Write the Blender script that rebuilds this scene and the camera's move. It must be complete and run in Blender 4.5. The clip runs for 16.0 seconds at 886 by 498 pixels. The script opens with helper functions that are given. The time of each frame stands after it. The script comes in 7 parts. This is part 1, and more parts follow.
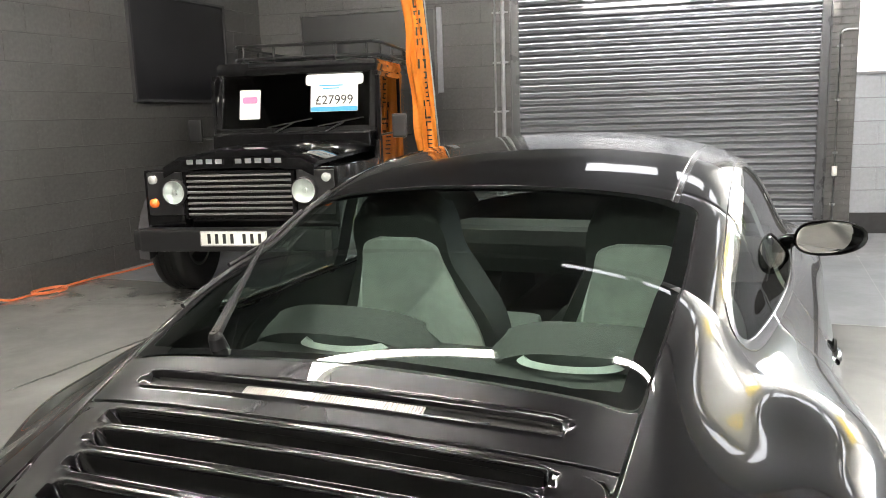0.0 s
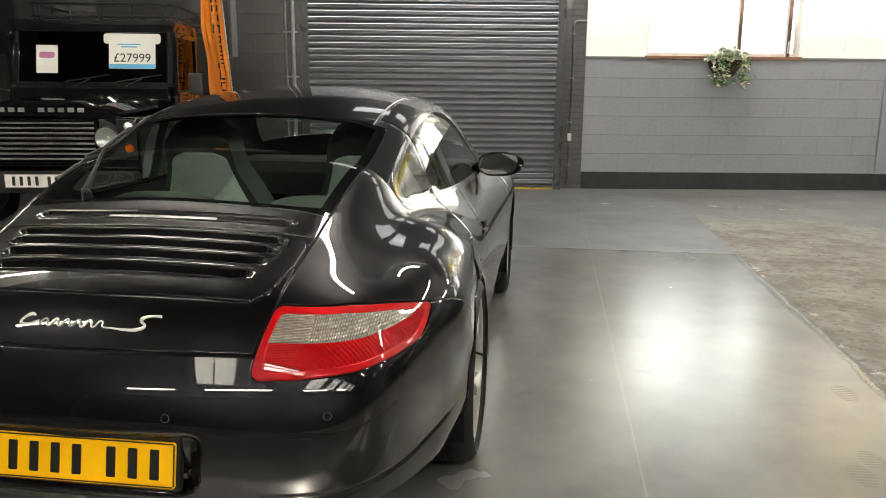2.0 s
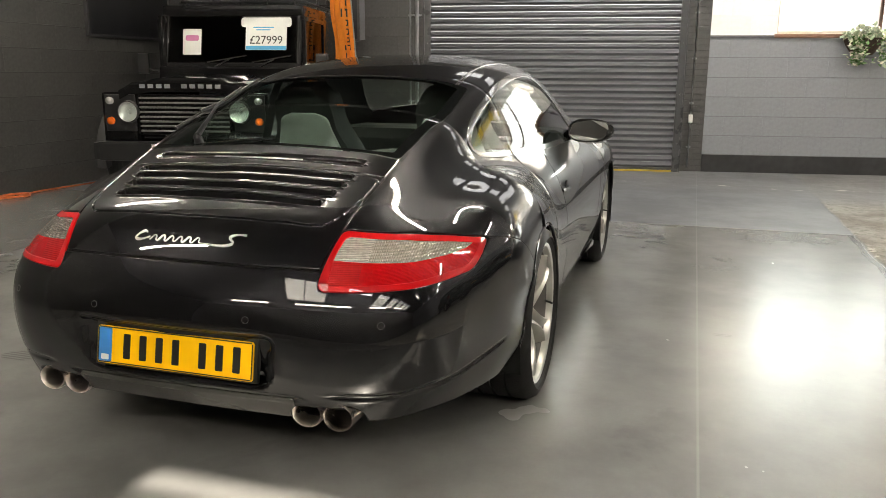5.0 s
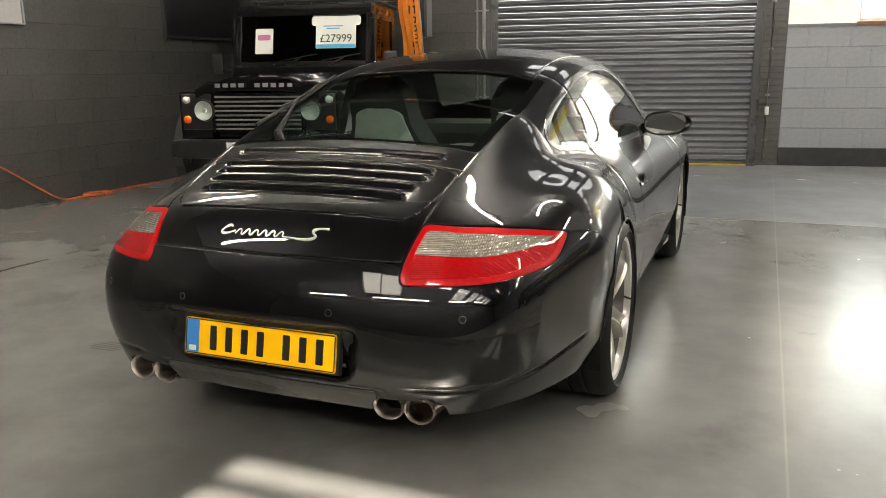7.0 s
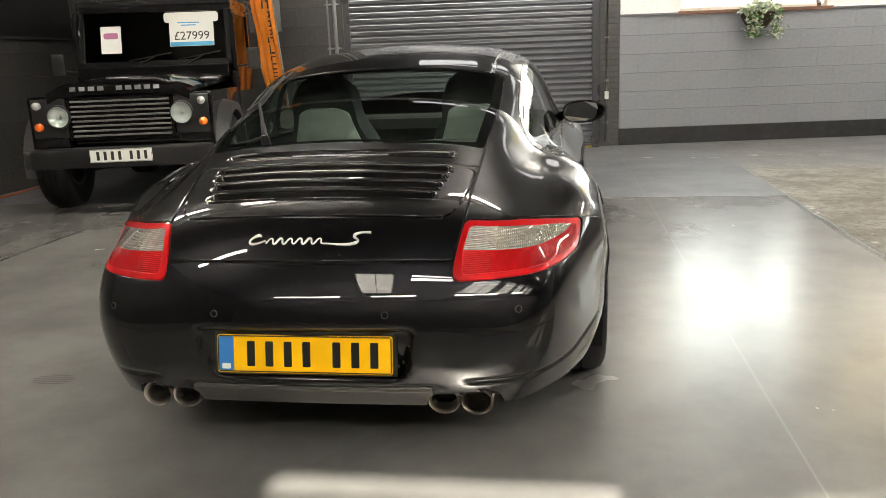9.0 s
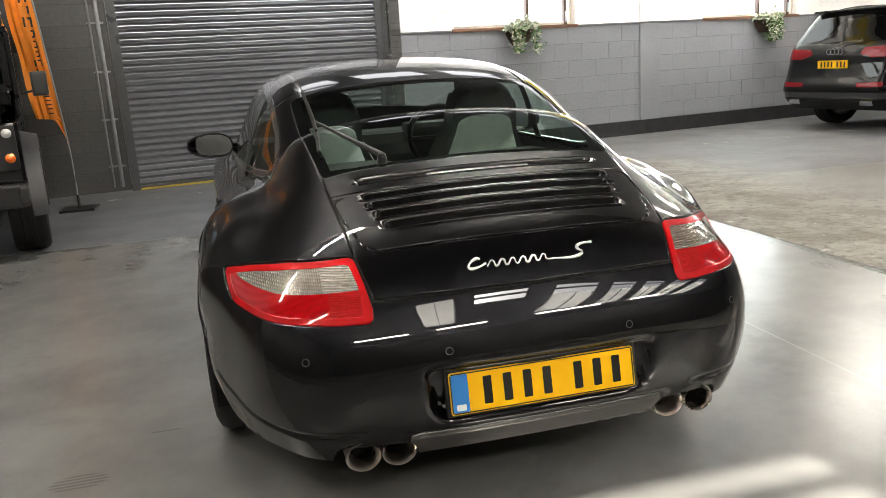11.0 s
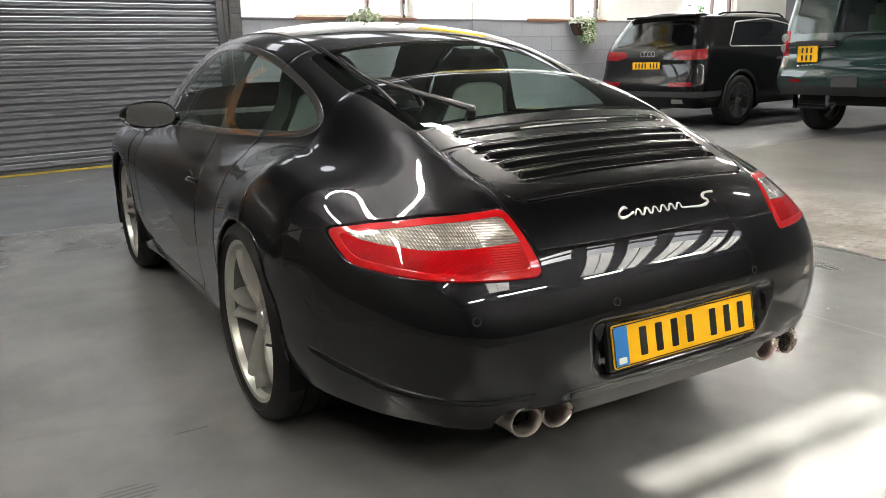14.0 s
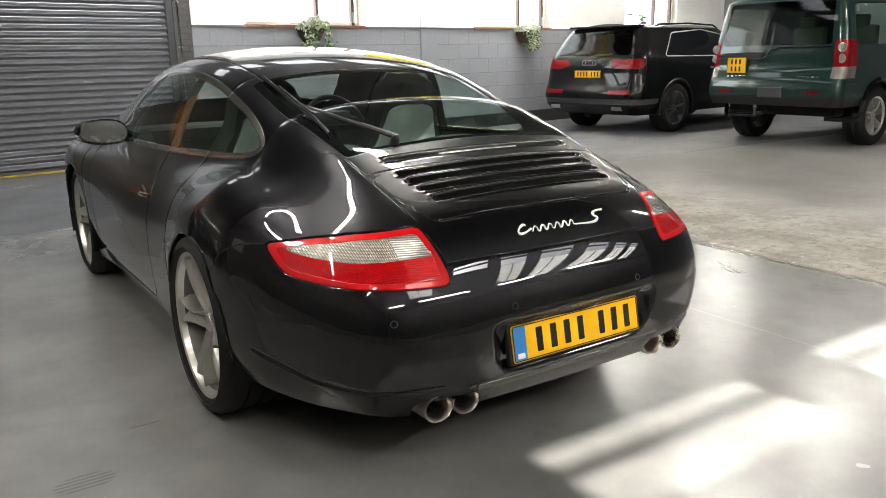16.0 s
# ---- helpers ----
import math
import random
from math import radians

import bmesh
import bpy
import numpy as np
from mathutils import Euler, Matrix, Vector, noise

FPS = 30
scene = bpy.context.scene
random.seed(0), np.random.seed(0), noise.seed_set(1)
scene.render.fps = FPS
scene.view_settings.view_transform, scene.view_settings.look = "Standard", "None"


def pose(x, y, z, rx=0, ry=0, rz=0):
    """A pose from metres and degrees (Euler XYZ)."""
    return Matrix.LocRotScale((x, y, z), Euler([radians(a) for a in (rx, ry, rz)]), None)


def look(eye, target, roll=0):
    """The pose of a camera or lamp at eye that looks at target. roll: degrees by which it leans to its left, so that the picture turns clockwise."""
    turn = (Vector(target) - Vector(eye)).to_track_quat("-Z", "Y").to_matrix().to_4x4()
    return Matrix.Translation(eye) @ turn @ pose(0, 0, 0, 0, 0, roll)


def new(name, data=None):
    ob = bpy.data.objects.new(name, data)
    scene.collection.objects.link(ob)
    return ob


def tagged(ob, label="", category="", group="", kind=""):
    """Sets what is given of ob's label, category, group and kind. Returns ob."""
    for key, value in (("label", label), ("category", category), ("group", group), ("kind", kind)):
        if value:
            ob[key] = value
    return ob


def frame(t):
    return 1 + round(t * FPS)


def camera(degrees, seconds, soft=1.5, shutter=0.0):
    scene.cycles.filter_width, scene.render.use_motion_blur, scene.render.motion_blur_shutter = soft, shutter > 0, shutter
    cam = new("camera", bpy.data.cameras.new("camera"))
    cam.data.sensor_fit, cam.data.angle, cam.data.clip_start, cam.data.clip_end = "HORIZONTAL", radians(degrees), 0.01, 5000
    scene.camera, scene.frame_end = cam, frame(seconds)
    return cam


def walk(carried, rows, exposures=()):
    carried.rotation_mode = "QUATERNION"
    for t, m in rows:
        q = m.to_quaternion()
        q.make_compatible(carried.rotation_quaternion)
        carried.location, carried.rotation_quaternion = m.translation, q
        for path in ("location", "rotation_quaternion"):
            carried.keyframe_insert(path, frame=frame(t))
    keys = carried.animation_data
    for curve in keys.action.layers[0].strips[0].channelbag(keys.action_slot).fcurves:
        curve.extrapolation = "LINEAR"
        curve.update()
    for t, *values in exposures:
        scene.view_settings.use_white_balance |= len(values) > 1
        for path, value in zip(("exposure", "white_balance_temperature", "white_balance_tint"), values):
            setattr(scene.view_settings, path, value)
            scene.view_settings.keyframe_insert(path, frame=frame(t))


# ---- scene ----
cam = camera(58.9, 16.0, soft=0.8)
PATH = [
    (0, (0.623, -1.513, 1.369), (-0.123, 0.313, 1.035), -1.8),
    (0.5, (0.764, -1.811, 1.359), (0.249, 0.09, 1.012), -0.9),
    (1, (0.953, -2.055, 1.326), (0.59, -0.124, 0.951), -0.2),
    (1.5, (1.037, -2.356, 1.321), (0.764, -0.413, 0.93), 0.3),
    (2, (1.102, -2.587, 1.307), (0.84, -0.647, 0.899), 0.5),
    (2.5, (1.222, -2.734, 1.286), (0.924, -0.8, 0.872), 0.4),
    (3, (1.284, -2.904, 1.3), (0.947, -0.976, 0.887), 0.4),
    (5.5, (1.365, -2.761, 1.186), (0.715, -0.921, 0.747), 0.0),
    (6, (1.349, -2.769, 1.185), (0.641, -0.951, 0.745), -0.4),
    (6.5, (1.335, -2.773, 1.186), (0.594, -0.968, 0.746), -0.7),
    (7, (1.313, -2.786, 1.19), (0.579, -0.979, 0.748), -0.7),
    (7.5, (1.266, -2.818, 1.211), (0.581, -0.992, 0.765), -0.7),
    (8, (1.132, -2.966, 1.238), (0.551, -1.106, 0.784), -1.0),
    (8.5, (0.982, -3.065, 1.253), (0.527, -1.173, 0.787), -1.6),
    (9, (0.715, -3.004, 1.229), (0.422, -1.083, 0.756), -2.2),
    (9.5, (0.352, -2.969, 1.243), (0.224, -1.028, 0.778), -2.9),
    (10, (-0.007, -2.926, 1.251), (0.048, -0.98, 0.792), -3.3),
    (12.5, (-1.415, -2.485, 1.251), (-0.509, -0.759, 0.803), -2.8),
    (13, (-1.47, -2.344, 1.213), (-0.519, -0.641, 0.771), -2.2),
    (13.5, (-1.501, -2.285, 1.15), (-0.53, -0.597, 0.696), -1.7),
    (14, (-1.546, -2.351, 1.135), (-0.571, -0.671, 0.659), -1.6),
    (14.5, (-1.582, -2.442, 1.143), (-0.594, -0.775, 0.649), -1.4),
    (15, (-1.595, -2.54, 1.183), (-0.585, -0.887, 0.684), -1.4),
    (15.5, (-1.608, -2.623, 1.227), (-0.569, -0.987, 0.733), -1.5),
    (16, (-1.618, -2.66, 1.244), (-0.547, -1.04, 0.765), -1.1),
]
walk(cam, [(t, look(eye, target, roll)) for t, eye, target, roll in PATH],
     exposures=[(0.0, 4.1, 6600, 10), (0.5, 3.75, 6500, 10), (1.0, 3.3, 6800, 10), (1.6, 3.0, 7000, 10), (5.0, 3.2, 7100, 10), (10.0, 3.15, 6900, 10), (12.5, 3.29, 6500, 10), (16.0, 3.29, 6500, 10)])

# ---------------------------------------------------------------- world, sun, exposure
world = bpy.data.worlds.new("world")
scene.world = world
world.use_nodes = True
wn = world.node_tree.nodes
sky = wn.new("ShaderNodeTexSky")
sky.sky_type = "NISHITA"
sky.sun_disc = False
sky.sun_elevation, sky.sun_rotation = radians(52), radians(188)
sky.air_density, sky.dust_density, sky.ozone_density = 0.6, 5.0, 0.3
haze = wn.new("ShaderNodeHueSaturation")
haze.inputs["Saturation"].default_value = 0.15
wn["Background"].inputs["Strength"].default_value = 0.15
world.node_tree.links.new(sky.outputs[0], haze.inputs["Color"])
world.node_tree.links.new(haze.outputs[0], wn["Background"].inputs["Color"])
SUN_DIR = Vector((-0.193, 0.78, -1.0)).normalized()
sun = new("sun", bpy.data.lights.new("sun", "SUN"))
sun.data.energy, sun.data.angle, sun.data.color = 2.0, radians(0.8), (1.0, 0.94, 0.84)
sun.matrix_world = look((0, -6, 9), Vector((0, -6, 9)) + SUN_DIR)

ROOM_TURN = radians(8.5)
ROOM = Matrix.Rotation(ROOM_TURN, 4, "Z")


# ---------------------------------------------------------------- helpers for meshes
def mesh_ob(name, verts, faces, mats, parent=None, smooth=False, face_mats=None, normals=None, label=""):
    me = bpy.data.meshes.new(name)
    me.from_pydata([tuple(v) for v in verts], [], [tuple(f) for f in faces])
    for m in (mats if isinstance(mats, (list, tuple)) else [mats]):
        me.materials.append(m)
    if face_mats is not None:
        me.polygons.foreach_set("material_index", face_mats)
    if smooth:
        me.polygons.foreach_set("use_smooth", [True] * len(me.polygons))
    me.update()
    if normals is not None:
        me.normals_split_custom_set_from_vertices([tuple(n) for n in normals])
    ob = new(name, me)
    if parent is not None:
        ob.parent = parent
    if label:
        ob["label"] = label
    return ob


def part(name, bm, mat, parent=None, label="", smooth=False, angle=40):
    me = bpy.data.meshes.new(name)
    bmesh.ops.recalc_face_normals(bm, faces=bm.faces[:])
    if smooth:
        for f in bm.faces:
            f.smooth = True
        for e in bm.edges:
            if len(e.link_faces) == 2 and e.calc_face_angle(0) > radians(angle):
                e.smooth = False
    bm.to_mesh(me)
    bm.free()
    for m in (mat if isinstance(mat, (list, tuple)) else [mat]):
        me.materials.append(m)
    ob = new(name, me)
    if parent is not None:
        ob.parent = parent
    if label:
        ob["label"] = label
    return ob


def bm_new():
    return bmesh.new()


def box(bm, c, s, bevel=0.0, m=None, seg=2):
    """A box with centre c and size s, its edges rounded by bevel, moved by the matrix m."""
    r = bmesh.ops.create_cube(bm, size=1.0)
    vs = r["verts"]
    bmesh.ops.scale(bm, vec=s, verts=vs)
    if bevel > 0:
        es = list({e for v in vs for e in v.link_edges})
        rb = bmesh.ops.bevel(bm, geom=es, offset=bevel, segments=seg, profile=0.7, affect="EDGES")
        vs = list({v for f in rb["faces"] for v in f.verts} | {v for v in vs if v.is_valid})
    bmesh.ops.translate(bm, vec=c, verts=vs)
    if m is not None:
        bmesh.ops.transform(bm, matrix=m, verts=vs)
    return vs


def rod(bm, a, b, r, seg=12, r2=None, caps=True):
    a, b = Vector(a), Vector(b)
    d = b - a
    q = d.to_track_quat("Z", "Y").to_matrix().to_4x4()
    res = bmesh.ops.create_cone(bm, cap_ends=caps, segments=seg, radius1=r, radius2=r if r2 is None else r2, depth=d.length)
    bmesh.ops.transform(bm, matrix=Matrix.Translation((a + b) / 2) @ q, verts=res["verts"])
    return res["verts"]


def pipe(bm, pts, r, seg=8, closed=False):
    """A round bar along the points."""
    pts = [Vector(p) for p in pts]
    n = len(pts)
    rings = []
    up = Vector((0, 0, 1))
    for i, p in enumerate(pts):
        a = pts[(i - 1) % n] if closed or i else p
        b = pts[(i + 1) % n] if closed or i < n - 1 else p
        t = (b - a).normalized()
        s = t.cross(up)
        if s.length < 1e-3:
            s = t.cross(Vector((1, 0, 0)))
        s.normalize()
        w = s.cross(t)
        rr = r[i] if isinstance(r, (list, tuple)) else r
        rings.append([bm.verts.new(p + rr * (math.cos(k * 2 * math.pi / seg) * s + math.sin(k * 2 * math.pi / seg) * w)) for k in range(seg)])
    for i in range(n if closed else n - 1):
        A, B = rings[i], rings[(i + 1) % n]
        for k in range(seg):
            bm.faces.new((A[k], A[(k + 1) % seg], B[(k + 1) % seg], B[k]))
    if not closed:
        bm.faces.new(rings[0][::-1])
        bm.faces.new(rings[-1])


def prism(bm, outline, depth, m=None):
    """An outline in the x-z plane pushed depth along y."""
    a = [bm.verts.new((x, 0, z)) for x, z in outline]
    b = [bm.verts.new((x, depth, z)) for x, z in outline]
    n = len(a)
    bm.faces.new(a)
    bm.faces.new(b[::-1])
    for i in range(n):
        bm.faces.new((a[i], b[i], b[(i + 1) % n], a[(i + 1) % n]))
    if m is not None:
        bmesh.ops.transform(bm, matrix=m, verts=a + b)
    return a + b


def lathe(bm, prof, seg=48, m=None, closed=True):
    """A profile of (radius, height along x) turned round the x axis."""
    rings = []
    for k in range(seg):
        a = 2 * math.pi * k / seg
        rings.append([bm.verts.new((h, r * math.cos(a), r * math.sin(a))) for r, h in prof])
    n = len(prof)
    for k in range(seg):
        A, B = rings[k], rings[(k + 1) % seg]
        for i in range(n if closed else n - 1):
            j = (i + 1) % n
            bm.faces.new((A[i], A[j], B[j], B[i]))
    vs = [v for r in rings for v in r]
    if m is not None:
        bmesh.ops.transform(bm, matrix=m, verts=vs)
    return vs


def smooth_line(pts, n=8, closed=False):
    """Points on a smooth curve through pts."""
    P = [np.array(p, float) for p in pts]
    m = len(P)
    out = []
    for i in range(m if closed else m - 1):
        p0, p1, p2, p3 = (P[(i + d) % m] if closed else P[min(max(i + d, 0), m - 1)] for d in (-1, 0, 1, 2))
        for k in range(n):
            t = k / n
            out.append(0.5 * (2 * p1 + (p2 - p0) * t + (2 * p0 - 5 * p1 + 4 * p2 - p3) * t * t + (3 * p1 - p0 - 3 * p2 + p3) * t ** 3))
    if not closed:
        out.append(P[-1])
    return out


def rounded(w, h, r, n=5):
    """The outline of a rounded rectangle round the origin."""
    out = []
    for cx, cy, a0 in ((w / 2 - r, h / 2 - r, 0), (-w / 2 + r, h / 2 - r, 90), (-w / 2 + r, -h / 2 + r, 180), (w / 2 - r, -h / 2 + r, 270)):
        for k in range(n + 1):
            a = radians(a0 + 90 * k / n)
            out.append((cx + r * math.cos(a), cy + r * math.sin(a)))
    return out


def thing(name, m, label, category, group=""):
    ob = new(name)
    ob.empty_display_size = 0.1
    ob.matrix_world = m
    return tagged(ob, label, category, group)


# ---------------------------------------------------------------- materials
def material(name, color, rough=0.5, metal=0.0, coat=0.0, grain=0.0, scale=20.0, bump=0.0, bump_scale=60.0, rough_var=0.0, spread=0.0,
             coat_rough=0.03, emit=0.0, spec=0.5, big=1.5):
    """A painted or bare surface: fine grain and broad unevenness of its colour, roughness and relief, and a spread from object to object."""
    m = bpy.data.materials.new(name)
    m.use_nodes = True
    nt = m.node_tree
    b = nt.nodes["Principled BSDF"]
    b.inputs["Base Color"].default_value = (*color, 1)
    b.inputs["Roughness"].default_value = rough
    b.inputs["Metallic"].default_value = metal
    b.inputs["Coat Weight"].default_value = coat
    b.inputs["Coat Roughness"].default_value = coat_rough
    b.inputs["Specular IOR Level"].default_value = spec
    if emit:
        b.inputs["Emission Color"].default_value = (*color, 1)
        b.inputs["Emission Strength"].default_value = emit
    co = nt.nodes.new("ShaderNodeTexCoord")

    def tex(s, detail=5):
        n = nt.nodes.new("ShaderNodeTexNoise")
        n.inputs["Scale"].default_value = s
        n.inputs["Detail"].default_value = detail
        nt.links.new(co.outputs["Object"], n.inputs["Vector"])
        return n

    def ranged(a, lo, hi):
        n = nt.nodes.new("ShaderNodeMapRange")
        n.inputs["From Min"].default_value, n.inputs["From Max"].default_value = 0.25, 0.75
        n.inputs["To Min"].default_value, n.inputs["To Max"].default_value = lo, hi
        nt.links.new(a, n.inputs["Value"])
        return n.outputs[0]

    if grain or spread:
        hsv = nt.nodes.new("ShaderNodeHueSaturation")
        hsv.inputs["Color"].default_value = (*color, 1)
        f = ranged(tex(scale).outputs["Fac"], 1 - grain, 1 + grain)
        c = ranged(tex(big, 3).outputs["Fac"], 1 - grain, 1 + grain)
        n = nt.nodes.new("ShaderNodeMath")
        n.operation = "MULTIPLY"
        nt.links.new(f, n.inputs[0])
        nt.links.new(c, n.inputs[1])
        val = n.outputs[0]
        if spread:
            inf = nt.nodes.new("ShaderNodeObjectInfo")
            s = nt.nodes.new("ShaderNodeMapRange")
            s.inputs["To Min"].default_value, s.inputs["To Max"].default_value = 1 - spread, 1 + spread
            nt.links.new(inf.outputs["Random"], s.inputs["Value"])
            n2 = nt.nodes.new("ShaderNodeMath")
            n2.operation = "MULTIPLY"
            nt.links.new(val, n2.inputs[0])
            nt.links.new(s.outputs[0], n2.inputs[1])
            val = n2.outputs[0]
        nt.links.new(val, hsv.inputs["Value"])
        nt.links.new(hsv.outputs[0], b.inputs["Base Color"])
    if rough_var:
        nt.links.new(ranged(tex(scale * 0.4).outputs["Fac"], max(0.02, rough - rough_var), min(1, rough + rough_var)), b.inputs["Roughness"])
    if bump:
        bp = nt.nodes.new("ShaderNodeBump")
        bp.inputs["Strength"].default_value = 1.0
        bp.inputs["Distance"].default_value = bump
        nt.links.new(tex(bump_scale).outputs["Fac"], bp.inputs["Height"])
        nt.links.new(bp.outputs[0], b.inputs["Normal"])
    return m


def glass(name, tint, gloss=1.0):
    """A thin tinted pane: clear with its tint, and a mirror sheen by Fresnel."""
    m = bpy.data.materials.new(name)
    m.use_nodes = True
    nt = m.node_tree
    nt.nodes.remove(nt.nodes["Principled BSDF"])
    out = nt.nodes["Material Output"]
    tr = nt.nodes.new("ShaderNodeBsdfTransparent")
    tr.inputs["Color"].default_value = (*tint, 1)
    gl = nt.nodes.new("ShaderNodeBsdfGlossy")
    gl.inputs["Roughness"].default_value = 0.01
    lw = nt.nodes.new("ShaderNodeLayerWeight")
    lw.inputs["Blend"].default_value = 0.5
    pw = nt.nodes.new("ShaderNodeMath")
    pw.operation = "POWER"
    nt.links.new(lw.outputs["Facing"], pw.inputs[0])
    pw.inputs[1].default_value = 5.0
    k = nt.nodes.new("ShaderNodeMath")
    k.operation = "MULTIPLY_ADD"
    nt.links.new(pw.outputs[0], k.inputs[0])
    k.inputs[1].default_value, k.inputs[2].default_value = 0.93 * gloss, 0.05 * gloss
    mix = nt.nodes.new("ShaderNodeMixShader")
    nt.links.new(k.outputs[0], mix.inputs[0])
    nt.links.new(tr.outputs[0], mix.inputs[1])
    nt.links.new(gl.outputs[0], mix.inputs[2])
    nt.links.new(mix.outputs[0], out.inputs["Surface"])
    return m


def glow(name, color, strength):
    m = bpy.data.materials.new(name)
    m.use_nodes = True
    nt = m.node_tree
    nt.nodes.remove(nt.nodes["Principled BSDF"])
    e = nt.nodes.new("ShaderNodeEmission")
    e.inputs["Color"].default_value = (*color, 1)
    e.inputs["Strength"].default_value = strength
    nt.links.new(e.outputs[0], nt.nodes["Material Output"].inputs["Surface"])
    return m


CHARCOAL = material("charcoal_masonry_paint", (0.066, 0.065, 0.064), 0.38, grain=0.18, scale=35, bump=0.003, bump_scale=55, spread=0.06, rough_var=0.1)
CHARCOAL_JOINT = material("charcoal_joint", (0.05, 0.049, 0.048), 0.6, grain=0.2, bump=0.003, bump_scale=70)
GREYWALL = material("grey_masonry_paint", (0.225, 0.235, 0.26), 0.5, grain=0.07, scale=30, bump=0.003, bump_scale=50, spread=0.010, rough_var=0.1)
GREYJOINT = material("grey_joint", (0.165, 0.17, 0.19), 0.7, grain=0.08, bump=0.002)
WHITEWALL = material("white_masonry_paint", (0.80, 0.80, 0.78), 0.55, grain=0.04, scale=30, bump=0.003, bump_scale=50, spread=0.03)
WHITEJOINT = material("white_joint", (0.77, 0.77, 0.75), 0.6, grain=0.05, bump=0.002)
PLINTH = material("black_plinth_paint", (0.02, 0.02, 0.022), 0.45, grain=0.3, scale=12, bump=0.002, rough_var=0.15)
STEEL_DARK = material("dark_painted_steel", (0.055, 0.057, 0.062), 0.33, grain=0.12, scale=8, rough_var=0.12, coat=0.2, spread=0.06)
STEEL_GREY = material("galvanised_steel", (0.32, 0.33, 0.34), 0.38, 0.7, grain=0.15, scale=14, rough_var=0.12)
CEILING = material("dark_ceiling_sheet", (0.02, 0.02, 0.02), 0.7, grain=0.08, scale=6)
WOOD_SILL = material("stained_wood_sill", (0.16, 0.075, 0.045), 0.5, grain=0.25, scale=18)
BLACK_PLASTIC = material("black_plastic", (0.008, 0.008, 0.009), 0.36, grain=0.1, scale=90, bump=0.0006, bump_scale=250)
BLACK_BOARD = material("black_board", (0.012, 0.012, 0.014), 0.35, grain=0.15, scale=4, rough_var=0.1)
WHITE_PLASTIC = material("white_plastic", (0.75, 0.75, 0.72), 0.4, grain=0.04)
ORANGE = material("orange_cloth", (0.80, 0.24, 0.015), 0.65, grain=0.08, scale=25, bump=0.001)
PAINT = material("black_metallic_paint", (0.0105, 0.0103, 0.012), 0.30, 0.75, spec=0.0, coat=1.0, coat_rough=0.015, grain=0.06, scale=900, big=3)
PAINT.node_tree.nodes["Principled BSDF"].inputs["Coat IOR"].default_value = 1.5
RUBBER = material("tyre_rubber", (0.010, 0.010, 0.010), 0.6, spec=0.25, grain=0.25, scale=30, bump=0.0008, bump_scale=120)
# near-black for sheets in panel gaps: the gaps' shade put into colour
SHUT_LINE = material("shut_line_dark", (0.005, 0.005, 0.005), 0.7, spec=0.2)
GLASS_REAR = glass("green_tinted_glass", (0.82, 0.94, 0.88), 1.0)
GLASS_DARK = glass("privacy_glass", (0.08, 0.085, 0.09), 0.6)
GLASS_CLEAR = glass("clear_glass", (0.85, 0.9, 0.88), 1.0)

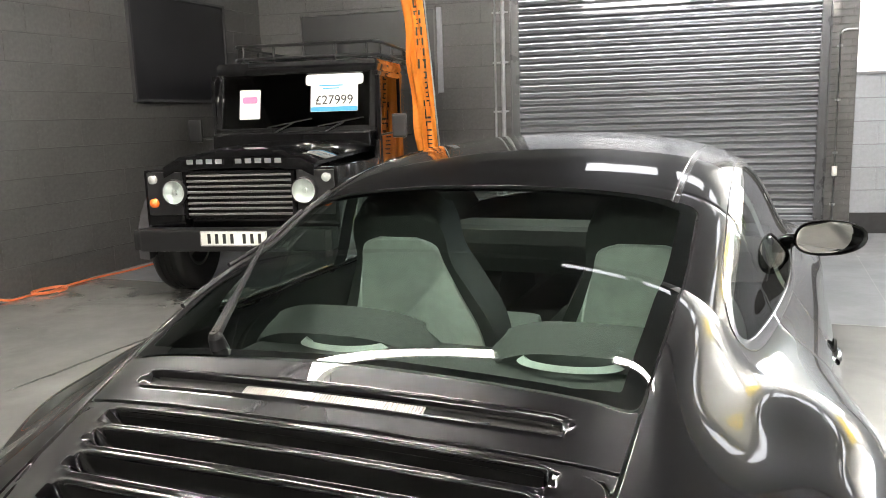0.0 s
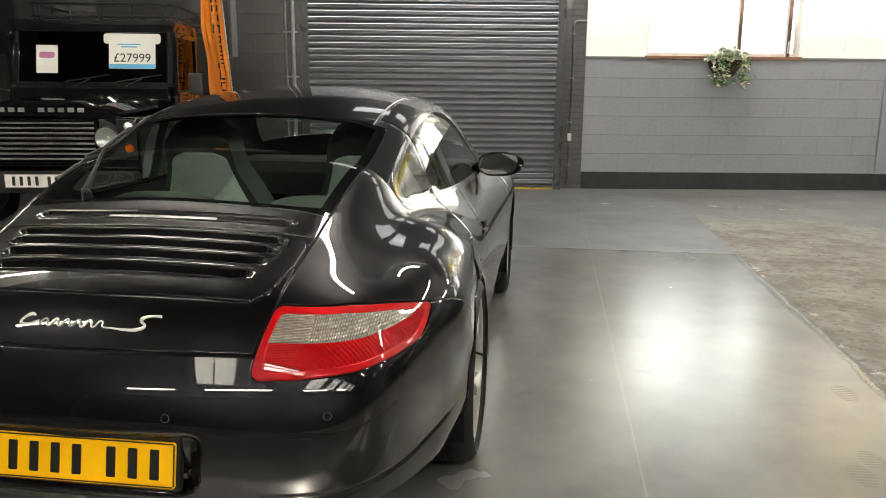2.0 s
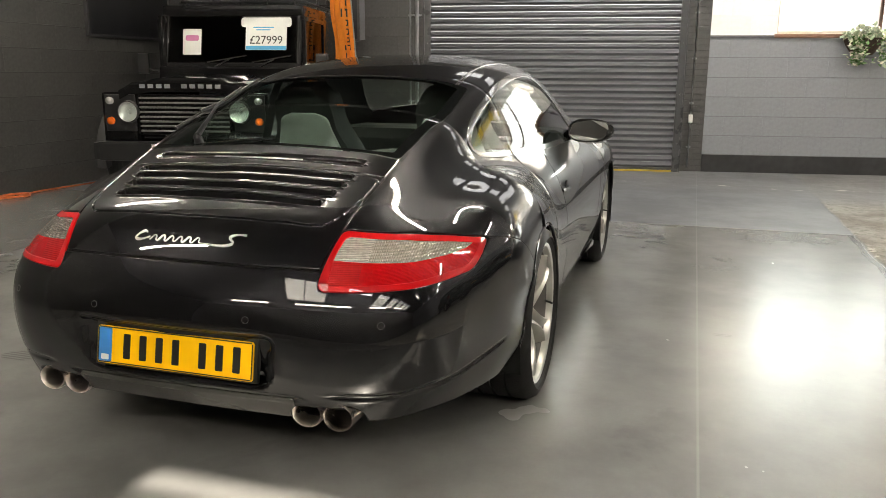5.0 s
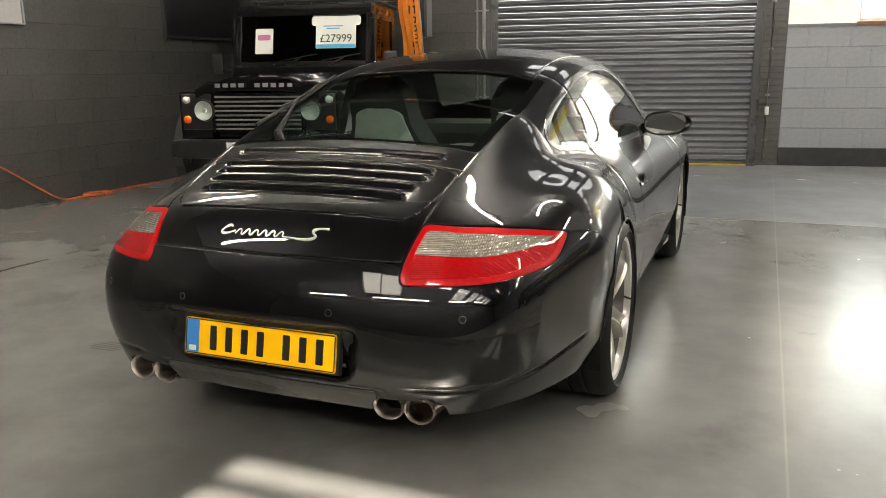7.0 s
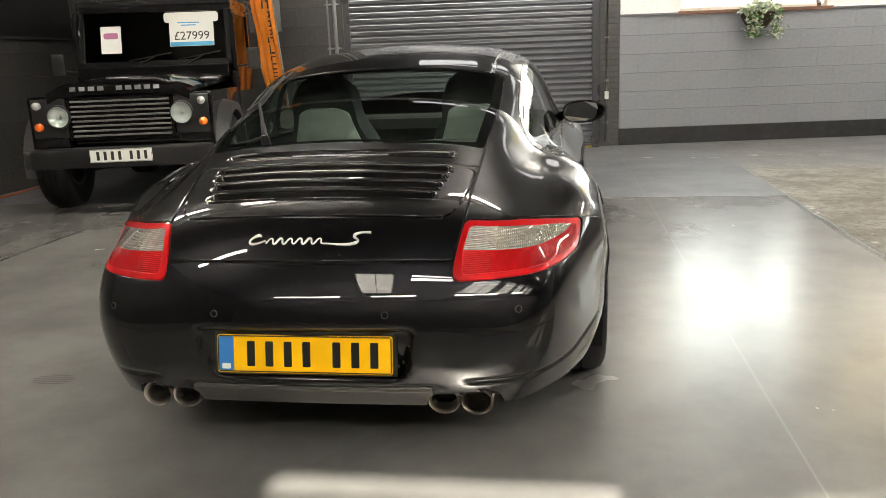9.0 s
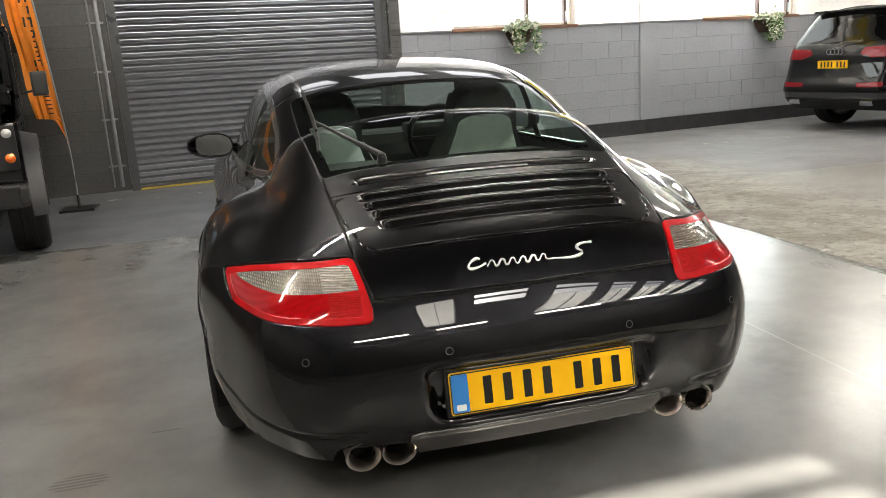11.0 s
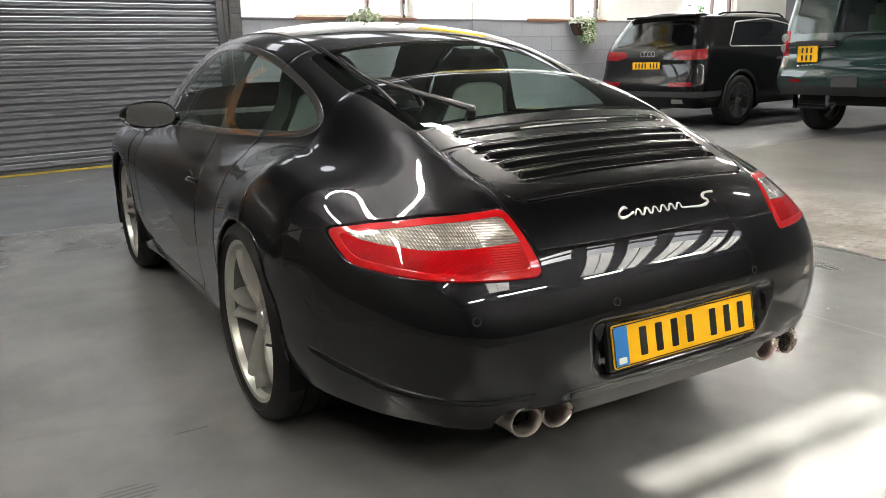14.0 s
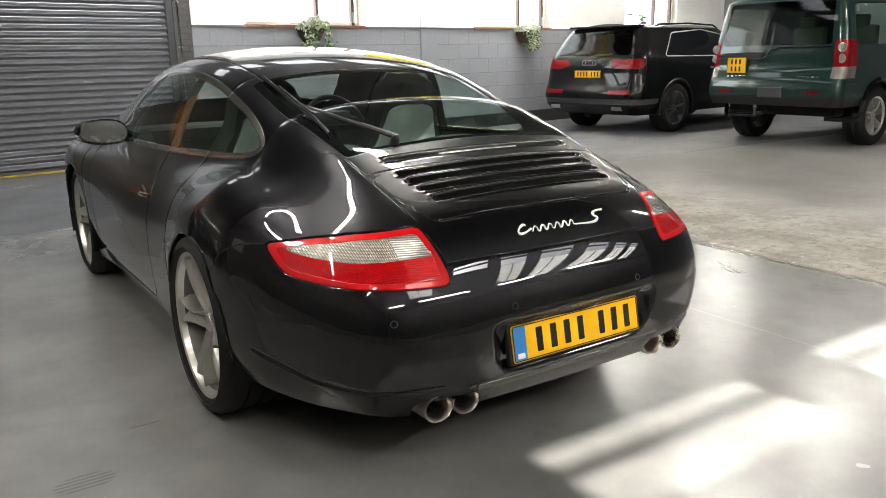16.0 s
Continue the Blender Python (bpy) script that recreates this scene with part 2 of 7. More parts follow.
# ---------------------------------------------------------------- the room
def floor_material():
    m = bpy.data.materials.new("painted_concrete_floor")
    m.use_nodes = True
    nt = m.node_tree
    N, L = nt.nodes, nt.links
    b = N["Principled BSDF"]
    co = N.new("ShaderNodeTexCoord")
    sep = N.new("ShaderNodeSeparateXYZ")
    L.new(co.outputs["Object"], sep.inputs[0])

    def noise_tex(scale, detail=6, rough=0.6, dist=0.0):
        n = N.new("ShaderNodeTexNoise")
        n.inputs["Scale"].default_value, n.inputs["Detail"].default_value = scale, detail
        n.inputs["Roughness"].default_value, n.inputs["Distortion"].default_value = rough, dist
        L.new(co.outputs["Object"], n.inputs["Vector"])
        return n.outputs["Fac"]

    def math_node(op, a, c, d=None):
        n = N.new("ShaderNodeMath")
        n.operation = op
        for i, v in enumerate((a, c, d)):
            if v is None:
                continue
            if isinstance(v, (int, float)):
                n.inputs[i].default_value = v
            else:
                L.new(v, n.inputs[i])
        return n.outputs[0]

    def step(v, lo, hi, a=0.0, c=1.0):
        n = N.new("ShaderNodeMapRange")
        n.interpolation_type = "SMOOTHSTEP"
        n.inputs["From Min"].default_value, n.inputs["From Max"].default_value = lo, hi
        n.inputs["To Min"].default_value, n.inputs["To Max"].default_value = a, c
        L.new(v, n.inputs["Value"])
        return n.outputs[0]

    def mix(f, a, c):
        n = N.new("ShaderNodeMix")
        n.data_type = "RGBA"
        L.new(f, n.inputs[0])
        for i, v in ((6, a), (7, c)):
            if isinstance(v, tuple):
                n.inputs[i].default_value = (*v, 1)
            else:
                L.new(v, n.inputs[i])
        return n.outputs[2]

    edge = noise_tex(2.2, 6, 0.65)

    def near(v, c, w):
        n = math_node("ABSOLUTE", math_node("SUBTRACT", v, c), 0.0)
        return step(n, w * 0.4, w, 1.0, 0.0)

    xw = math_node("ADD", sep.outputs["X"], math_node("MULTIPLY", math_node("SUBTRACT", edge, 0.5), 0.10))
    yw = math_node("ADD", sep.outputs["Y"], math_node("MULTIPLY", math_node("SUBTRACT", edge, 0.5), 0.06))
    bare_side = step(xw, 2.60, 2.64)
    bare_far = step(yw, 3.84, 3.88)
    far_tone = step(yw, 5.6, 6.6)
    paint = mix(step(noise_tex(1.5, 5, 0.6), 0.3, 0.72), (0.13, 0.13, 0.128), (0.20, 0.20, 0.195))
    paint = mix(math_node("MULTIPLY", noise_tex(70, 3, 0.6), 0.30), paint, (0.13, 0.13, 0.127))
    # dull stains
    stain = math_node("MULTIPLY", step(noise_tex(1.1, 7, 0.62, 0.6), 0.58, 0.70), 0.35)
    paint = mix(stain, paint, (0.085, 0.083, 0.08))
    far = mix(step(noise_tex(1.6, 8, 0.7), 0.35, 0.65), (0.11, 0.115, 0.128), (0.165, 0.172, 0.192))
    worn = mix(step(noise_tex(2.4, 9, 0.72), 0.38, 0.62), (0.165, 0.148, 0.125), (0.31, 0.29, 0.26))
    worn = mix(step(noise_tex(13, 9, 0.8), 0.50, 0.62), worn, (0.11, 0.095, 0.08))
    worn = mix(step(noise_tex(22, 6, 0.7), 0.62, 0.68), worn, (0.55, 0.52, 0.46))
    col = mix(bare_far, paint, far)
    near_band = math_node("MULTIPLY", bare_side, math_node("MULTIPLY", step(yw, 5.2, 6.0, 1.0, 0.25), step(xw, 3.4, 4.8, 1.0, 0.25)))
    col = mix(near_band, col, worn)
    col = mix(math_node("MULTIPLY", far_tone, 0.2), col, worn)
    # scuffed sole and tyre prints
    prints = None
    for cx, cy, rx, ry in ((2.42, 0.865, 0.055, 0.11), (2.29, 0.21, 0.05, 0.09), (2.21, 0.08, 0.05, 0.10), (-1.35, -0.25, 0.10, 0.06), (1.57, 1.0, 0.05, 0.03), (-1.1, 0.05, 0.06, 0.015)):
        dx = math_node("DIVIDE", math_node("SUBTRACT", sep.outputs["X"], cx), rx)
        dy = math_node("DIVIDE", math_node("SUBTRACT", sep.outputs["Y"], cy), ry)
        d2 = math_node("ADD", math_node("MULTIPLY", dx, dx), math_node("MULTIPLY", dy, dy))
        bars = math_node("SINE", math_node("MULTIPLY", sep.outputs["Y"], 300.0), 0.0)
        k = math_node("MULTIPLY", step(d2, 0.6, 1.0, 1.0, 0.0), step(bars, -0.4, 0.4))
        prints = k if prints is None else math_node("MAXIMUM", prints, k)
    col = mix(math_node("MULTIPLY", prints, 0.55), col, (0.07, 0.068, 0.065))
    fresh = step(noise_tex(14, 5, 0.7), 0.42, 0.55)
    crack = math_node("MULTIPLY", near(xw, 2.60, 0.045), step(yw, 3.8, 3.9, 1.0, 0.0))
    crack = math_node("MAXIMUM", math_node("MULTIPLY", crack, 0.8), math_node("MULTIPLY", near(xw, -3.05, 0.02), step(noise_tex(1.3, 3), 0.35, 0.5)))
    crack = math_node("MAXIMUM", crack, math_node("MULTIPLY", near(yw, 3.86, 0.015), math_node("MULTIPLY", fresh, 0.35)))
    col = mix(crack, col, (0.05, 0.048, 0.045))
    chips = math_node("MULTIPLY", math_node("MAXIMUM", math_node("MULTIPLY", near(xw, 2.66, 0.06), step(yw, 3.8, 3.9, 1.0, 0.0)), near(yw, 6.45, 0.12)), step(noise_tex(5, 4, 0.6), 0.58, 0.64))
    col = mix(math_node("MULTIPLY", chips, 0.8), col, (0.62, 0.60, 0.55))
    col = mix(math_node("MULTIPLY", near(sep.outputs["X"], 1.455, 0.006), 0.22), col, (0.34, 0.34, 0.33))
    L.new(col, b.inputs["Base Color"])
    r0 = step(noise_tex(1.7, 4, 0.5), 0.3, 0.75, 0.235, 0.275)
    bare = math_node("MAXIMUM", near_band, math_node("MULTIPLY", bare_far, 0.7))
    rough = math_node("ADD", r0, math_node("MULTIPLY", bare, 0.42))
    L.new(rough, b.inputs["Roughness"])
    b.inputs["Specular IOR Level"].default_value = 0.7
    bp = N.new("ShaderNodeBump")
    bp.inputs["Distance"].default_value = 0.005
    bp.inputs["Strength"].default_value = 0.9
    h = math_node("ADD", math_node("MULTIPLY", noise_tex(7, 2, 0.5), 0.16), math_node("MULTIPLY", noise_tex(40, 2, 0.5), 0.06))
    h = math_node("ADD", h, math_node("MULTIPLY", near_band, math_node("ADD", math_node("MULTIPLY", noise_tex(14, 6, 0.75), 3.0), math_node("MULTIPLY", noise_tex(60, 3, 0.6), 0.8))))
    L.new(h, bp.inputs["Height"])
    L.new(bp.outputs[0], b.inputs["Normal"])
    return m


FLOOR = floor_material()
bm = bm_new()
bmesh.ops.create_grid(bm, x_segments=30, y_segments=30, size=1)
bmesh.ops.scale(bm, vec=(12.5, 10.5, 1), verts=bm.verts[:])
bmesh.ops.translate(bm, vec=(5.5, -0.2, 0), verts=bm.verts[:])
r = bmesh.ops.extrude_face_region(bm, geom=bm.faces[:])
bmesh.ops.translate(bm, vec=(0, 0, -0.15), verts=[v for v in r["geom"] if isinstance(v, bmesh.types.BMVert)])
tagged(part("floor", bm, FLOOR), "glossy grey painted concrete floor worn bare in places", "floor", kind="structure")

CEIL_Z = 4.4
BACK_V, REAR_V, LEFT_X, RIGHT_U = 7.5, -8.6, -5.1, 16.0
SHUT_L, SHUT_R, PIER_R = -0.95, 2.36, 2.64
SILL_Z, HEAD_Z, COURSE, PLINTH_H = 1.66, 3.15, 0.24, 0.22
WINDOWS = [(3.42, 5.36), (7.72, 9.66), (12.02, 13.96)]


def slab(name, parts_, mat, m, label, category):
    bm = bm_new()
    for c, s in parts_:
        box(bm, c, s)
    ob = tagged(part(name, bm, mat), label, category, kind="structure")
    ob.matrix_world = m
    return ob


# back wall: a core pierced by the shutter's opening and the windows
T = 0.25
cv = BACK_V - 0.004 + T / 2


def span(u0, u1, z0, z1):
    return ((u0 + u1) / 2, cv, (z0 + z1) / 2), (u1 - u0, T, z1 - z0)


SHUT_TOP = 3.7
core_dark = [span(-6.5, SHUT_L, 0, CEIL_Z), span(SHUT_L, SHUT_R, SHUT_TOP, CEIL_Z), span(SHUT_R, PIER_R, 0, CEIL_Z)]
wall_back_dark = slab("wall_north", core_dark, CHARCOAL_JOINT, ROOM, "charcoal painted block wall round a roller shutter", "wall")
core_grey = [span(PIER_R, RIGHT_U, 0, SILL_Z)]
wall_back_grey = slab("wall_north_grey", core_grey, GREYJOINT, ROOM, "block wall painted grey with a black plinth", "wall")
edges = [PIER_R] + [e for w in WINDOWS for e in w] + [RIGHT_U]
core_white = [span(edges[i], edges[i + 1], SILL_Z, HEAD_Z) for i in range(0, len(edges), 2)] + [span(PIER_R, RIGHT_U, HEAD_Z, CEIL_Z)]
wall_back_white = slab("wall_north_white", core_white, WHITEJOINT, ROOM, "white painted block wall between wooden windows", "wall")

# left wall
bm = bm_new()
box(bm, (LEFT_X + 0.004 - T / 2, -0.5, CEIL_Z / 2), (T, 17.5, CEIL_Z))
wall_left = tagged(part("wall_west", bm, CHARCOAL_JOINT), "charcoal painted concrete block wall with a glossy sheen", "wall", kind="structure")
# rear wall and the far right wall
rw = REAR_V - T / 2
slab("wall_south", [((5, rw, CEIL_Z / 2 + 0.05), (25, T, CEIL_Z + 0.1))], CHARCOAL, ROOM, "plain charcoal painted wall behind the walk", "wall")
slab("wall_east", [((RIGHT_U + T / 2, -0.5, CEIL_Z / 2), (T, 17, CEIL_Z))], GREYWALL, ROOM, "plain grey painted end wall", "wall")

# ceiling in two sheets, each with a row of rooflight openings
def roof_sheet(name, lights, a0, a1, ends, z, m, short=()):
    """A sheet with openings from a0 to a1 across it; short: openings that begin later than a0."""
    bm = bm_new()
    for x0, x1, b in short:
        box(bm, ((x0 + x1) / 2, (a0 + b) / 2, z + 0.03), (x1 - x0, b - a0, 0.06))
    es = [ends[0], a0, a1, ends[1]]
    for i in (0, 2):
        box(bm, (5, (es[i] + es[i + 1]) / 2, z + 0.03), (28, es[i + 1] - es[i], 0.06))
    xs = [-9] + [e for w in lights for e in w] + [19]
    for i in range(0, len(xs), 2):
        box(bm, ((xs[i] + xs[i + 1]) / 2, (a0 + a1) / 2, z + 0.03), (xs[i + 1] - xs[i], a1 - a0, 0.06))
    ob = tagged(part(name, bm, CEILING), "dark sheeted workshop ceiling with rooflights", "ceiling", kind="structure")
    ob.matrix_world = m
    return ob


def frosted_material():
    m = bpy.data.materials.new("frosted_roof_sheet")
    m.use_nodes = True
    nt = m.node_tree
    nt.nodes.remove(nt.nodes["Principled BSDF"])
    tl = nt.nodes.new("ShaderNodeBsdfTranslucent")
    nz = nt.nodes.new("ShaderNodeTexNoise")
    nz.inputs["Scale"].default_value = 3.0
    rp = nt.nodes.new("ShaderNodeValToRGB")
    rp.color_ramp.elements[0].color, rp.color_ramp.elements[1].color = (0.80, 0.80, 0.77, 1), (0.96, 0.96, 0.94, 1)
    nt.links.new(nz.outputs["Fac"], rp.inputs["Fac"])
    nt.links.new(rp.outputs[0], tl.inputs["Color"])
    nt.links.new(tl.outputs[0], nt.nodes["Material Output"].inputs["Surface"])
    return m


FROSTED = frosted_material()


def rooflight(x0, x1, a0, a1, bar, z, m, frosted=None):
    rl = thing("rooflight", m @ Matrix.Translation(((x0 + x1) / 2, (a0 + a1) / 2, z)), "rooflight with a clear strip and a milky sheet" if bar and frosted else "rooflight with a thin bar" if bar else "rooflight of milky translucent sheet", "rooflight", "rooflights")
    if bar:
        bm = bm_new()
        box(bm, (0, bar - (a0 + a1) / 2, 0.03), (x1 - x0, 0.06, 0.025))
        part("glazing_bar", bm, STEEL_GREY, rl)
    if frosted:
        bm = bm_new()
        b0, b1 = frosted
        box(bm, (0, (b0 + b1 - a0 - a1) / 2, 0.03), (x1 - x0, b1 - b0, 0.004))
        part("frosted_sheet", bm, FROSTED, rl, "milky translucent sheet")
        for x in (-0.5, 0.0, 0.5):
            bm = bm_new()
            box(bm, (x * (x1 - x0 - 0.04), (b0 + b1 - a0 - a1) / 2, 0.012), (0.03, b1 - b0, 0.03))
            part("rib", bm, STEEL_GREY, rl)


NORTH_LIGHTS = [(0.0 + 1.51 * k, 1.09 + 1.51 * k) for k in range(6)]
SOUTH_LIGHTS = [(0.73 + 1.525 * k, 1.775 + 1.525 * k) for k in range(-1, 6)]
roof_sheet("ceiling", NORTH_LIGHTS, 5.75, 6.75, (-0.4, 8.0), CEIL_Z, ROOM)
roof_sheet("ceiling_south", SOUTH_LIGHTS, -6.55, -4.453, (-11.0, 1.5), CEIL_Z + 0.13, Matrix.Identity(4), [(*SOUTH_LIGHTS[1], -4.91)])
for x0, x1 in NORTH_LIGHTS:
    rooflight(x0, x1, 5.75, 6.75, 6.60, CEIL_Z, ROOM)
for x0, x1 in SOUTH_LIGHTS:
    if x0 < 0:
        rooflight(x0, x1, -6.55, -4.453, None, CEIL_Z + 0.13, Matrix.Identity(4), (-6.55, -4.453))
    elif x0 > 2:
        rooflight(x0, x1, -6.55, -4.453, -4.627, CEIL_Z + 0.13, Matrix.Identity(4), (-6.55, -4.91))
    else:
        rooflight(x0, x1, -4.91, -4.453, -4.627, CEIL_Z + 0.13, Matrix.Identity(4))

# daylight behind the windows
DAY = glow("bright_sky", (0.95, 0.98, 1.0), 0.70)


def backdrop(name, u0, u1, v, z0, z1):
    ob = mesh_ob(name, [(u0, v, z0), (u1, v, z0), (u1, v, z1), (u0, v, z1)], [(0, 1, 2, 3)], DAY)
    ob.matrix_world = ROOM
    tagged(ob, "bright overcast sky outside the windows", "sky", kind="structure")
    return ob


backdrop("backdrop_north", 2.9, 14.6, BACK_V + 0.9, 1.2, 4.2)

# blocks: one mesh for whole blocks, others by length
BLOCKS = {}


def block_mesh(w, h, mat):
    key = (round(w, 3), round(h, 3), mat.name)
    if key not in BLOCKS:
        bm = bm_new()
        box(bm, (0, 0, 0), (w - 0.0015, 0.02, h - 0.010), 0.002, seg=1)
        me = bpy.data.meshes.new("block")
        bm.to_mesh(me)
        bm.free()
        me.materials.append(mat)
        BLOCKS[key] = me
    return BLOCKS[key]


def lay_blocks(parent, a0, a1, z0, z1, m, mat, step=0.47, course=COURSE, holes=(), name="block", rows0=0, near=None):
    """Courses of blocks with staggered joints on a wall's face; near: the stretch whose blocks are parts, the rest joined."""
    rest = []
    i, z = rows0, z0
    rnd = random.Random(7)
    while z < z1 - 0.02:
        h = min(course, z1 - z)
        a = a0 - (step / 2 if i % 2 else 0)
        while a < a1 - 0.01:
            lo, hi = max(a, a0), min(a + step, a1)
            a += step
            pieces = [(lo, hi)]
            for h0, h1, hz0, hz1 in holes:
                if z + h > hz0 + 0.02 and z < hz1 - 0.02:
                    nxt = []
                    for p, q in pieces:
                        nxt += [(p, min(q, h0))] if p < h0 else []
                        nxt += [(max(p, h1), q)] if q > h1 else []
                    pieces = nxt
            for p, q in pieces:
                if q - p < 0.03:
                    continue
                mm = m @ Matrix.Translation(((p + q) / 2, -0.0012 * rnd.random(), z + h / 2))
                if near and near[0] <= (p + q) / 2 <= near[1]:
                    ob = new(name, block_mesh(q - p, h, mat))
                    ob.parent = parent
                    ob.matrix_parent_inverse = parent.matrix_world.inverted()
                    ob.matrix_world = mm
                else:
                    rest.append((q - p, h, mm))
        z += h
        i += 1
    if rest:
        bm = bm_new()
        inv = parent.matrix_world.inverted()
        for w, h, mm in rest:
            box(bm, (0, 0, 0), (w - 0.0015, 0.02, h - 0.010), 0.0, m=inv @ mm)
        tagged(part(name, bm, mat, parent), kind="stuff")


# ---------------------------------------------------------------- roller shutter
PITCH = 0.0772
SHUT_V = 7.40


SHUTTER_STEEL = material("dark_grey_shutter_steel", (0.105, 0.109, 0.119), 0.46, grain=0.06, scale=3, spread=0.04)


def roller_shutter():
    ob = thing("roller_shutter", ROOM @ Matrix.Translation(((SHUT_L + SHUT_R) / 2, SHUT_V, 0)), "closed dark grey steel roller shutter with curved slats", "roller shutter")
    W = SHUT_R - SHUT_L - 0.16
    prof = []
    for k in range(13):
        prof.append((-0.016 * (1 - math.cos(2 * math.pi * k / 12)), PITCH * (0.04 + 0.86 * k / 12)))
    prof += [(0.008, PITCH * 0.93), (0.009, PITCH * 0.99)]
    me = None
    n = int(SHUT_TOP / PITCH)
    for i in range(1, n):
        if me is None:
            vs, fs = [], []
            for y, z in prof:
                vs += [(-W / 2, y, z), (W / 2, y, z)]
            nn = len(prof)
            for k in range(nn - 1):
                fs.append((2 * k, 2 * k + 1, 2 * k + 3, 2 * k + 2))
            b0 = len(vs)
            for y, z in prof:
                vs += [(-W / 2, y + 0.003, z), (W / 2, y + 0.003, z)]
            for k in range(nn - 1):
                fs.append((b0 + 2 * k, b0 + 2 * k + 2, b0 + 2 * k + 3, b0 + 2 * k + 1))
            fs += [(0, 1, b0 + 1, b0), (2 * nn - 2, b0 + 2 * nn - 2, b0 + 2 * nn - 1, 2 * nn - 1)]
            s = mesh_ob("slat", vs, fs, SHUTTER_STEEL, ob, smooth=True)
            me = s.data
        else:
            s = new("slat", me)
            s.parent = ob
        s.location = (0, 0.0004 * math.sin(i * 2.3), 0.045 + (i - 1) * PITCH)
    bm = bm_new()
    box(bm, (0, 0, 0.026), (W, 0.05, 0.052), 0.006)
    part("bottom_rail", bm, STEEL_DARK, ob)
    bm = bm_new()
    box(bm, (0.0, -0.028, 0.012), (W, 0.02, 0.022), 0.004)
    part("seal_strip", bm, material("yellow_seal", (0.45, 0.33, 0.03), 0.6, grain=0.3, scale=6), ob, "dirty yellow seal strip")
    for s in (-1, 1):
        bm = bm_new()
        x = s * (SHUT_R - SHUT_L) / 2
        box(bm, (x - s * 0.05, 0.0, SHUT_TOP / 2), (0.10, 0.09, SHUT_TOP), 0.006)
        box(bm, (x - s * 0.012, -0.05, SHUT_TOP / 2), (0.016, 0.03, SHUT_TOP), 0.002)
        for z in np.arange(0.35, 3.6, 0.62):
            rod(bm, (x - s * 0.05, -0.045, z), (x - s * 0.05, -0.062, z), 0.012, 8)
        part("guide_rail", bm, STEEL_DARK, ob, "dark steel guide rail with bolts")
    return ob


roller_shutter()


def conduit(name, u, v, z0, z1, label, r=0.011, bend=None, boxes=()):
    ob = thing(name, ROOM @ Matrix.Translation((u, v, 0)), label, "conduit")
    bm = bm_new()
    pts = [(0, 0, z0), (0, 0, z1)]
    if bend:
        pts = [(0, 0, z0), (0, 0, z1 - 0.05), (0.02, 0, z1 - 0.012), (0.06, 0, z1), (bend, 0, z1)]
    pipe(bm, pts, r, 10)
    part("tube", bm, STEEL_GREY, ob, smooth=True)
    for z in np.arange(z0 + 0.25, z1 - 0.1, 0.55):
        bm = bm_new()
        rod(bm, (0, 0, z - 0.012), (0, 0, z + 0.012), r * 1.5, 10)
        box(bm, (0, 0.015, z), (r * 5, 0.012, 0.02), 0.002)
        part("saddle_clip", bm, STEEL_GREY, ob)
    for z in boxes:
        bm = bm_new()
        box(bm, (0, -0.006, z), (0.05, 0.04, 0.10), 0.005)
        part("switch_box", bm, WHITE_PLASTIC, ob, "small white plastic box")
    return ob


conduit("conduit", 2.47, BACK_V - 0.02, 0.06, 2.12, "grey steel conduit with a white switch box on a black pier", bend=0.16, boxes=(0.67,))
conduit("conduit", -1.14, BACK_V - 0.02, 0.05, CEIL_Z, "grey steel conduit up a charcoal wall", r=0.013)
conduit("conduit", -1.05, BACK_V - 0.025, 0.05, CEIL_Z, "thick grey steel conduit beside the shutter", r=0.024)

# ---------------------------------------------------------------- windows of the back wall
OLD_WOOD = material("brown_window_paint", (0.06, 0.032, 0.02), 0.5, grain=0.2, scale=14)
PALE_WOOD = material("cream_window_paint", (0.55, 0.50, 0.42), 0.5, grain=0.1, scale=14)
for k, (u0, u1) in enumerate(WINDOWS):
    w = u1 - u0
    win = new("window_%d" % (k + 1))
    win.matrix_world = ROOM @ Matrix.Translation((u0, BACK_V + 0.12, SILL_Z))
    tagged(win, "bright window with brown wooden bars and a timber sill", "window", kind="structure")
    h = HEAD_Z - SILL_Z
    bm = bm_new()
    box(bm, (w / 2, -0.085, 0.018), (w + 0.06, 0.14, 0.045), 0.006)
    part("window_sill", bm, WOOD_SILL, win, "stained wooden sill")
    bm = bm_new()
    for c, s in (((0.02, 0, h / 2), (0.04, 0.06, h)), ((w - 0.02, 0, h / 2), (0.04, 0.06, h)), ((w / 2, 0, h - 0.025), (w, 0.06, 0.05)), ((w / 2, 0, 0.06), (w, 0.06, 0.05))):
        box(bm, c, s, 0.004)
    part("window_frame", bm, PALE_WOOD, win)
    for x, wd in ((1.20, 0.045), (w - 0.11, 0.05)):
        bm = bm_new()
        box(bm, (x, -0.005, h / 2), (wd, 0.07, h), 0.004)
        part("mullion", bm, OLD_WOOD, win)
    bm = bm_new()
    box(bm, (w - 0.11, -0.05, 0.16), (0.022, 0.03, 0.15), 0.005)
    part("window_stay", bm, STEEL_GREY, win)
    for x0, x1 in ((0.04, 1.18), (1.22, w - 0.14)):
        pn = mesh_ob("pane", [(x0, 0.01, 0.08), (x1, 0.01, 0.08), (x1, 0.01, h - 0.05), (x0, 0.01, h - 0.05)], [(0, 1, 2, 3)], GLASS_CLEAR, win)
        pn.visible_shadow = False
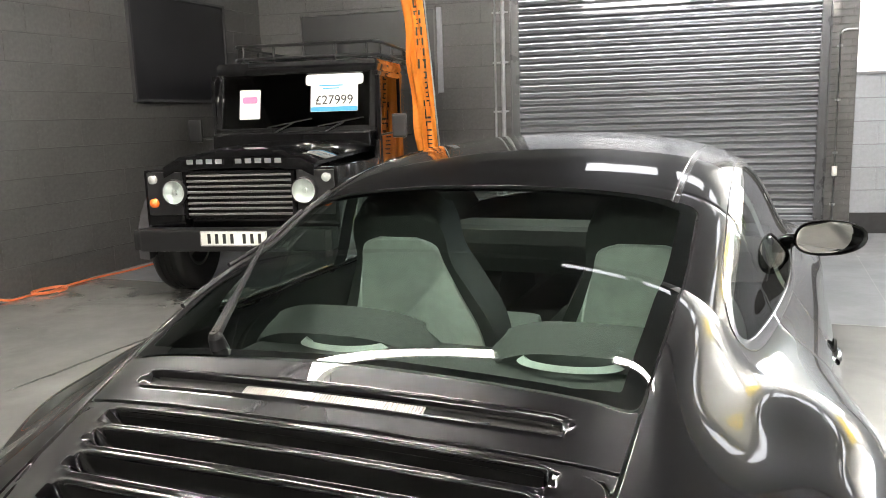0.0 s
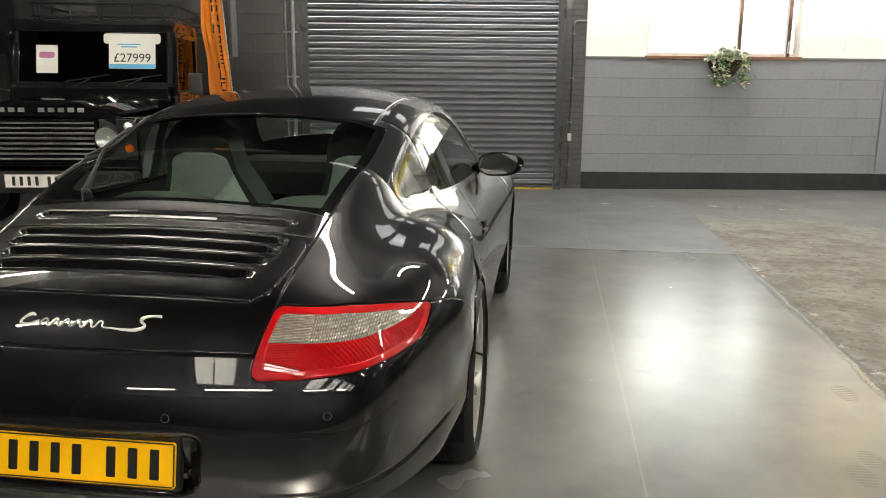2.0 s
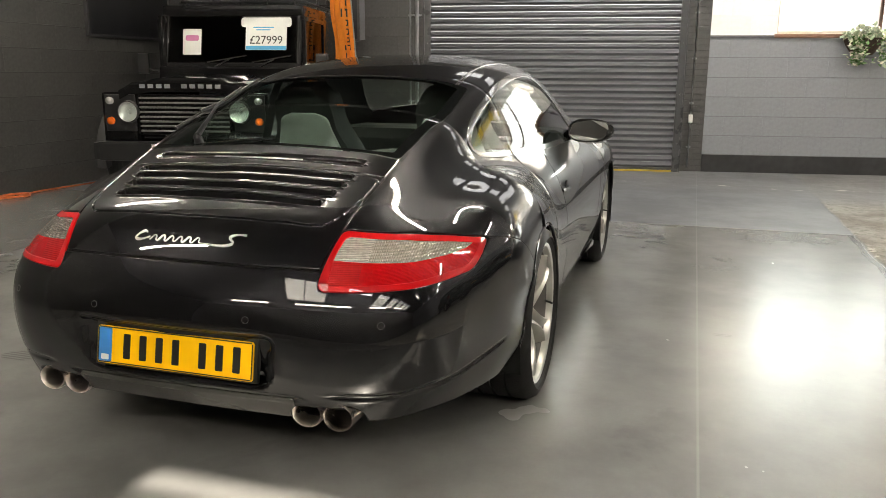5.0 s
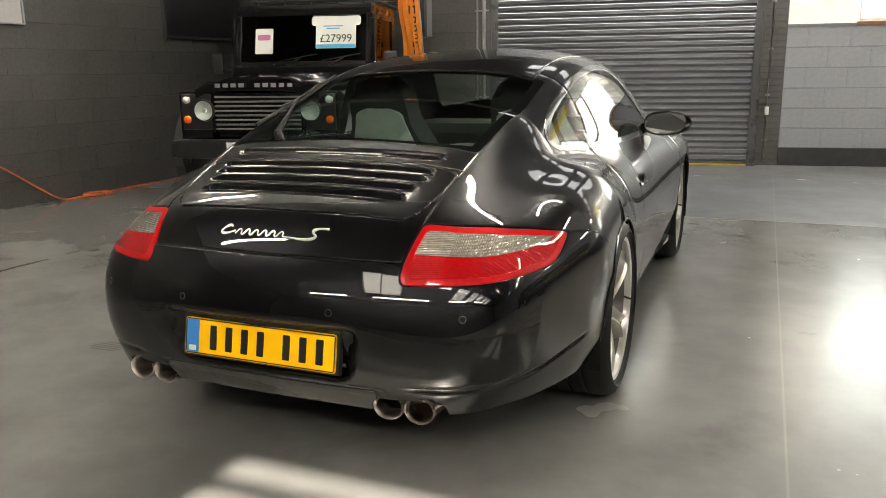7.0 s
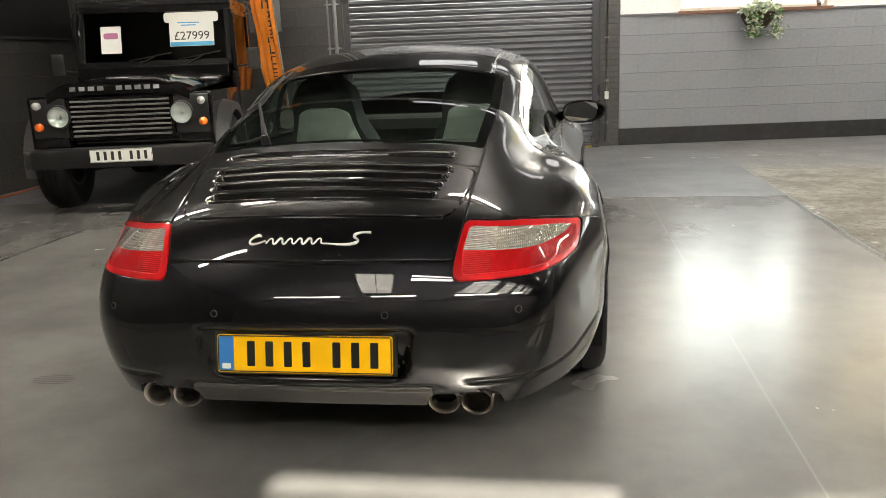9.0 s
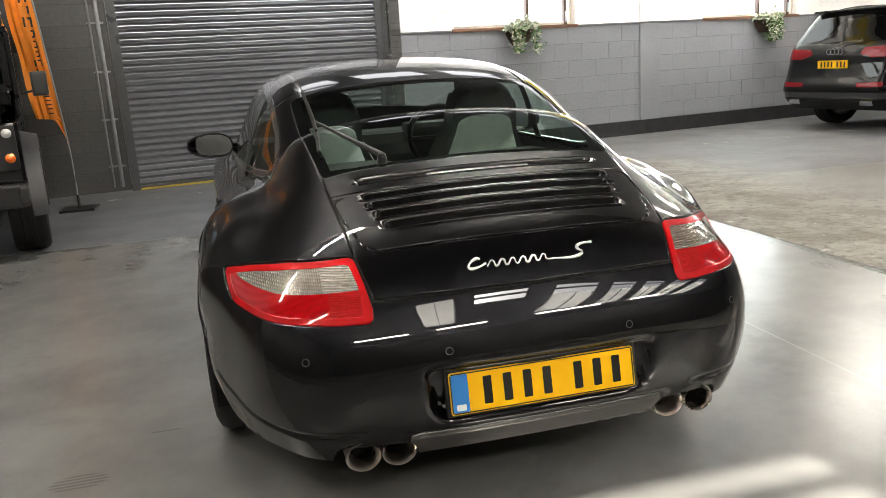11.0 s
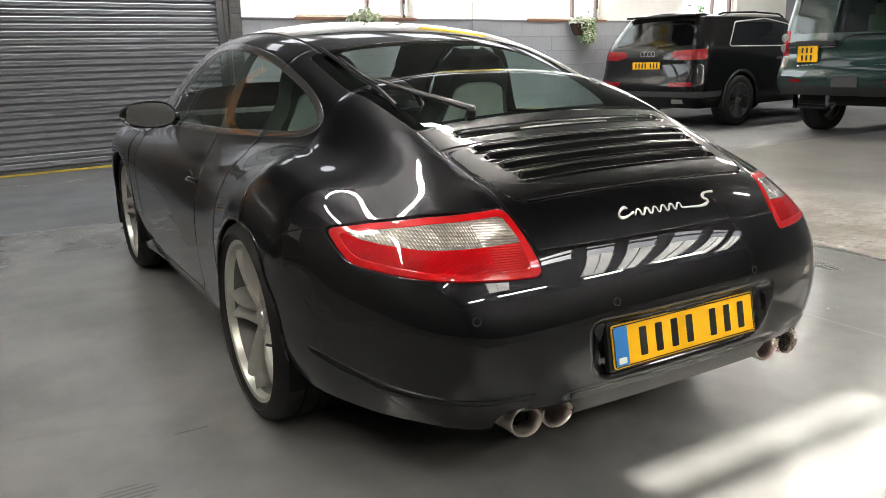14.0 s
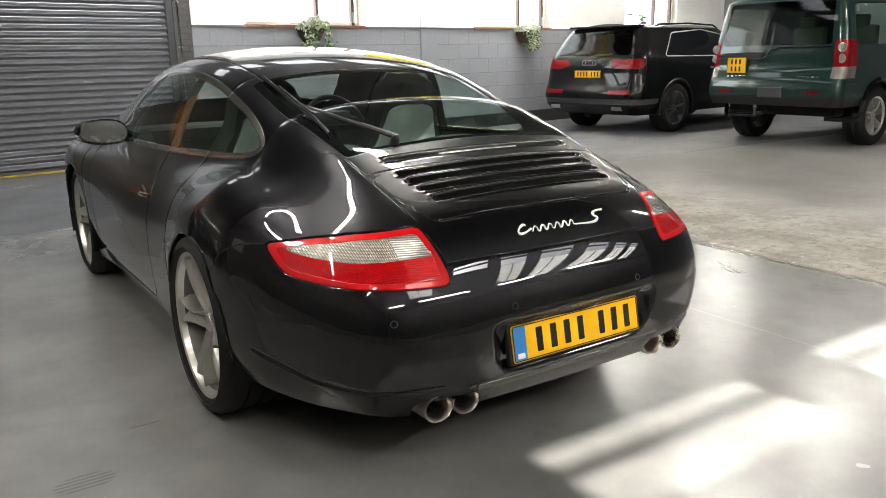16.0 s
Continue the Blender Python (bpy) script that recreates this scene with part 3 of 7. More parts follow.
# ledge line and plinth
bm = bm_new()
for a, b in zip(edges[::2], edges[1::2]):
    box(bm, ((a + b) / 2, BACK_V - 0.005, SILL_Z + 0.012), (b - a, 0.03, 0.03), 0.004)
trim = tagged(part("trim", bm, material("grey_trim", (0.12, 0.12, 0.13), 0.5, grain=0.1)), "thin dark grey ledge along a block wall", "trim", kind="structure")
trim.matrix_world = ROOM
bm = bm_new()
box(bm, ((PIER_R + RIGHT_U) / 2, BACK_V - 0.004, PLINTH_H / 2), (RIGHT_U - PIER_R, 0.03, PLINTH_H), 0.004)
baseboard = tagged(part("baseboard", bm, PLINTH), "black painted plinth at the foot of a wall", "baseboard", kind="structure")
baseboard.matrix_world = ROOM
for nm, mat, z0, z1 in (("pilaster", GREYWALL, PLINTH_H, SILL_Z), ("pilaster_top", WHITEWALL, SILL_Z + 0.03, CEIL_Z)):
    bm = bm_new()
    box(bm, (6.67, BACK_V - 0.012, (z0 + z1) / 2), (0.36, 0.05, z1 - z0), 0.004)
    pil = tagged(part(nm, bm, mat), "shallow painted pier on a block wall", "pilaster", kind="structure")
    pil.matrix_world = ROOM

# ---------------------------------------------------------------- ceiling lamps
TUBE = glow("tube_light", (1.0, 0.95, 0.86), 30.0)
TUBE_BACK = glow("warm_tube_light", (1.0, 0.95, 0.85), 24.0)
# half-strength tube, set only to balance the brightness
TUBE_DIM = glow("dim_tube_light", (1.0, 0.94, 0.84), 15.0)


def batten(u, v, z, turn=0.0, glass_mat=None):
    ob = thing("ceiling_light", ROOM @ pose(u, v, z, 0, 0, turn), "twin tube ceiling light in a white batten", "ceiling light", "ceiling lights")
    bm = bm_new()
    box(bm, (0, 0, 0.05), (1.52, 0.07, 0.04), 0.008)
    part("batten_body", bm, WHITE_PLASTIC, ob)
    for y in (-0.022, 0.022):
        bm = bm_new()
        rod(bm, (-0.73, y, 0), (0.73, y, 0), 0.014, 10)
        part("tube", bm, glass_mat or TUBE, ob, "glowing white tube")
    for x in (-0.6, 0.6):
        bm = bm_new()
        rod(bm, (x, 0, 0.07), (x, 0, CEIL_Z + 0.14 - z), 0.004, 6)
        part("chain", bm, STEEL_GREY, ob)
    return ob


# the two lights at v 5.2 are unseen, added to brighten the white wall
for u, v in ((-3.4, 1.4), (-1.2, 1.4), (1.5, 1.4), (-3.0, -6.2), (-0.6, -6.2), (1.9, -6.2), (4.6, -6.2), (5.4, 1.4), (8.4, 1.4), (11.5, 1.4), (-3.4, -2.6), (7.0, -2.6), (9.0, 5.2), (12.4, 5.2)):
    batten(u, v, 3.9, glass_mat=TUBE_DIM if v == -2.6 and u > 0 else TUBE_BACK if v < 0 else TUBE)

# the sky's light in the window openings
for u0, u1 in WINDOWS:
    la = new("window_daylight", bpy.data.lights.new("window_daylight", "AREA"))
    la.data.shape, la.data.size, la.data.size_y = "RECTANGLE", u1 - u0 - 0.1, HEAD_Z - SILL_Z - 0.1
    la.data.energy, la.data.color = 3.4, (0.93, 0.97, 1.0)
    la.matrix_world = ROOM @ pose((u0 + u1) / 2, BACK_V + 0.26, (SILL_Z + HEAD_Z) / 2, 90, 0, 180)

# ---------------------------------------------------------------- the sports car: one smooth skin, cut into panels
WHEEL_Y, WHEEL_Z, ARCH_Z, ARCH = 0.04, 0.33, 0.315, 0.35
FRONT_Y, ARCH_F = 2.37, 0.348


def curve(keys, vals, q):
    """A smooth curve through (keys, vals), read at q."""
    k, v, q = np.asarray(keys, float), np.asarray(vals, float), np.asarray(q, float)
    d = np.gradient(v, k)
    i = np.clip(np.searchsorted(k, q) - 1, 0, len(k) - 2)
    h = k[i + 1] - k[i]
    t = (q - k[i]) / h
    return (2 * t**3 - 3 * t**2 + 1) * v[i] + (t**3 - 2 * t**2 + t) * h * d[i] + (3 * t**2 - 2 * t**3) * v[i + 1] + (t**3 - t**2) * h * d[i + 1]


# tail: sections fanned round the rear axle; angle from straight back up to upright, lateral place and distance from the axle
TAIL_A = [-16, -8, 0, 13, 20, 29, 39, 50, 65, 90]
TAIL_X = [
    [0, 0, 0, 0, 0, 0, 0, 0, 0, 0],
    [0.25, 0.25, 0.25, 0.25, 0.25, 0.25, 0.25, 0.25, 0.25, 0.25],
    [0.46, 0.46, 0.46, 0.46, 0.46, 0.46, 0.46, 0.465, 0.478, 0.485],
    [0.589, 0.6, 0.61, 0.61, 0.61, 0.6, 0.6, 0.58, 0.568, 0.575],
    [0.653, 0.675, 0.695, 0.7, 0.695, 0.69, 0.69, 0.67, 0.655, 0.64],
    [0.724, 0.745, 0.764, 0.758, 0.758, 0.768, 0.78, 0.768, 0.748, 0.73],
    [0.772, 0.795, 0.806, 0.805, 0.802, 0.822, 0.845, 0.843, 0.825, 0.812],
    [0.808, 0.834, 0.848, 0.85, 0.85, 0.86, 0.881, 0.88, 0.87, 0.865],
    [0.838, 0.86, 0.876, 0.886, 0.886, 0.89, 0.897, 0.894, 0.889, 0.885],
    [0.85, 0.87, 0.884, 0.896, 0.899, 0.9, 0.902, 0.9, 0.9, 0.9],
]
TAIL_R = [
    [0.865, 0.915, 0.965, 1.02, 0.99, 0.957, 0.852, 0.775, 0.735, 0.76],
    [0.864, 0.912, 0.96, 1.012, 0.982, 0.947, 0.842, 0.768, 0.728, 0.752],
    [0.865, 0.905, 0.945, 0.974, 0.948, 0.905, 0.815, 0.748, 0.71, 0.715],
    [0.815, 0.86, 0.905, 0.932, 0.91, 0.845, 0.745, 0.685, 0.635, 0.645],
    [0.72, 0.77, 0.82, 0.868, 0.855, 0.768, 0.685, 0.632, 0.565, 0.548],
    [0.63, 0.67, 0.71, 0.755, 0.745, 0.67, 0.622, 0.602, 0.552, 0.53],
    [0.535, 0.56, 0.585, 0.62, 0.62, 0.57, 0.52, 0.52, 0.498, 0.486],
    [0.44, 0.45, 0.46, 0.48, 0.48, 0.45, 0.43, 0.43, 0.425, 0.415],
    [0.310, 0.310, 0.310, 0.312, 0.313, 0.315, 0.318, 0.322, 0.328, 0.333],
    [0.2, 0.2, 0.2, 0.2, 0.2, 0.2, 0.2, 0.2, 0.2, 0.2],
]
# from the rear axle forwards: upright sections
SIDE_Y = [0, 0.2, 0.4, 0.75, 1.1, 1.45, 1.8, 2.1, 2.4, 2.85, 3.2, 3.35]
SIDE_X = [
    [0, 0, 0, 0, 0, 0, 0, 0, 0, 0, 0, 0],
    [0.25, 0.25, 0.25, 0.25, 0.25, 0.25, 0.25, 0.25, 0.25, 0.25, 0.25, 0.25],
    [0.485, 0.5, 0.515, 0.53, 0.54, 0.56, 0.61, 0.62, 0.55, 0.5, 0.45, 0.4],
    [0.575, 0.595, 0.61, 0.63, 0.645, 0.66, 0.685, 0.69, 0.66, 0.6, 0.52, 0.44],
    [0.64, 0.645, 0.67, 0.7, 0.715, 0.73, 0.745, 0.745, 0.73, 0.68, 0.58, 0.46],
    [0.73, 0.735, 0.75, 0.78, 0.8, 0.81, 0.815, 0.815, 0.81, 0.76, 0.64, 0.48],
    [0.812, 0.815, 0.815, 0.835, 0.85, 0.86, 0.865, 0.865, 0.87, 0.82, 0.68, 0.5],
    [0.865, 0.87, 0.862, 0.865, 0.872, 0.875, 0.88, 0.888, 0.89, 0.85, 0.7, 0.51],
    [0.888, 0.888, 0.88, 0.868, 0.868, 0.868, 0.872, 0.888, 0.893, 0.86, 0.7, 0.51],
    [0.9, 0.89, 0.87, 0.855, 0.852, 0.852, 0.858, 0.88, 0.89, 0.85, 0.69, 0.5],
    [0.88, 0.87, 0.85, 0.82, 0.815, 0.815, 0.82, 0.85, 0.87, 0.82, 0.66, 0.48],
]
SIDE_Z = [
    [1.09, 1.155, 1.215, 1.28, 1.3, 1.285, 1.15, 1, 0.945, 0.86, 0.72, 0.55],
    [1.082, 1.148, 1.208, 1.272, 1.29, 1.275, 1.145, 0.995, 0.935, 0.85, 0.71, 0.54],
    [1.045, 1.112, 1.172, 1.228, 1.238, 1.202, 1.045, 0.955, 0.9, 0.82, 0.68, 0.52],
    [0.975, 1.02, 1.06, 1.09, 1.095, 1.062, 0.958, 0.895, 0.87, 0.8, 0.66, 0.5],
    [0.878, 0.885, 0.885, 0.89, 0.89, 0.885, 0.875, 0.85, 0.85, 0.79, 0.65, 0.48],
    [0.86, 0.84, 0.815, 0.79, 0.785, 0.785, 0.79, 0.8, 0.81, 0.76, 0.62, 0.46],
    [0.816, 0.79, 0.745, 0.7, 0.69, 0.69, 0.71, 0.745, 0.76, 0.7, 0.57, 0.42],
    [0.745, 0.715, 0.64, 0.59, 0.58, 0.58, 0.62, 0.68, 0.69, 0.62, 0.5, 0.38],
    [0.688, 0.62, 0.5, 0.44, 0.42, 0.42, 0.46, 0.56, 0.56, 0.48, 0.4, 0.33],
    [0.53, 0.45, 0.34, 0.29, 0.27, 0.27, 0.3, 0.4, 0.42, 0.35, 0.3, 0.28],
    [0.17, 0.17, 0.17, 0.17, 0.17, 0.17, 0.17, 0.17, 0.17, 0.17, 0.17, 0.17],
]


def blurred(v, sigma, start=-1, end=-1):
    """Evens out a row of values; at each end it goes on as its own turned (-1) or mirrored (1) image."""
    n = int(3 * sigma)
    w = np.exp(-0.5 * (np.arange(-n, n + 1) / sigma) ** 2)
    v = np.asarray(v, float)
    a, b = v[1:n + 1][::-1], v[-n - 1:-1][::-1]
    a = 2 * v[0] - a if start < 0 else a
    b = 2 * v[-1] - b if end < 0 else b
    return np.convolve(np.r_[a, v, b], w / w.sum(), "valid")


def evened(keys, table, step, sigma):
    q = np.arange(keys[0], keys[-1] + step / 2, step)
    return q, [blurred(curve(keys, row, q), sigma / step) for row in table]


TAIL_Q, TAIL_X = evened(TAIL_A, TAIL_X, 0.5, 3.0)
TAIL_Q, TAIL_R = evened(TAIL_A, TAIL_R, 0.5, 3.0)
TAIL_A = TAIL_Q
SIDE_Q, SIDE_X = evened(SIDE_Y, SIDE_X, 0.02, 0.11)
SIDE_Q, SIDE_Z = evened(SIDE_Y, SIDE_Z, 0.02, 0.11)
SIDE_Y = SIDE_Q


def section(cx, cr, par):
    """A smooth section through the control places, read at the parameters par (0 at the middle of the car)."""
    n = len(cx)
    cx, cr = np.r_[-cx[1], cx, 2 * cx[-1] - cx[-2]], np.r_[cr[1], cr, 2 * cr[-1] - cr[-2]]
    q = np.linspace(0, n - 1, 24 * (n - 1) + 1)
    i = np.clip(np.floor(q).astype(int), 0, n - 2)
    t = q - i
    out = []
    for c, sign in ((cx, -1), (cr, 1)):
        p0, p1, p2, p3 = c[i], c[i + 1], c[i + 2], c[i + 3]
        v = 0.5 * (2 * p1 + (p2 - p0) * t + (2 * p0 - 5 * p1 + 4 * p2 - p3) * t * t + (3 * p1 - p0 - 3 * p2 + p3) * t**3)
        v = blurred(v, 8, sign)
        f = np.clip(np.asarray(par, float) * 24, 0, 24 * (n - 1) - 1e-9)
        k = np.floor(f).astype(int)
        k0, k3 = np.maximum(k - 1, 0), np.minimum(k + 2, len(v) - 1)
        u = f - k
        a, b, c2, d = v[k0], v[k], v[k + 1], v[k3]
        out.append(0.5 * (2 * b + (c2 - a) * u + (2 * a - 5 * b + 4 * c2 - d) * u * u + (3 * b - a - 3 * c2 + d) * u**3))
    return out


def car_skin():
    s = np.linspace(0, 1, 131) ** 0.92
    rows = []
    ang = np.r_[np.arange(-16, 12, 0.4), np.arange(12, 33, 0.6), np.arange(33, 62, 0.16), np.arange(62, 90, 0.9)]
    for a in ang:
        cx = np.array([curve(TAIL_A, k, a) for k in TAIL_X])
        cr = np.array([curve(TAIL_A, k, a) for k in TAIL_R])
        x, r = section(cx, cr, s * 8)
        rows.append(np.stack([x, -r * np.cos(radians(a)), WHEEL_Z + r * np.sin(radians(a))], 1))
    dense = np.linspace(0, 10, 900)
    for y in np.r_[np.arange(0, 0.5, 0.0125), np.arange(0.5, 1.9, 0.028), np.arange(1.9, 2.8, 0.015), np.arange(2.8, 3.36, 0.04)]:
        cx = np.array([curve(SIDE_Y, k, y) for k in SIDE_X])
        cz = np.array([curve(SIDE_Y, k, y) for k in SIDE_Z])
        zb = 0.18
        if y < WHEEL_Y + ARCH:
            zb = max(zb, ARCH_Z + math.sqrt(ARCH**2 - (y - WHEEL_Y) ** 2))
        if abs(y - FRONT_Y) < ARCH_F:
            zb = max(zb, 0.325 + math.sqrt(ARCH_F**2 - (y - FRONT_Y) ** 2))
        x, z = section(cx, cz, dense)
        below = np.nonzero(z < zb)[0]
        end = dense[below[0]] if len(below) else 10.0
        if len(below) and below[0] > 0:
            i = below[0]
            f = (z[i - 1] - zb) / max(z[i - 1] - z[i], 1e-9)
            end = dense[i - 1] + f * (dense[i] - dense[i - 1])
        x, z = section(cx, cz, s * end)
        rows.append(np.stack([x, np.full(len(s), y), z], 1))
    P = np.array(rows)
    P[:, 0, 0] = 0.0
    return P


SLOTS = [(44.9, 0.385, 1.05), (41.7, 0.375, 1.05), (38.4, 0.362, 1.05), (34.9, 0.350, 1.05)]
STOP = (52.0, 0.385, 1.25)
RECESS = [(-0.345, 0.508), (0.345, 0.508), (0.300, 0.330), (-0.300, 0.330)]


def pill(x, a, spec):
    """Signed distance to a long slot with round ends on the lid."""
    a0, xe, h = spec
    q = np.maximum(np.abs(x) - (xe - h * 0.0137), 0)
    return np.hypot(q, (a - a0) * 0.0137) - h * 0.0137


def ease(t):
    t = np.clip(t, 0, 1)
    return t * t * (3 - 2 * t)


def relief(P):
    """Presses the louvre slots, the hollow of the stop lamp and the recess of the plate into the skin."""
    N = grid_normals(P)
    a = np.degrees(np.arctan2(P[..., 2] - WHEEL_Z, -P[..., 1]))
    x = P[..., 0]
    d = np.zeros(x.shape)
    for sl in SLOTS:
        d += 0.034 * ease(-pill(x, a, sl) / 0.0042)
        d -= 0.0042 * ease(1 - np.abs(pill(x, a, sl) - 0.004) / 0.0055)
    d += 0.010 * ease(-pill(x, a, STOP) / 0.009)
    d -= 0.003 * ease(1 - np.abs(pill(x, a, STOP) - 0.004) / 0.0055)
    sh = x.shape
    rec = closed_distance(softened(RECESS, 0.06), x.ravel(), P[..., 2].ravel()).reshape(sh)
    d += np.where(P[..., 1] < -0.6, 0.030 * ease(-rec / 0.024), 0)
    # a crease above the lower strip
    d += np.where((P[..., 1] < -0.5), 0.006 * ease(1 - np.abs(P[..., 2] - 0.312) / 0.008), 0) * ease((0.40 - x) / 0.03)
    # a groove along the flank of the bumper, rising towards the wheel
    zl = 0.330 + 0.055 * np.clip((P[..., 1] + 0.86) / 0.42, 0, 1) ** 1.3
    d += np.where(P[..., 1] < -0.36, 0.007 * ease(1 - np.abs(P[..., 2] - zl) / 0.010), 0) * ease((x - 0.44) / 0.06) * ease((-0.42 - P[..., 1]) / 0.08)
    return P - N * d[..., None]


def grid_normals(P):
    du = np.gradient(P, axis=0)
    dv = np.gradient(P, axis=1)
    n = np.cross(du, dv)
    n /= np.linalg.norm(n, axis=2, keepdims=True) + 1e-12
    c = P - np.array([0, 0.6, 0.6])
    if (n * c).sum(2).mean() < 0:
        n = -n
    n[:, 0, 0] = 0
    n /= np.linalg.norm(n, axis=2, keepdims=True) + 1e-12
    return n


class Skin:
    """Polygons that share growing arrays of places and normals, and can be cut along lines where a function is nought."""

    def __init__(self, P, N):
        self.v, self.n = [p for p in P.reshape(-1, 3)], [q for q in N.reshape(-1, 3)]
        a, b = P.shape[:2]
        self.polys = [(i * b + j, (i + 1) * b + j, (i + 1) * b + j + 1, i * b + j + 1) for i in range(a - 1) for j in range(b - 1)]

    def cut(self, polys, fn):
        """Splits polys into those where fn < 0 and the rest."""
        V = np.array(self.v)
        g = list(fn(V))
        made, low, high = {}, [], []
        for p in polys:
            s = [g[i] < 0 for i in p]
            if all(s):
                low.append(p)
            elif not any(s):
                high.append(p)
            else:
                A, B = [], []
                for k, i in enumerate(p):
                    j = p[(k + 1) % len(p)]
                    (A if s[k] else B).append(i)
                    if s[k] != s[(k + 1) % len(p)]:
                        key = (min(i, j), max(i, j))
                        if key not in made:
                            a, b = key
                            t = min(max(g[a] / (g[a] - g[b]), 0.0), 1.0)
                            made[key] = len(self.v)
                            self.v.append(self.v[a] * (1 - t) + self.v[b] * t)
                            self.n.append(self.n[a] * (1 - t) + self.n[b] * t)
                            g.append(0.0)
                        A.append(made[key])
                        B.append(made[key])
                if len(A) > 2:
                    low.append(tuple(A))
                if len(B) > 2:
                    high.append(tuple(B))
        return low, high

    def panel(self, name, polys, mat, parent, both=False, side=1, flange=0.008, label="", sink=0.0, mats=None, pick=None):
        """A panel from polys as one mesh: both halves in one, or one side; its rim is turned in by flange."""
        if not polys:
            return None
        used = sorted({i for p in polys for i in p})
        at = {i: k for k, i in enumerate(used)}
        V = np.array([self.v[i] for i in used])
        N = np.array([self.n[i] for i in used])
        N /= np.linalg.norm(N, axis=1, keepdims=True) + 1e-12
        V = V - N * sink
        F = [tuple(at[i] for i in p) for p in polys]
        if flange:
            count = {}
            for f in F:
                for a, b in zip(f, f[1:] + f[:1]):
                    count[(a, b)] = count.get((a, b), 0) + 1
            rim = [(a, b) for a, b in count if (b, a) not in count and not (both and abs(V[a, 0]) < 1e-5 and abs(V[b, 0]) < 1e-5)]
            out = {}
            for a, b in rim:
                o = np.cross(V[b] - V[a], N[a] + N[b])
                o /= np.linalg.norm(o) + 1e-12
                for q in (a, b):
                    out[q] = out.get(q, 0) + o
            F0 = F[0]
            flip = 1.0 if np.cross(V[F0[1]] - V[F0[0]], V[F0[2]] - V[F0[0]]) @ N[F0[0]] > 0 else -1.0
            ids, W, M = {}, [], []
            for q, o in out.items():
                o = o * flip / (np.linalg.norm(o) + 1e-12)
                o = o - N[q] * (o @ N[q])
                ids[q] = len(V) + len(W)
                W += [V[q] + o * 0.0022 - N[q] * 0.0008, V[q] + o * 0.0036 - N[q] * 0.0026, V[q] + o * 0.0038 - N[q] * max(flange, 0.004)]
                M += [(N[q] * 0.8 + o * 0.6), (N[q] * 0.45 + o * 0.9), o]
            for a, b in rim:
                F += [(b, a, ids[a], ids[b]), (ids[b], ids[a], ids[a] + 1, ids[b] + 1), (ids[b] + 1, ids[a] + 1, ids[a] + 2, ids[b] + 2)]
            if W:
                V, N = np.r_[V, W], np.r_[N, M]
        if both:
            keep = np.abs(V[:, 0]) < 1e-5
            V[keep, 0] = 0
            k = len(V)
            idx = np.where(keep, np.arange(k), 0)
            extra = np.nonzero(~keep)[0]
            idx[extra] = k + np.arange(len(extra))
            V2, N2 = V[extra] * [-1, 1, 1], N[extra] * [-1, 1, 1]
            F += [tuple(int(idx[i]) for i in f[::-1]) for f in F]
            V, N = np.r_[V, V2], np.r_[N, N2]
        elif side < 0:
            V, N = V * [-1, 1, 1], N * [-1, 1, 1]
            F = [f[::-1] for f in F]
        # outward winding
        f = F[len(F) // 2]
        nn = np.cross(V[f[1]] - V[f[0]], V[f[2]] - V[f[0]])
        if nn @ N[f[0]] < 0:
            F = [q[::-1] for q in F]
        fm = None
        if pick is not None:
            c = np.array([V[list(q)].mean(0) for q in F])
            fm = [int(b) for b in pick(c)]
        return mesh_ob(name, V, F, mats or mat, parent, smooth=True, normals=N, face_mats=fm, label=label)


def closed_distance(pts, a, b):
    """Signed distance (inside negative) from the points (a, b) to the closed outline pts."""
    Q = np.stack([a, b], 1)
    P = np.array(pts)
    R = np.roll(P, -1, 0)
    best = np.full(len(Q), 1e9)
    inside = np.zeros(len(Q), bool)
    for p, q in zip(P, R):
        d = q - p
        t = np.clip(((Q - p) @ d) / (d @ d + 1e-12), 0, 1)
        best = np.minimum(best, np.linalg.norm(Q - p - t[:, None] * d, axis=1))
        c = (p[1] > Q[:, 1]) != (q[1] > Q[:, 1])
        xi = (q[0] - p[0]) * (Q[:, 1] - p[1]) / (q[1] - p[1] + 1e-12) + p[0]
        inside ^= c & (Q[:, 0] < xi)
    return np.where(inside, -best, best)


def softened(pts, r, n=5):
    """A closed outline with its corners rounded by about r."""
    out = []
    m = len(pts)
    for i in range(m):
        p, c, q = (np.array(pts[(i + d) % m], float) for d in (-1, 0, 1))
        a = c + (p - c) * min(0.45, r / (np.linalg.norm(p - c) + 1e-9))
        b = c + (q - c) * min(0.45, r / (np.linalg.norm(q - c) + 1e-9))
        for k in range(n + 1):
            t = k / n
            out.append((1 - t) ** 2 * a + 2 * t * (1 - t) * c + t * t * b)
    return [tuple(o) for o in out]


car = thing("sports_car", Matrix.Translation((-0.009, 0, 0)), "glossy black rear-engined coupe with red tail lamps, parked on the floor", "car")
P = relief(car_skin())
Nrm = grid_normals(P)
skin = Skin(P, Nrm)


def angle_of(V):
    return np.degrees(np.arctan2(V[:, 2] - WHEEL_Z, -V[:, 1]))


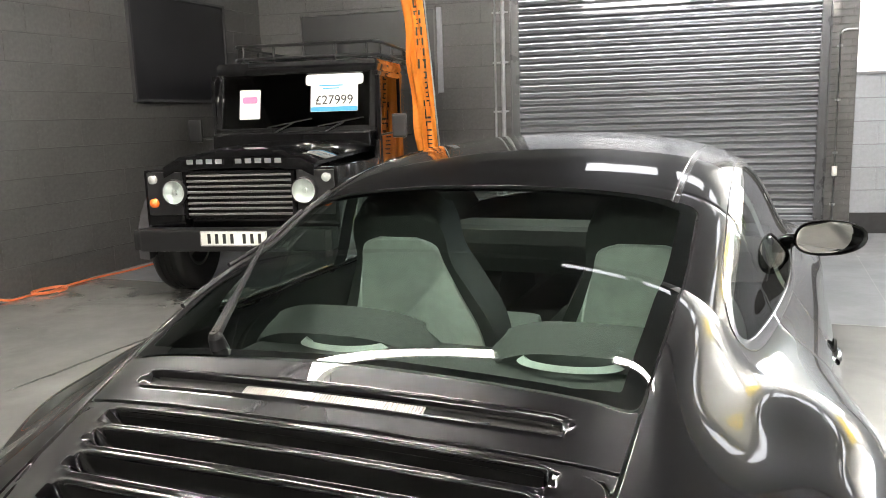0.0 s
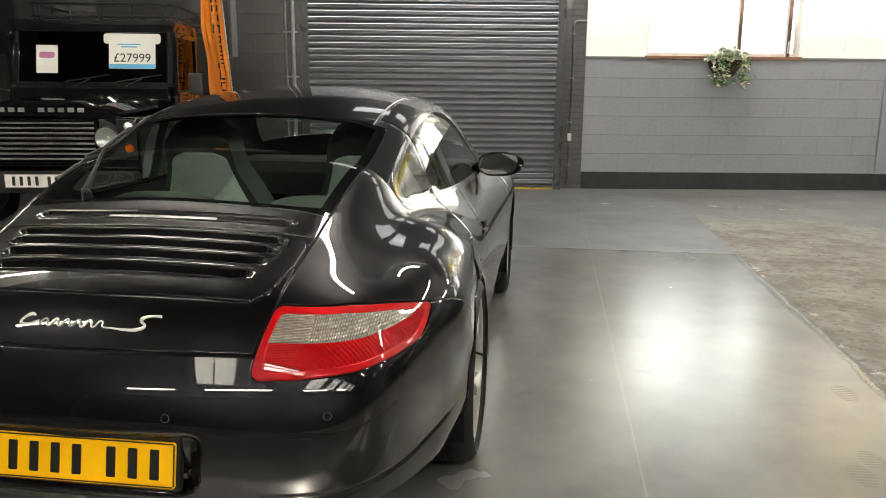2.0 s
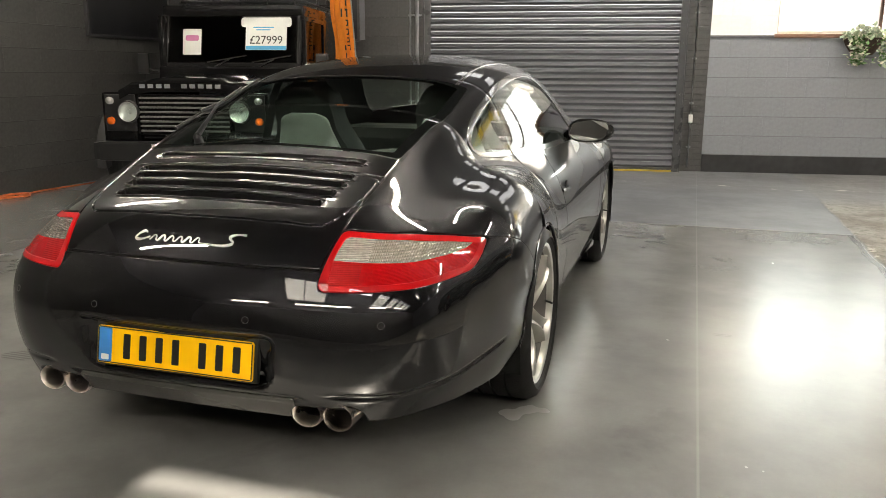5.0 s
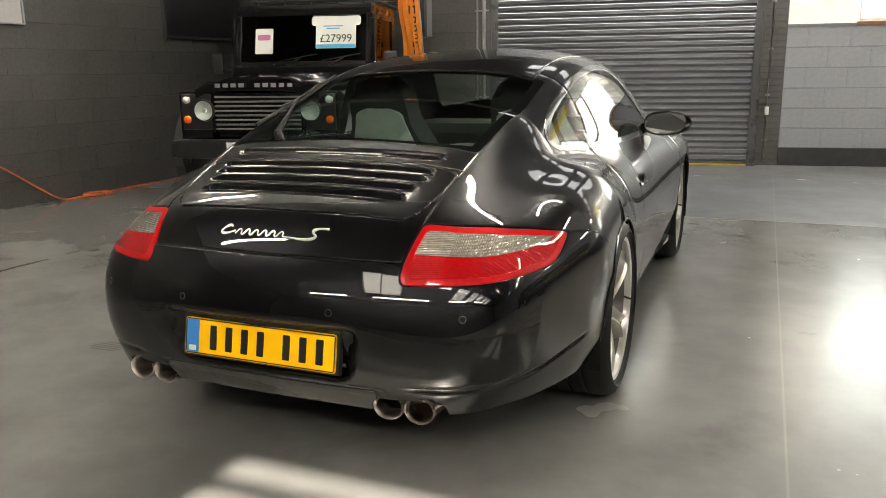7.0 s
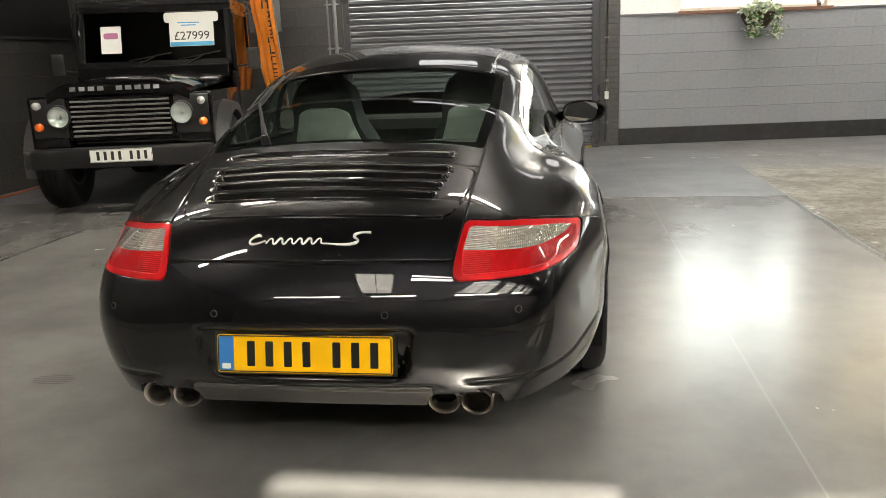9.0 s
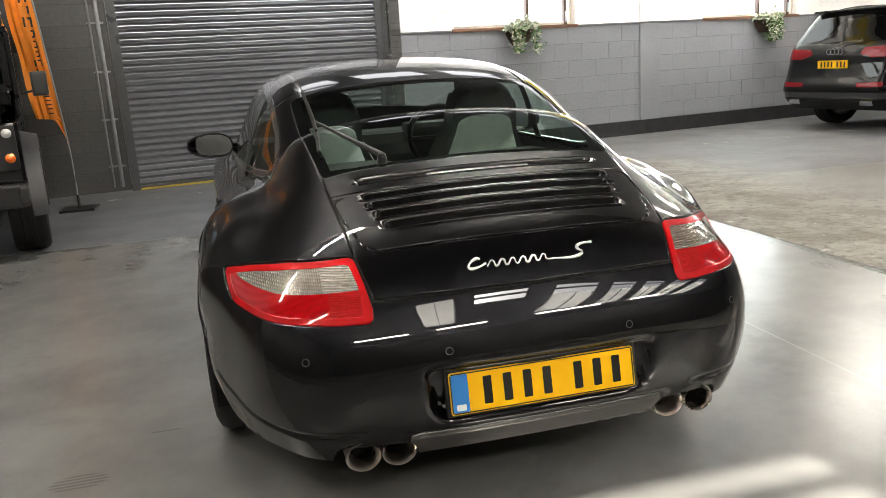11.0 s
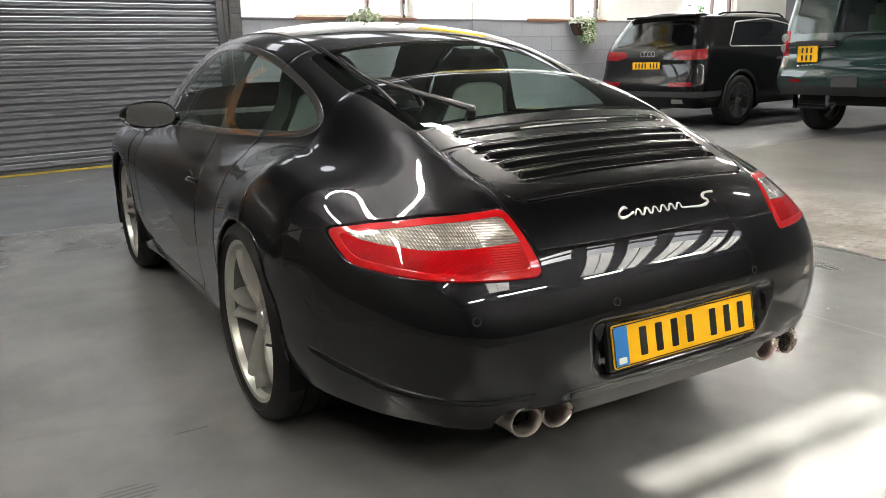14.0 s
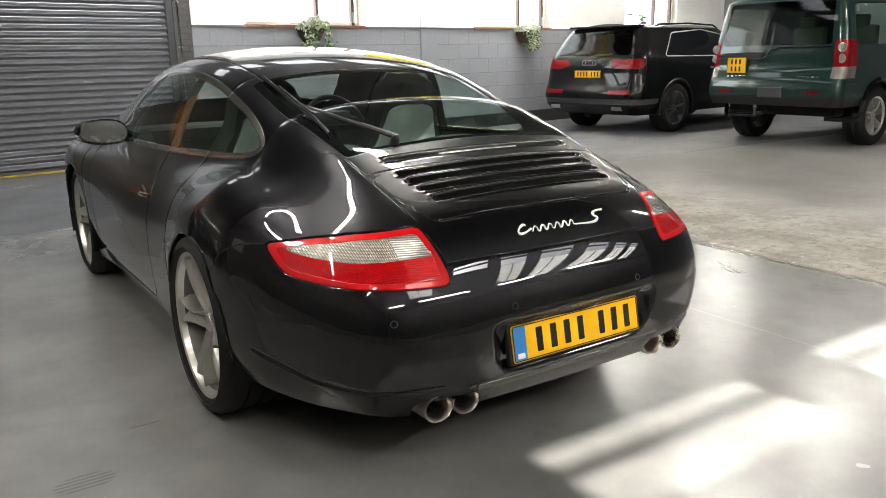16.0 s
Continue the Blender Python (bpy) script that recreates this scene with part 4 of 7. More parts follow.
# outlines, in the view that shows each best
SIDE_TRIM = smooth_line([(0.03, 0.917), (0.012, 0.945), (0.045, 0.980), (0.13, 1.027), (0.25, 1.075), (0.46, 1.140), (0.66, 1.178), (0.88, 1.203), (1.03, 1.208),
                         (1.15, 1.201), (1.27, 1.165), (1.42, 1.095), (1.58, 1.000), (1.70, 0.905), (1.72, 0.868), (1.60, 0.860), (1.23, 0.862), (0.84, 0.866), (0.50, 0.876), (0.27, 0.884), (0.10, 0.897)], 5, True)
REAR_GLASS = softened([(-0.2, 0.345), (0.508, 0.335), (0.508, 0.08), (0.498, -0.19), (0.482, -0.405), (0.3, -0.405), (-0.2, -0.398)], 0.035)
WINDSCREEN = softened([(-0.2, 1.50), (0.46, 1.44), (0.60, 1.90), (0.62, 2.03), (-0.2, 2.08)], 0.05)
LAMP = softened([(0.458, 0.768), (0.62, 0.750), (0.72, 0.727), (0.793, 0.708), (0.789, 0.668), (0.779, 0.637), (0.74, 0.632), (0.685, 0.630), (0.63, 0.628), (0.52, 0.624), (0.436, 0.625), (0.431, 0.648), (0.443, 0.708)], 0.012)
LID_TOP = 47.8


def side_window_d(V):
    d = closed_distance(SIDE_TRIM, V[:, 1], V[:, 2])
    return np.where(V[:, 0] > 0.4, d, 1.0)


def rear_glass_d(V):
    d = closed_distance(REAR_GLASS, V[:, 0], V[:, 1])
    return np.where(V[:, 2] > 0.85, d, 1.0)


def windscreen_d(V):
    d = closed_distance(WINDSCREEN, V[:, 0], V[:, 1])
    return np.where(V[:, 2] > 0.85, d, 1.0)


def lamp_d(V):
    d = closed_distance(LAMP, V[:, 0], V[:, 2])
    return np.where((V[:, 1] < -0.3), d, 1.0)


def lid_edge_x(V):
    """How far beyond the engine lid's side line."""
    a = angle_of(V)
    return V[:, 0] - np.interp(a, [10, 21, 29, 47, 60], [0.415, 0.430, 0.457, 0.477, 0.488])


def tail_low(V):
    """Below the line between the body and the bumper: under the lid, past the lamp, and on to the wheel arch."""
    a = angle_of(V)
    line = np.interp(V[:, 0], [0, 0.2, 0.43, 0.60, 0.79, 0.85, 0.90], [20.6, 20.7, 21.1, 27, 38.6, 45.2, 51.0])
    return (a - line) * 0.0165


NOTCH = softened([(0.335, 0.20), (0.345, 0.292), (0.56, 0.298), (0.575, 0.20)], 0.035)


def spoiler_d(V):
    """Distance from the outline of the rising spoiler in the lid."""
    pts = [(x, a * 0.0145) for x, a in ((0.466, 46.6), (0.455, 38.0), (0.412, 29.4), (0.0, 29.2), (-0.412, 29.4), (-0.455, 38.0), (-0.466, 46.6))]
    a = angle_of(V)
    return np.where(a < 46.4, np.abs(closed_distance(softened(pts, 0.045), V[:, 0], a * 0.0145)), 1.0)


def notch_d(V):
    return np.where(V[:, 1] < -0.5, closed_distance(NOTCH, V[:, 0], V[:, 2]), 1.0)


def drip_d(V):
    return np.abs(V[:, 0] - np.interp(V[:, 1], [0.3, 0.75, 1.1, 1.45, 1.7], [0.452, 0.462, 0.470, 0.492, 0.55]))


work = skin.polys
bits = {}
bits["window"], work = skin.cut(work, lambda V: side_window_d(V) + 0.017)
bits["window_trim"], work = skin.cut(work, side_window_d)
bits["glass"], work = skin.cut(work, lambda V: rear_glass_d(V) + np.interp(np.abs(V[:, 0]), [0.38, 0.46], [0.022, 0.040]))
bits["glass_edge"], work = skin.cut(work, lambda V: rear_glass_d(V) + 0.006)
bits["glass_seal"], work = skin.cut(work, rear_glass_d)
bits["windscreen"], work = skin.cut(work, windscreen_d)
bits["lamp"], work = skin.cut(work, lamp_d)
bits["lamp_gap"], work = skin.cut(work, lambda V: lamp_d(V) - 0.007)
_, shell = skin.cut(work, lambda V: np.where(V[:, 1] < 0.1, V[:, 2] - 0.275, 1.0))
behind, ahead = skin.cut(work, lambda V: V[:, 1] - 0.28)
low, rest = skin.cut(behind, lambda V: np.where(V[:, 1] < 0, tail_low(V), 1.0))
bumper, gap1 = skin.cut(low, lambda V: tail_low(V) + 0.0060)
gap0, rest = skin.cut(rest, lambda V: np.where(V[:, 1] < 0, tail_low(V) - 0.0050, 1.0))
_, bumper = skin.cut(bumper, lambda V: V[:, 2] - 0.252)
_, bumper = skin.cut(bumper, notch_d)
valance, bumper = skin.cut(bumper, lambda V: np.where(V[:, 1] < -0.5, np.maximum(V[:, 2] - 0.309, np.abs(V[:, 0]) - 0.36), 1.0))
# engine lid between its side lines
mid, flank = skin.cut(rest, lambda V: np.where(V[:, 1] < -0.3, lid_edge_x(V), 1.0))
mid, gap2 = skin.cut(mid, lambda V: lid_edge_x(V) + 0.0105)
gap3, mid = skin.cut(mid, lambda V: tail_low(V) - 0.0065)
lid, cowl = skin.cut(mid, lambda V: (angle_of(V) - LID_TOP) * 0.0134)
lid, gap4 = skin.cut(lid, lambda V: (angle_of(V) - LID_TOP) * 0.0134 + 0.0105)
gap6, lid = skin.cut(lid, lambda V: spoiler_d(V) - 0.0055)
quarter = flank
top_ahead, side_ahead = skin.cut(ahead, lambda V: np.where(V[:, 2] > 0.98, V[:, 0] - np.interp(V[:, 1], [0.3, 0.75, 1.1, 1.45, 1.7], [0.452, 0.462, 0.470, 0.492, 0.55]), 1.0))
drip1, top_ahead = skin.cut(top_ahead, lambda V: drip_d(V) - 0.009)
drip2, side_ahead = skin.cut(side_ahead, lambda V: np.where(V[:, 2] > 0.98, drip_d(V) - 0.009, 1.0))
door_cut = lambda V: np.where(V[:, 0] > 0.5, closed_distance(softened([(0.80, 1.4), (0.80, 0.86), (0.72, 0.70), (0.70, 0.30), (0.76, 0.24), (1.86, 0.24), (1.90, 0.50), (1.86, 0.9), (1.86, 1.4)], 0.05), V[:, 1], V[:, 2]), 1.0)
door, side_ahead = skin.cut(side_ahead, lambda V: np.where(V[:, 2] < 1.0, door_cut(V), 1.0))
door, gap5 = skin.cut(door, lambda V: door_cut(V) + 0.0105)
sill, side_ahead = skin.cut(side_ahead, lambda V: np.where((V[:, 1] > 0.3) & (V[:, 1] < 2.1), V[:, 2] - 0.24, 1.0))
front_side, quarter2 = skin.cut(side_ahead, lambda V: 1.30 - V[:, 1])

SLOT_BLACK = material("slot_black", (0.004, 0.004, 0.004), 0.6, spec=0.2)
VALANCE = material("satin_valance", (0.085, 0.083, 0.08), 0.26, 0.6, grain=0.04, scale=30)
FRIT = material("black_glass_edge", (0.004, 0.005, 0.005), 0.6, spec=0.0, coat=1.0, coat_rough=0.01)
# grey metal colour lightened to carry the trim's bright lamp reflections
TRIM_GLOSS = material("bright_gloss_trim", (0.30, 0.30, 0.30), 0.15, 0.9, coat=0.5)
CABIN = material("dark_cabin_trim", (0.022, 0.024, 0.023), 0.7, grain=0.15, scale=60, bump=0.0005, bump_scale=200)


# faces deep in the slots and lamp hollow are coloured black as their shade
def in_slot(c):
    a = np.degrees(np.arctan2(c[:, 2] - WHEEL_Z, -c[:, 1]))
    return np.min([pill(c[:, 0], a, s) for s in SLOTS], axis=0) < -0.0036


def in_stop(c):
    a = np.degrees(np.arctan2(c[:, 2] - WHEEL_Z, -c[:, 1]))
    return pill(c[:, 0], a, STOP) < -0.009


skin.panel("rear_bumper", bumper, PAINT, car, both=True, flange=0.03)
skin.panel("valance", valance, VALANCE, car, both=True, flange=0.03, sink=-0.003, label="satin dark grey lower valance")
skin.panel("engine_lid", lid, PAINT, car, both=True, mats=[PAINT, SLOT_BLACK], pick=in_slot, label="black lid with louvre slots")
skin.panel("cowl_panel", cowl, PAINT, car, both=True, mats=[PAINT, SLOT_BLACK], pick=in_stop)
skin.panel("roof", top_ahead, PAINT, car, both=True, flange=0.006)
skin.panel("body_shell", shell, CABIN, car, both=True, flange=0, sink=0.016, label="dark inner trim of the cabin")
for s in (1, -1):
    skin.panel("quarter_panel", quarter, PAINT, car, side=s)
    skin.panel("side_panel", quarter2, PAINT, car, side=s)
    skin.panel("front_wing", front_side, PAINT, car, side=s)
    skin.panel("door", door, PAINT, car, side=s)
    skin.panel("sill", sill, PAINT, car, side=s)
    skin.panel("side_window", bits["window"], GLASS_REAR, car, side=s, flange=0)
    skin.panel("window_trim", bits["window_trim"], TRIM_GLOSS, car, side=s, sink=-0.002)
    pillar, _ = skin.cut(bits["window"], lambda V: np.abs(V[:, 1] - 0.80 + (V[:, 2] - 0.9) * 0.25) - 0.045)
    skin.panel("door_pillar", pillar, CABIN, car, side=s, sink=0.012, flange=0)
    skin.panel("drip_channel", drip1, TRIM_GLOSS, car, side=s, sink=0.004, flange=0)
    skin.panel("drip_channel", drip2, TRIM_GLOSS, car, side=s, sink=0.004, flange=0)
skin.panel("rear_window", bits["glass"], GLASS_REAR, car, both=True, flange=0)
skin.panel("glass_edge", bits["glass_edge"], FRIT, car, both=True, flange=0, label="black printed edge of the rear glass")
skin.panel("window_seal", bits["glass_seal"], SLOT_BLACK, car, both=True, sink=0.004, flange=0)
skin.panel("windscreen", bits["windscreen"], GLASS_CLEAR, car, both=True, flange=0)


def lens_material(name, color, metal, ribs, rough, red=False, band="X", cross=False):
    m = material(name, color, rough, metal, coat=0.6 if red else 1.0, coat_rough=0.02, spec=0.1 if red else 0.5)
    nt = m.node_tree
    b = nt.nodes["Principled BSDF"]
    co = nt.nodes.new("ShaderNodeTexCoord")
    w = nt.nodes.new("ShaderNodeTexWave")
    w.bands_direction = band
    w.inputs["Scale"].default_value = ribs
    w.inputs["Distortion"].default_value = 0.4
    nt.links.new(co.outputs["Object"], w.inputs["Vector"])
    wave = w.outputs["Fac"]
    if cross:
        w2 = nt.nodes.new("ShaderNodeTexWave")
        w2.bands_direction = "Z"
        w2.inputs["Scale"].default_value = ribs * 0.8
        nt.links.new(co.outputs["Object"], w2.inputs["Vector"])
        mu = nt.nodes.new("ShaderNodeMath")
        mu.operation = "MULTIPLY"
        nt.links.new(wave, mu.inputs[0])
        nt.links.new(w2.outputs["Fac"], mu.inputs[1])
        wave = mu.outputs[0]
    n = nt.nodes.new("ShaderNodeTexNoise")
    n.inputs["Scale"].default_value = 22
    nt.links.new(co.outputs["Object"], n.inputs["Vector"])
    bp = nt.nodes.new("ShaderNodeBump")
    bp.inputs["Distance"].default_value = 0.002 if not red else 0.0006
    nt.links.new(wave, bp.inputs["Height"])
    nt.links.new(bp.outputs[0], b.inputs["Normal"])
    # shade and glints of the ribs are put into the lens colour
    hs = nt.nodes.new("ShaderNodeMix")
    hs.data_type = "RGBA"
    hs.inputs[6].default_value = (*[c * (0.7 if red else 0.35) for c in color], 1)
    hs.inputs[7].default_value = (*[min(1, c * (1.1 if red else 1.35)) for c in color], 1)
    st = nt.nodes.new("ShaderNodeMapping")
    st.inputs["Scale"].default_value = (4.0, 4.0, 0.5)
    nt.links.new(co.outputs["Object"], st.inputs["Vector"])
    nt.links.new(st.outputs[0], n.inputs["Vector"])
    n.inputs["Detail"].default_value = 4
    mm = nt.nodes.new("ShaderNodeMath")
    mm.operation = "MULTIPLY_ADD"
    mm.inputs[1].default_value = 0.5
    nt.links.new(wave, mm.inputs[0])
    nt.links.new(n.outputs["Fac"], mm.inputs[2])
    nt.links.new(mm.outputs[0], hs.inputs[0])
    nt.links.new(hs.outputs[2], b.inputs["Base Color"])
    return m


def pieces_of(polys):
    """The connected pieces of a set of polygons."""
    root = {}

    def top(i):
        while root.setdefault(i, i) != i:
            i = root[i]
        return i

    for p in polys:
        for i in p[1:]:
            root[top(i)] = top(p[0])
    out = {}
    for p in polys:
        out.setdefault(top(p[0]), []).append(p)
    return [q for q in out.values() if len(q) > 3]


RED_RIM = material("red_lamp_rim", (0.50, 0.003, 0.006), 0.35, coat=0.7, spec=0.1)
RED_LENS = lens_material("red_lamp_lens", (0.40, 0.0022, 0.005), 0.0, 120, 0.25, red=True)
PINK_LENS = lens_material("pale_red_lamp_lens", (0.42, 0.010, 0.012), 0.2, 60, 0.2, red=True, band="Z")
CLEAR_LENS = lens_material("clear_lamp_lens", (0.27, 0.245, 0.215), 0.45, 55, 0.22, cross=True)
BARRED_LENS = lens_material("barred_clear_lens", (0.27, 0.24, 0.22), 0.4, 60, 0.2, band="Z")
INNER = softened([(0.468, 0.757), (0.62, 0.740), (0.72, 0.718), (0.782, 0.701), (0.778, 0.668), (0.768, 0.647), (0.685, 0.640), (0.60, 0.637), (0.452, 0.635), (0.452, 0.700)], 0.012)
inner_, rim_ = skin.cut(bits["lamp"], lambda V: closed_distance(INNER, V[:, 0], V[:, 2]))
upper_ = lambda V: np.interp(V[:, 0], [0.44, 0.55, 0.66, 0.72, 0.752, 0.765, 0.80], [0.699, 0.692, 0.687, 0.688, 0.694, 0.705, 0.75]) - V[:, 2]
clear_, red_ = skin.cut(inner_, upper_)
inner_red, outer_red = skin.cut(red_, lambda V: V[:, 0] - 0.535)
inner_clear, outer_clear = skin.cut(clear_, lambda V: V[:, 0] - 0.545)
for s in (1, -1):
    lamp_ob = skin.panel("tail_lamp", rim_, RED_RIM, car, side=s, label="red and clear tail lamp")
    skin.panel("clear_lens", outer_clear, CLEAR_LENS, lamp_ob, side=s, sink=0.0015, flange=0.004, label="cut clear lens")
    skin.panel("clear_lens", inner_clear, BARRED_LENS, lamp_ob, side=s, sink=0.0015, flange=0.004, label="barred clear lens")
    skin.panel("red_lens", inner_red, PINK_LENS, lamp_ob, side=s, sink=0.0015, flange=0.004, label="barred pale red lens")
    skin.panel("red_lens", outer_red, RED_LENS, lamp_ob, side=s, sink=0.0015, flange=0.004)
    # sunken dark sheets give the lamp gap and shut lines their shade
    skin.panel("lamp_seal", bits["lamp_gap"], SHUT_LINE, car, side=s, sink=0.006, flange=0)
    for g in (gap0, gap1, gap2, gap3, gap4, gap5, gap6):
        if g:
            for piece in pieces_of(g):
                skin.panel("shut_line", piece, SHUT_LINE, car, side=s, sink=0.0075, flange=0)


for s in (1, -1):
    lip = [p for p in P[:, -1] if p[1] < WHEEL_Y + ARCH - 0.01 and p[2] > 0.245][::4]
    bm = bm_new()
    pipe(bm, [(s * (p[0] - 0.001), p[1], p[2] - 0.002) for p in lip], 0.0065, 6)
    part("arch_lip", bm, PAINT, car, smooth=True)


def at_skin(x, angle):
    """The place and normal on the tail at a lateral place and an angle."""
    cx = np.array([curve(TAIL_A, k, angle) for k in TAIL_X])
    cr = np.array([curve(TAIL_A, k, angle) for k in TAIL_R])
    q = np.linspace(0, 8, 1600)
    xs, rs = section(cx, cr, q)
    r = np.interp(abs(x), xs, rs)
    return Vector((x, -r * math.cos(radians(angle)), WHEEL_Z + r * math.sin(radians(angle))))


ALLOY = material("silver_alloy", (0.47, 0.465, 0.43), 0.30, 0.75, coat=0.5, coat_rough=0.1, grain=0.05, scale=40)
# the same alloy darkened: shade behind the spokes put into its colour
BARREL = material("shaded_alloy", (0.11, 0.105, 0.10), 0.5, 0.4, grain=0.1, scale=30)
BRAKE_STEEL = material("brake_disc_steel", (0.12, 0.115, 0.11), 0.4, 0.9, grain=0.2, scale=30)
CALIPER = material("red_brake_caliper", (0.42, 0.015, 0.01), 0.35, coat=0.5)


def spoked_wheel(name, m, radius, width, rim_r, label, parent, spokes=5, root=0.082, tip=0.118, dish=0.035, metal=None, caliper=True, tread=True):
    """A wheel with its face towards +x: tyre, barrel, spokes, hub, brake."""
    metal = metal or ALLOY
    w = new(name)
    w.parent = parent
    w.matrix_basis = m
    w["label"] = label
    hw = width / 2
    bm = bm_new()
    R = radius
    prof = [(rim_r - 0.004, -hw + 0.015), (rim_r + 0.02, -hw + 0.004), (R - 0.04, -hw - 0.004), (R - 0.014, -hw + 0.010), (R - 0.004, -hw + 0.03)]
    n_rib = 4 if tread else 1
    for k in range(n_rib):
        a, b = -hw + 0.03 + (width - 0.06) * k / n_rib, -hw + 0.03 + (width - 0.06) * (k + 1) / n_rib
        prof += [(R, a + 0.006), (R, b - 0.006)]
        if k < n_rib - 1:
            prof += [(R - 0.008, b - 0.004), (R - 0.008, b + 0.004)]
    prof += [(R - 0.004, hw - 0.03), (R - 0.014, hw - 0.010), (R - 0.04, hw + 0.004), (rim_r + 0.02, hw - 0.004), (rim_r - 0.004, hw - 0.015)]
    lathe(bm, prof, 72)
    part("tyre", bm, RUBBER, w, smooth=True)
    bm = bm_new()
    f = hw - 0.018
    lathe(bm, [(rim_r + 0.004, -f), (rim_r + 0.010, f), (rim_r + 0.004, f + 0.006), (rim_r - 0.012, f + 0.002), (rim_r - 0.022, f - 0.02), (rim_r - 0.030, -f)], 64)
    bm.normal_update()
    for fc in bm.faces:
        if fc.calc_center_median().x < f - 0.03:
            fc.material_index = 1
    part("rim", bm, [metal, BARREL], w, smooth=True)
    for k in range(spokes):
        bm = bm_new()
        a = 2 * math.pi * (k + 0.25) / spokes
        rows = []
        for t in np.linspace(0, 1, 9):
            rr = 0.045 + (rim_r - 0.066) * t
            x = f - 0.012 - dish * (1 - t) ** 1.2 + 0.012 * math.sin(math.pi * t)
            hwid = 0.5 * (root + (tip - root) * t ** 1.8) * (1 - 0.36 * math.sin(math.pi * min(1, t * 1.15)))
            row = []
            for q in np.linspace(-1, 1, 9):
                ridge = 0.010 * (1 - (abs(q) - 0.72) ** 2 * 6) - 0.012 * (1 - q * q) * t
                row.append((x + (ridge if abs(q) < 0.98 else -0.03), rr, q * hwid))
            rows.append([bm.verts.new((p[0], p[1] * math.cos(a) - p[2] * math.sin(a), p[1] * math.sin(a) + p[2] * math.cos(a))) for p in row])
        for A, B in zip(rows, rows[1:]):
            for i in range(8):
                bm.faces.new((A[i], A[i + 1], B[i + 1], B[i]))
        r_ = bmesh.ops.extrude_face_region(bm, geom=bm.faces[:])
        bmesh.ops.translate(bm, vec=(-0.03, 0, 0), verts=[v for v in r_["geom"] if isinstance(v, bmesh.types.BMVert)])
        part("spoke", bm, metal, w, smooth=True, angle=60)
    bm = bm_new()
    hub = f - 0.012 - dish
    lathe(bm, [(0.0005, hub + 0.012), (0.03, hub + 0.012), (0.036, hub + 0.004), (0.072, hub + 0.002), (0.082, hub - 0.02), (0.0005, hub - 0.03)], 40, closed=False)
    part("hub", bm, metal, w, smooth=True)
    for k in range(5):
        bm = bm_new()
        a = 2 * math.pi * (k + 0.75) / 5
        y, z = 0.056 * math.cos(a), 0.056 * math.sin(a)
        rod(bm, (hub - 0.01, y, z), (hub + 0.008, y, z), 0.011, 8)
        part("wheel_bolt", bm, STEEL_GREY, w)
    bm = bm_new()
    lathe(bm, [(0.06, -0.01), (rim_r - 0.075, -0.01), (rim_r - 0.075, 0.022), (0.06, 0.022)], 40)
    part("brake_disc", bm, BRAKE_STEEL, w, smooth=True)
    if caliper:
        bm = bm_new()
        box(bm, (0.02, 0.5 * rim_r, 0.38 * rim_r), (0.09, 0.07, 0.15), 0.015, m=Matrix.Rotation(0.3, 4, "X"))
        part("brake_caliper", bm, CALIPER, w, "red brake caliper")
    bm = bm_new()
    a = radians(-25)
    c, s_ = math.cos(a), math.sin(a)
    rr = rim_r - 0.032
    rod(bm, (f - 0.02, rr * c, rr * s_), (f + 0.012, (rr - 0.035) * c, (rr - 0.035) * s_), 0.0045, 8)
    part("valve_stem", bm, BLACK_PLASTIC, w)
    return w


for y, r, wd, tr in ((WHEEL_Y, 0.326, 0.285, 0.750), (FRONT_Y, 0.322, 0.235, 0.752)):
    for s in (1, -1):
        base = Matrix.Identity(4) if s > 0 else Matrix.Rotation(math.pi, 4, "Z")
        spoked_wheel("wheel", Matrix.Translation((s * tr, y, r)) @ base @ Matrix.Rotation(radians(20), 4, "X"), r, wd, 0.264, "silver five-spoke alloy wheel with a low tyre", car)



# ---------------------------------------------------------------- the sports car: loose parts of its body
def surface_normal(x, angle):
    a, b, c, d = at_skin(x - 0.004, angle), at_skin(x + 0.004, angle), at_skin(x, angle - 0.4), at_skin(x, angle + 0.4)
    n = (b - a).cross(d - c).normalized()
    return n if n.y < 0 or n.z > 0 else -n


CHROME = material("bright_chrome", (0.75, 0.75, 0.74), 0.14, 1.0)
YELLOW_PLATE = material("yellow_plate", (0.93, 0.49, 0.006), 0.4, spec=0.25, coat=0.15, grain=0.03, scale=8)
WHITE_PLATE = material("white_plate", (0.75, 0.75, 0.72), 0.3, coat=0.4)
PLATE_BLACK = material("plate_black", (0.012, 0.012, 0.012), 0.35)
PLATE_BLUE = material("plate_blue", (0.03, 0.20, 0.55), 0.35)


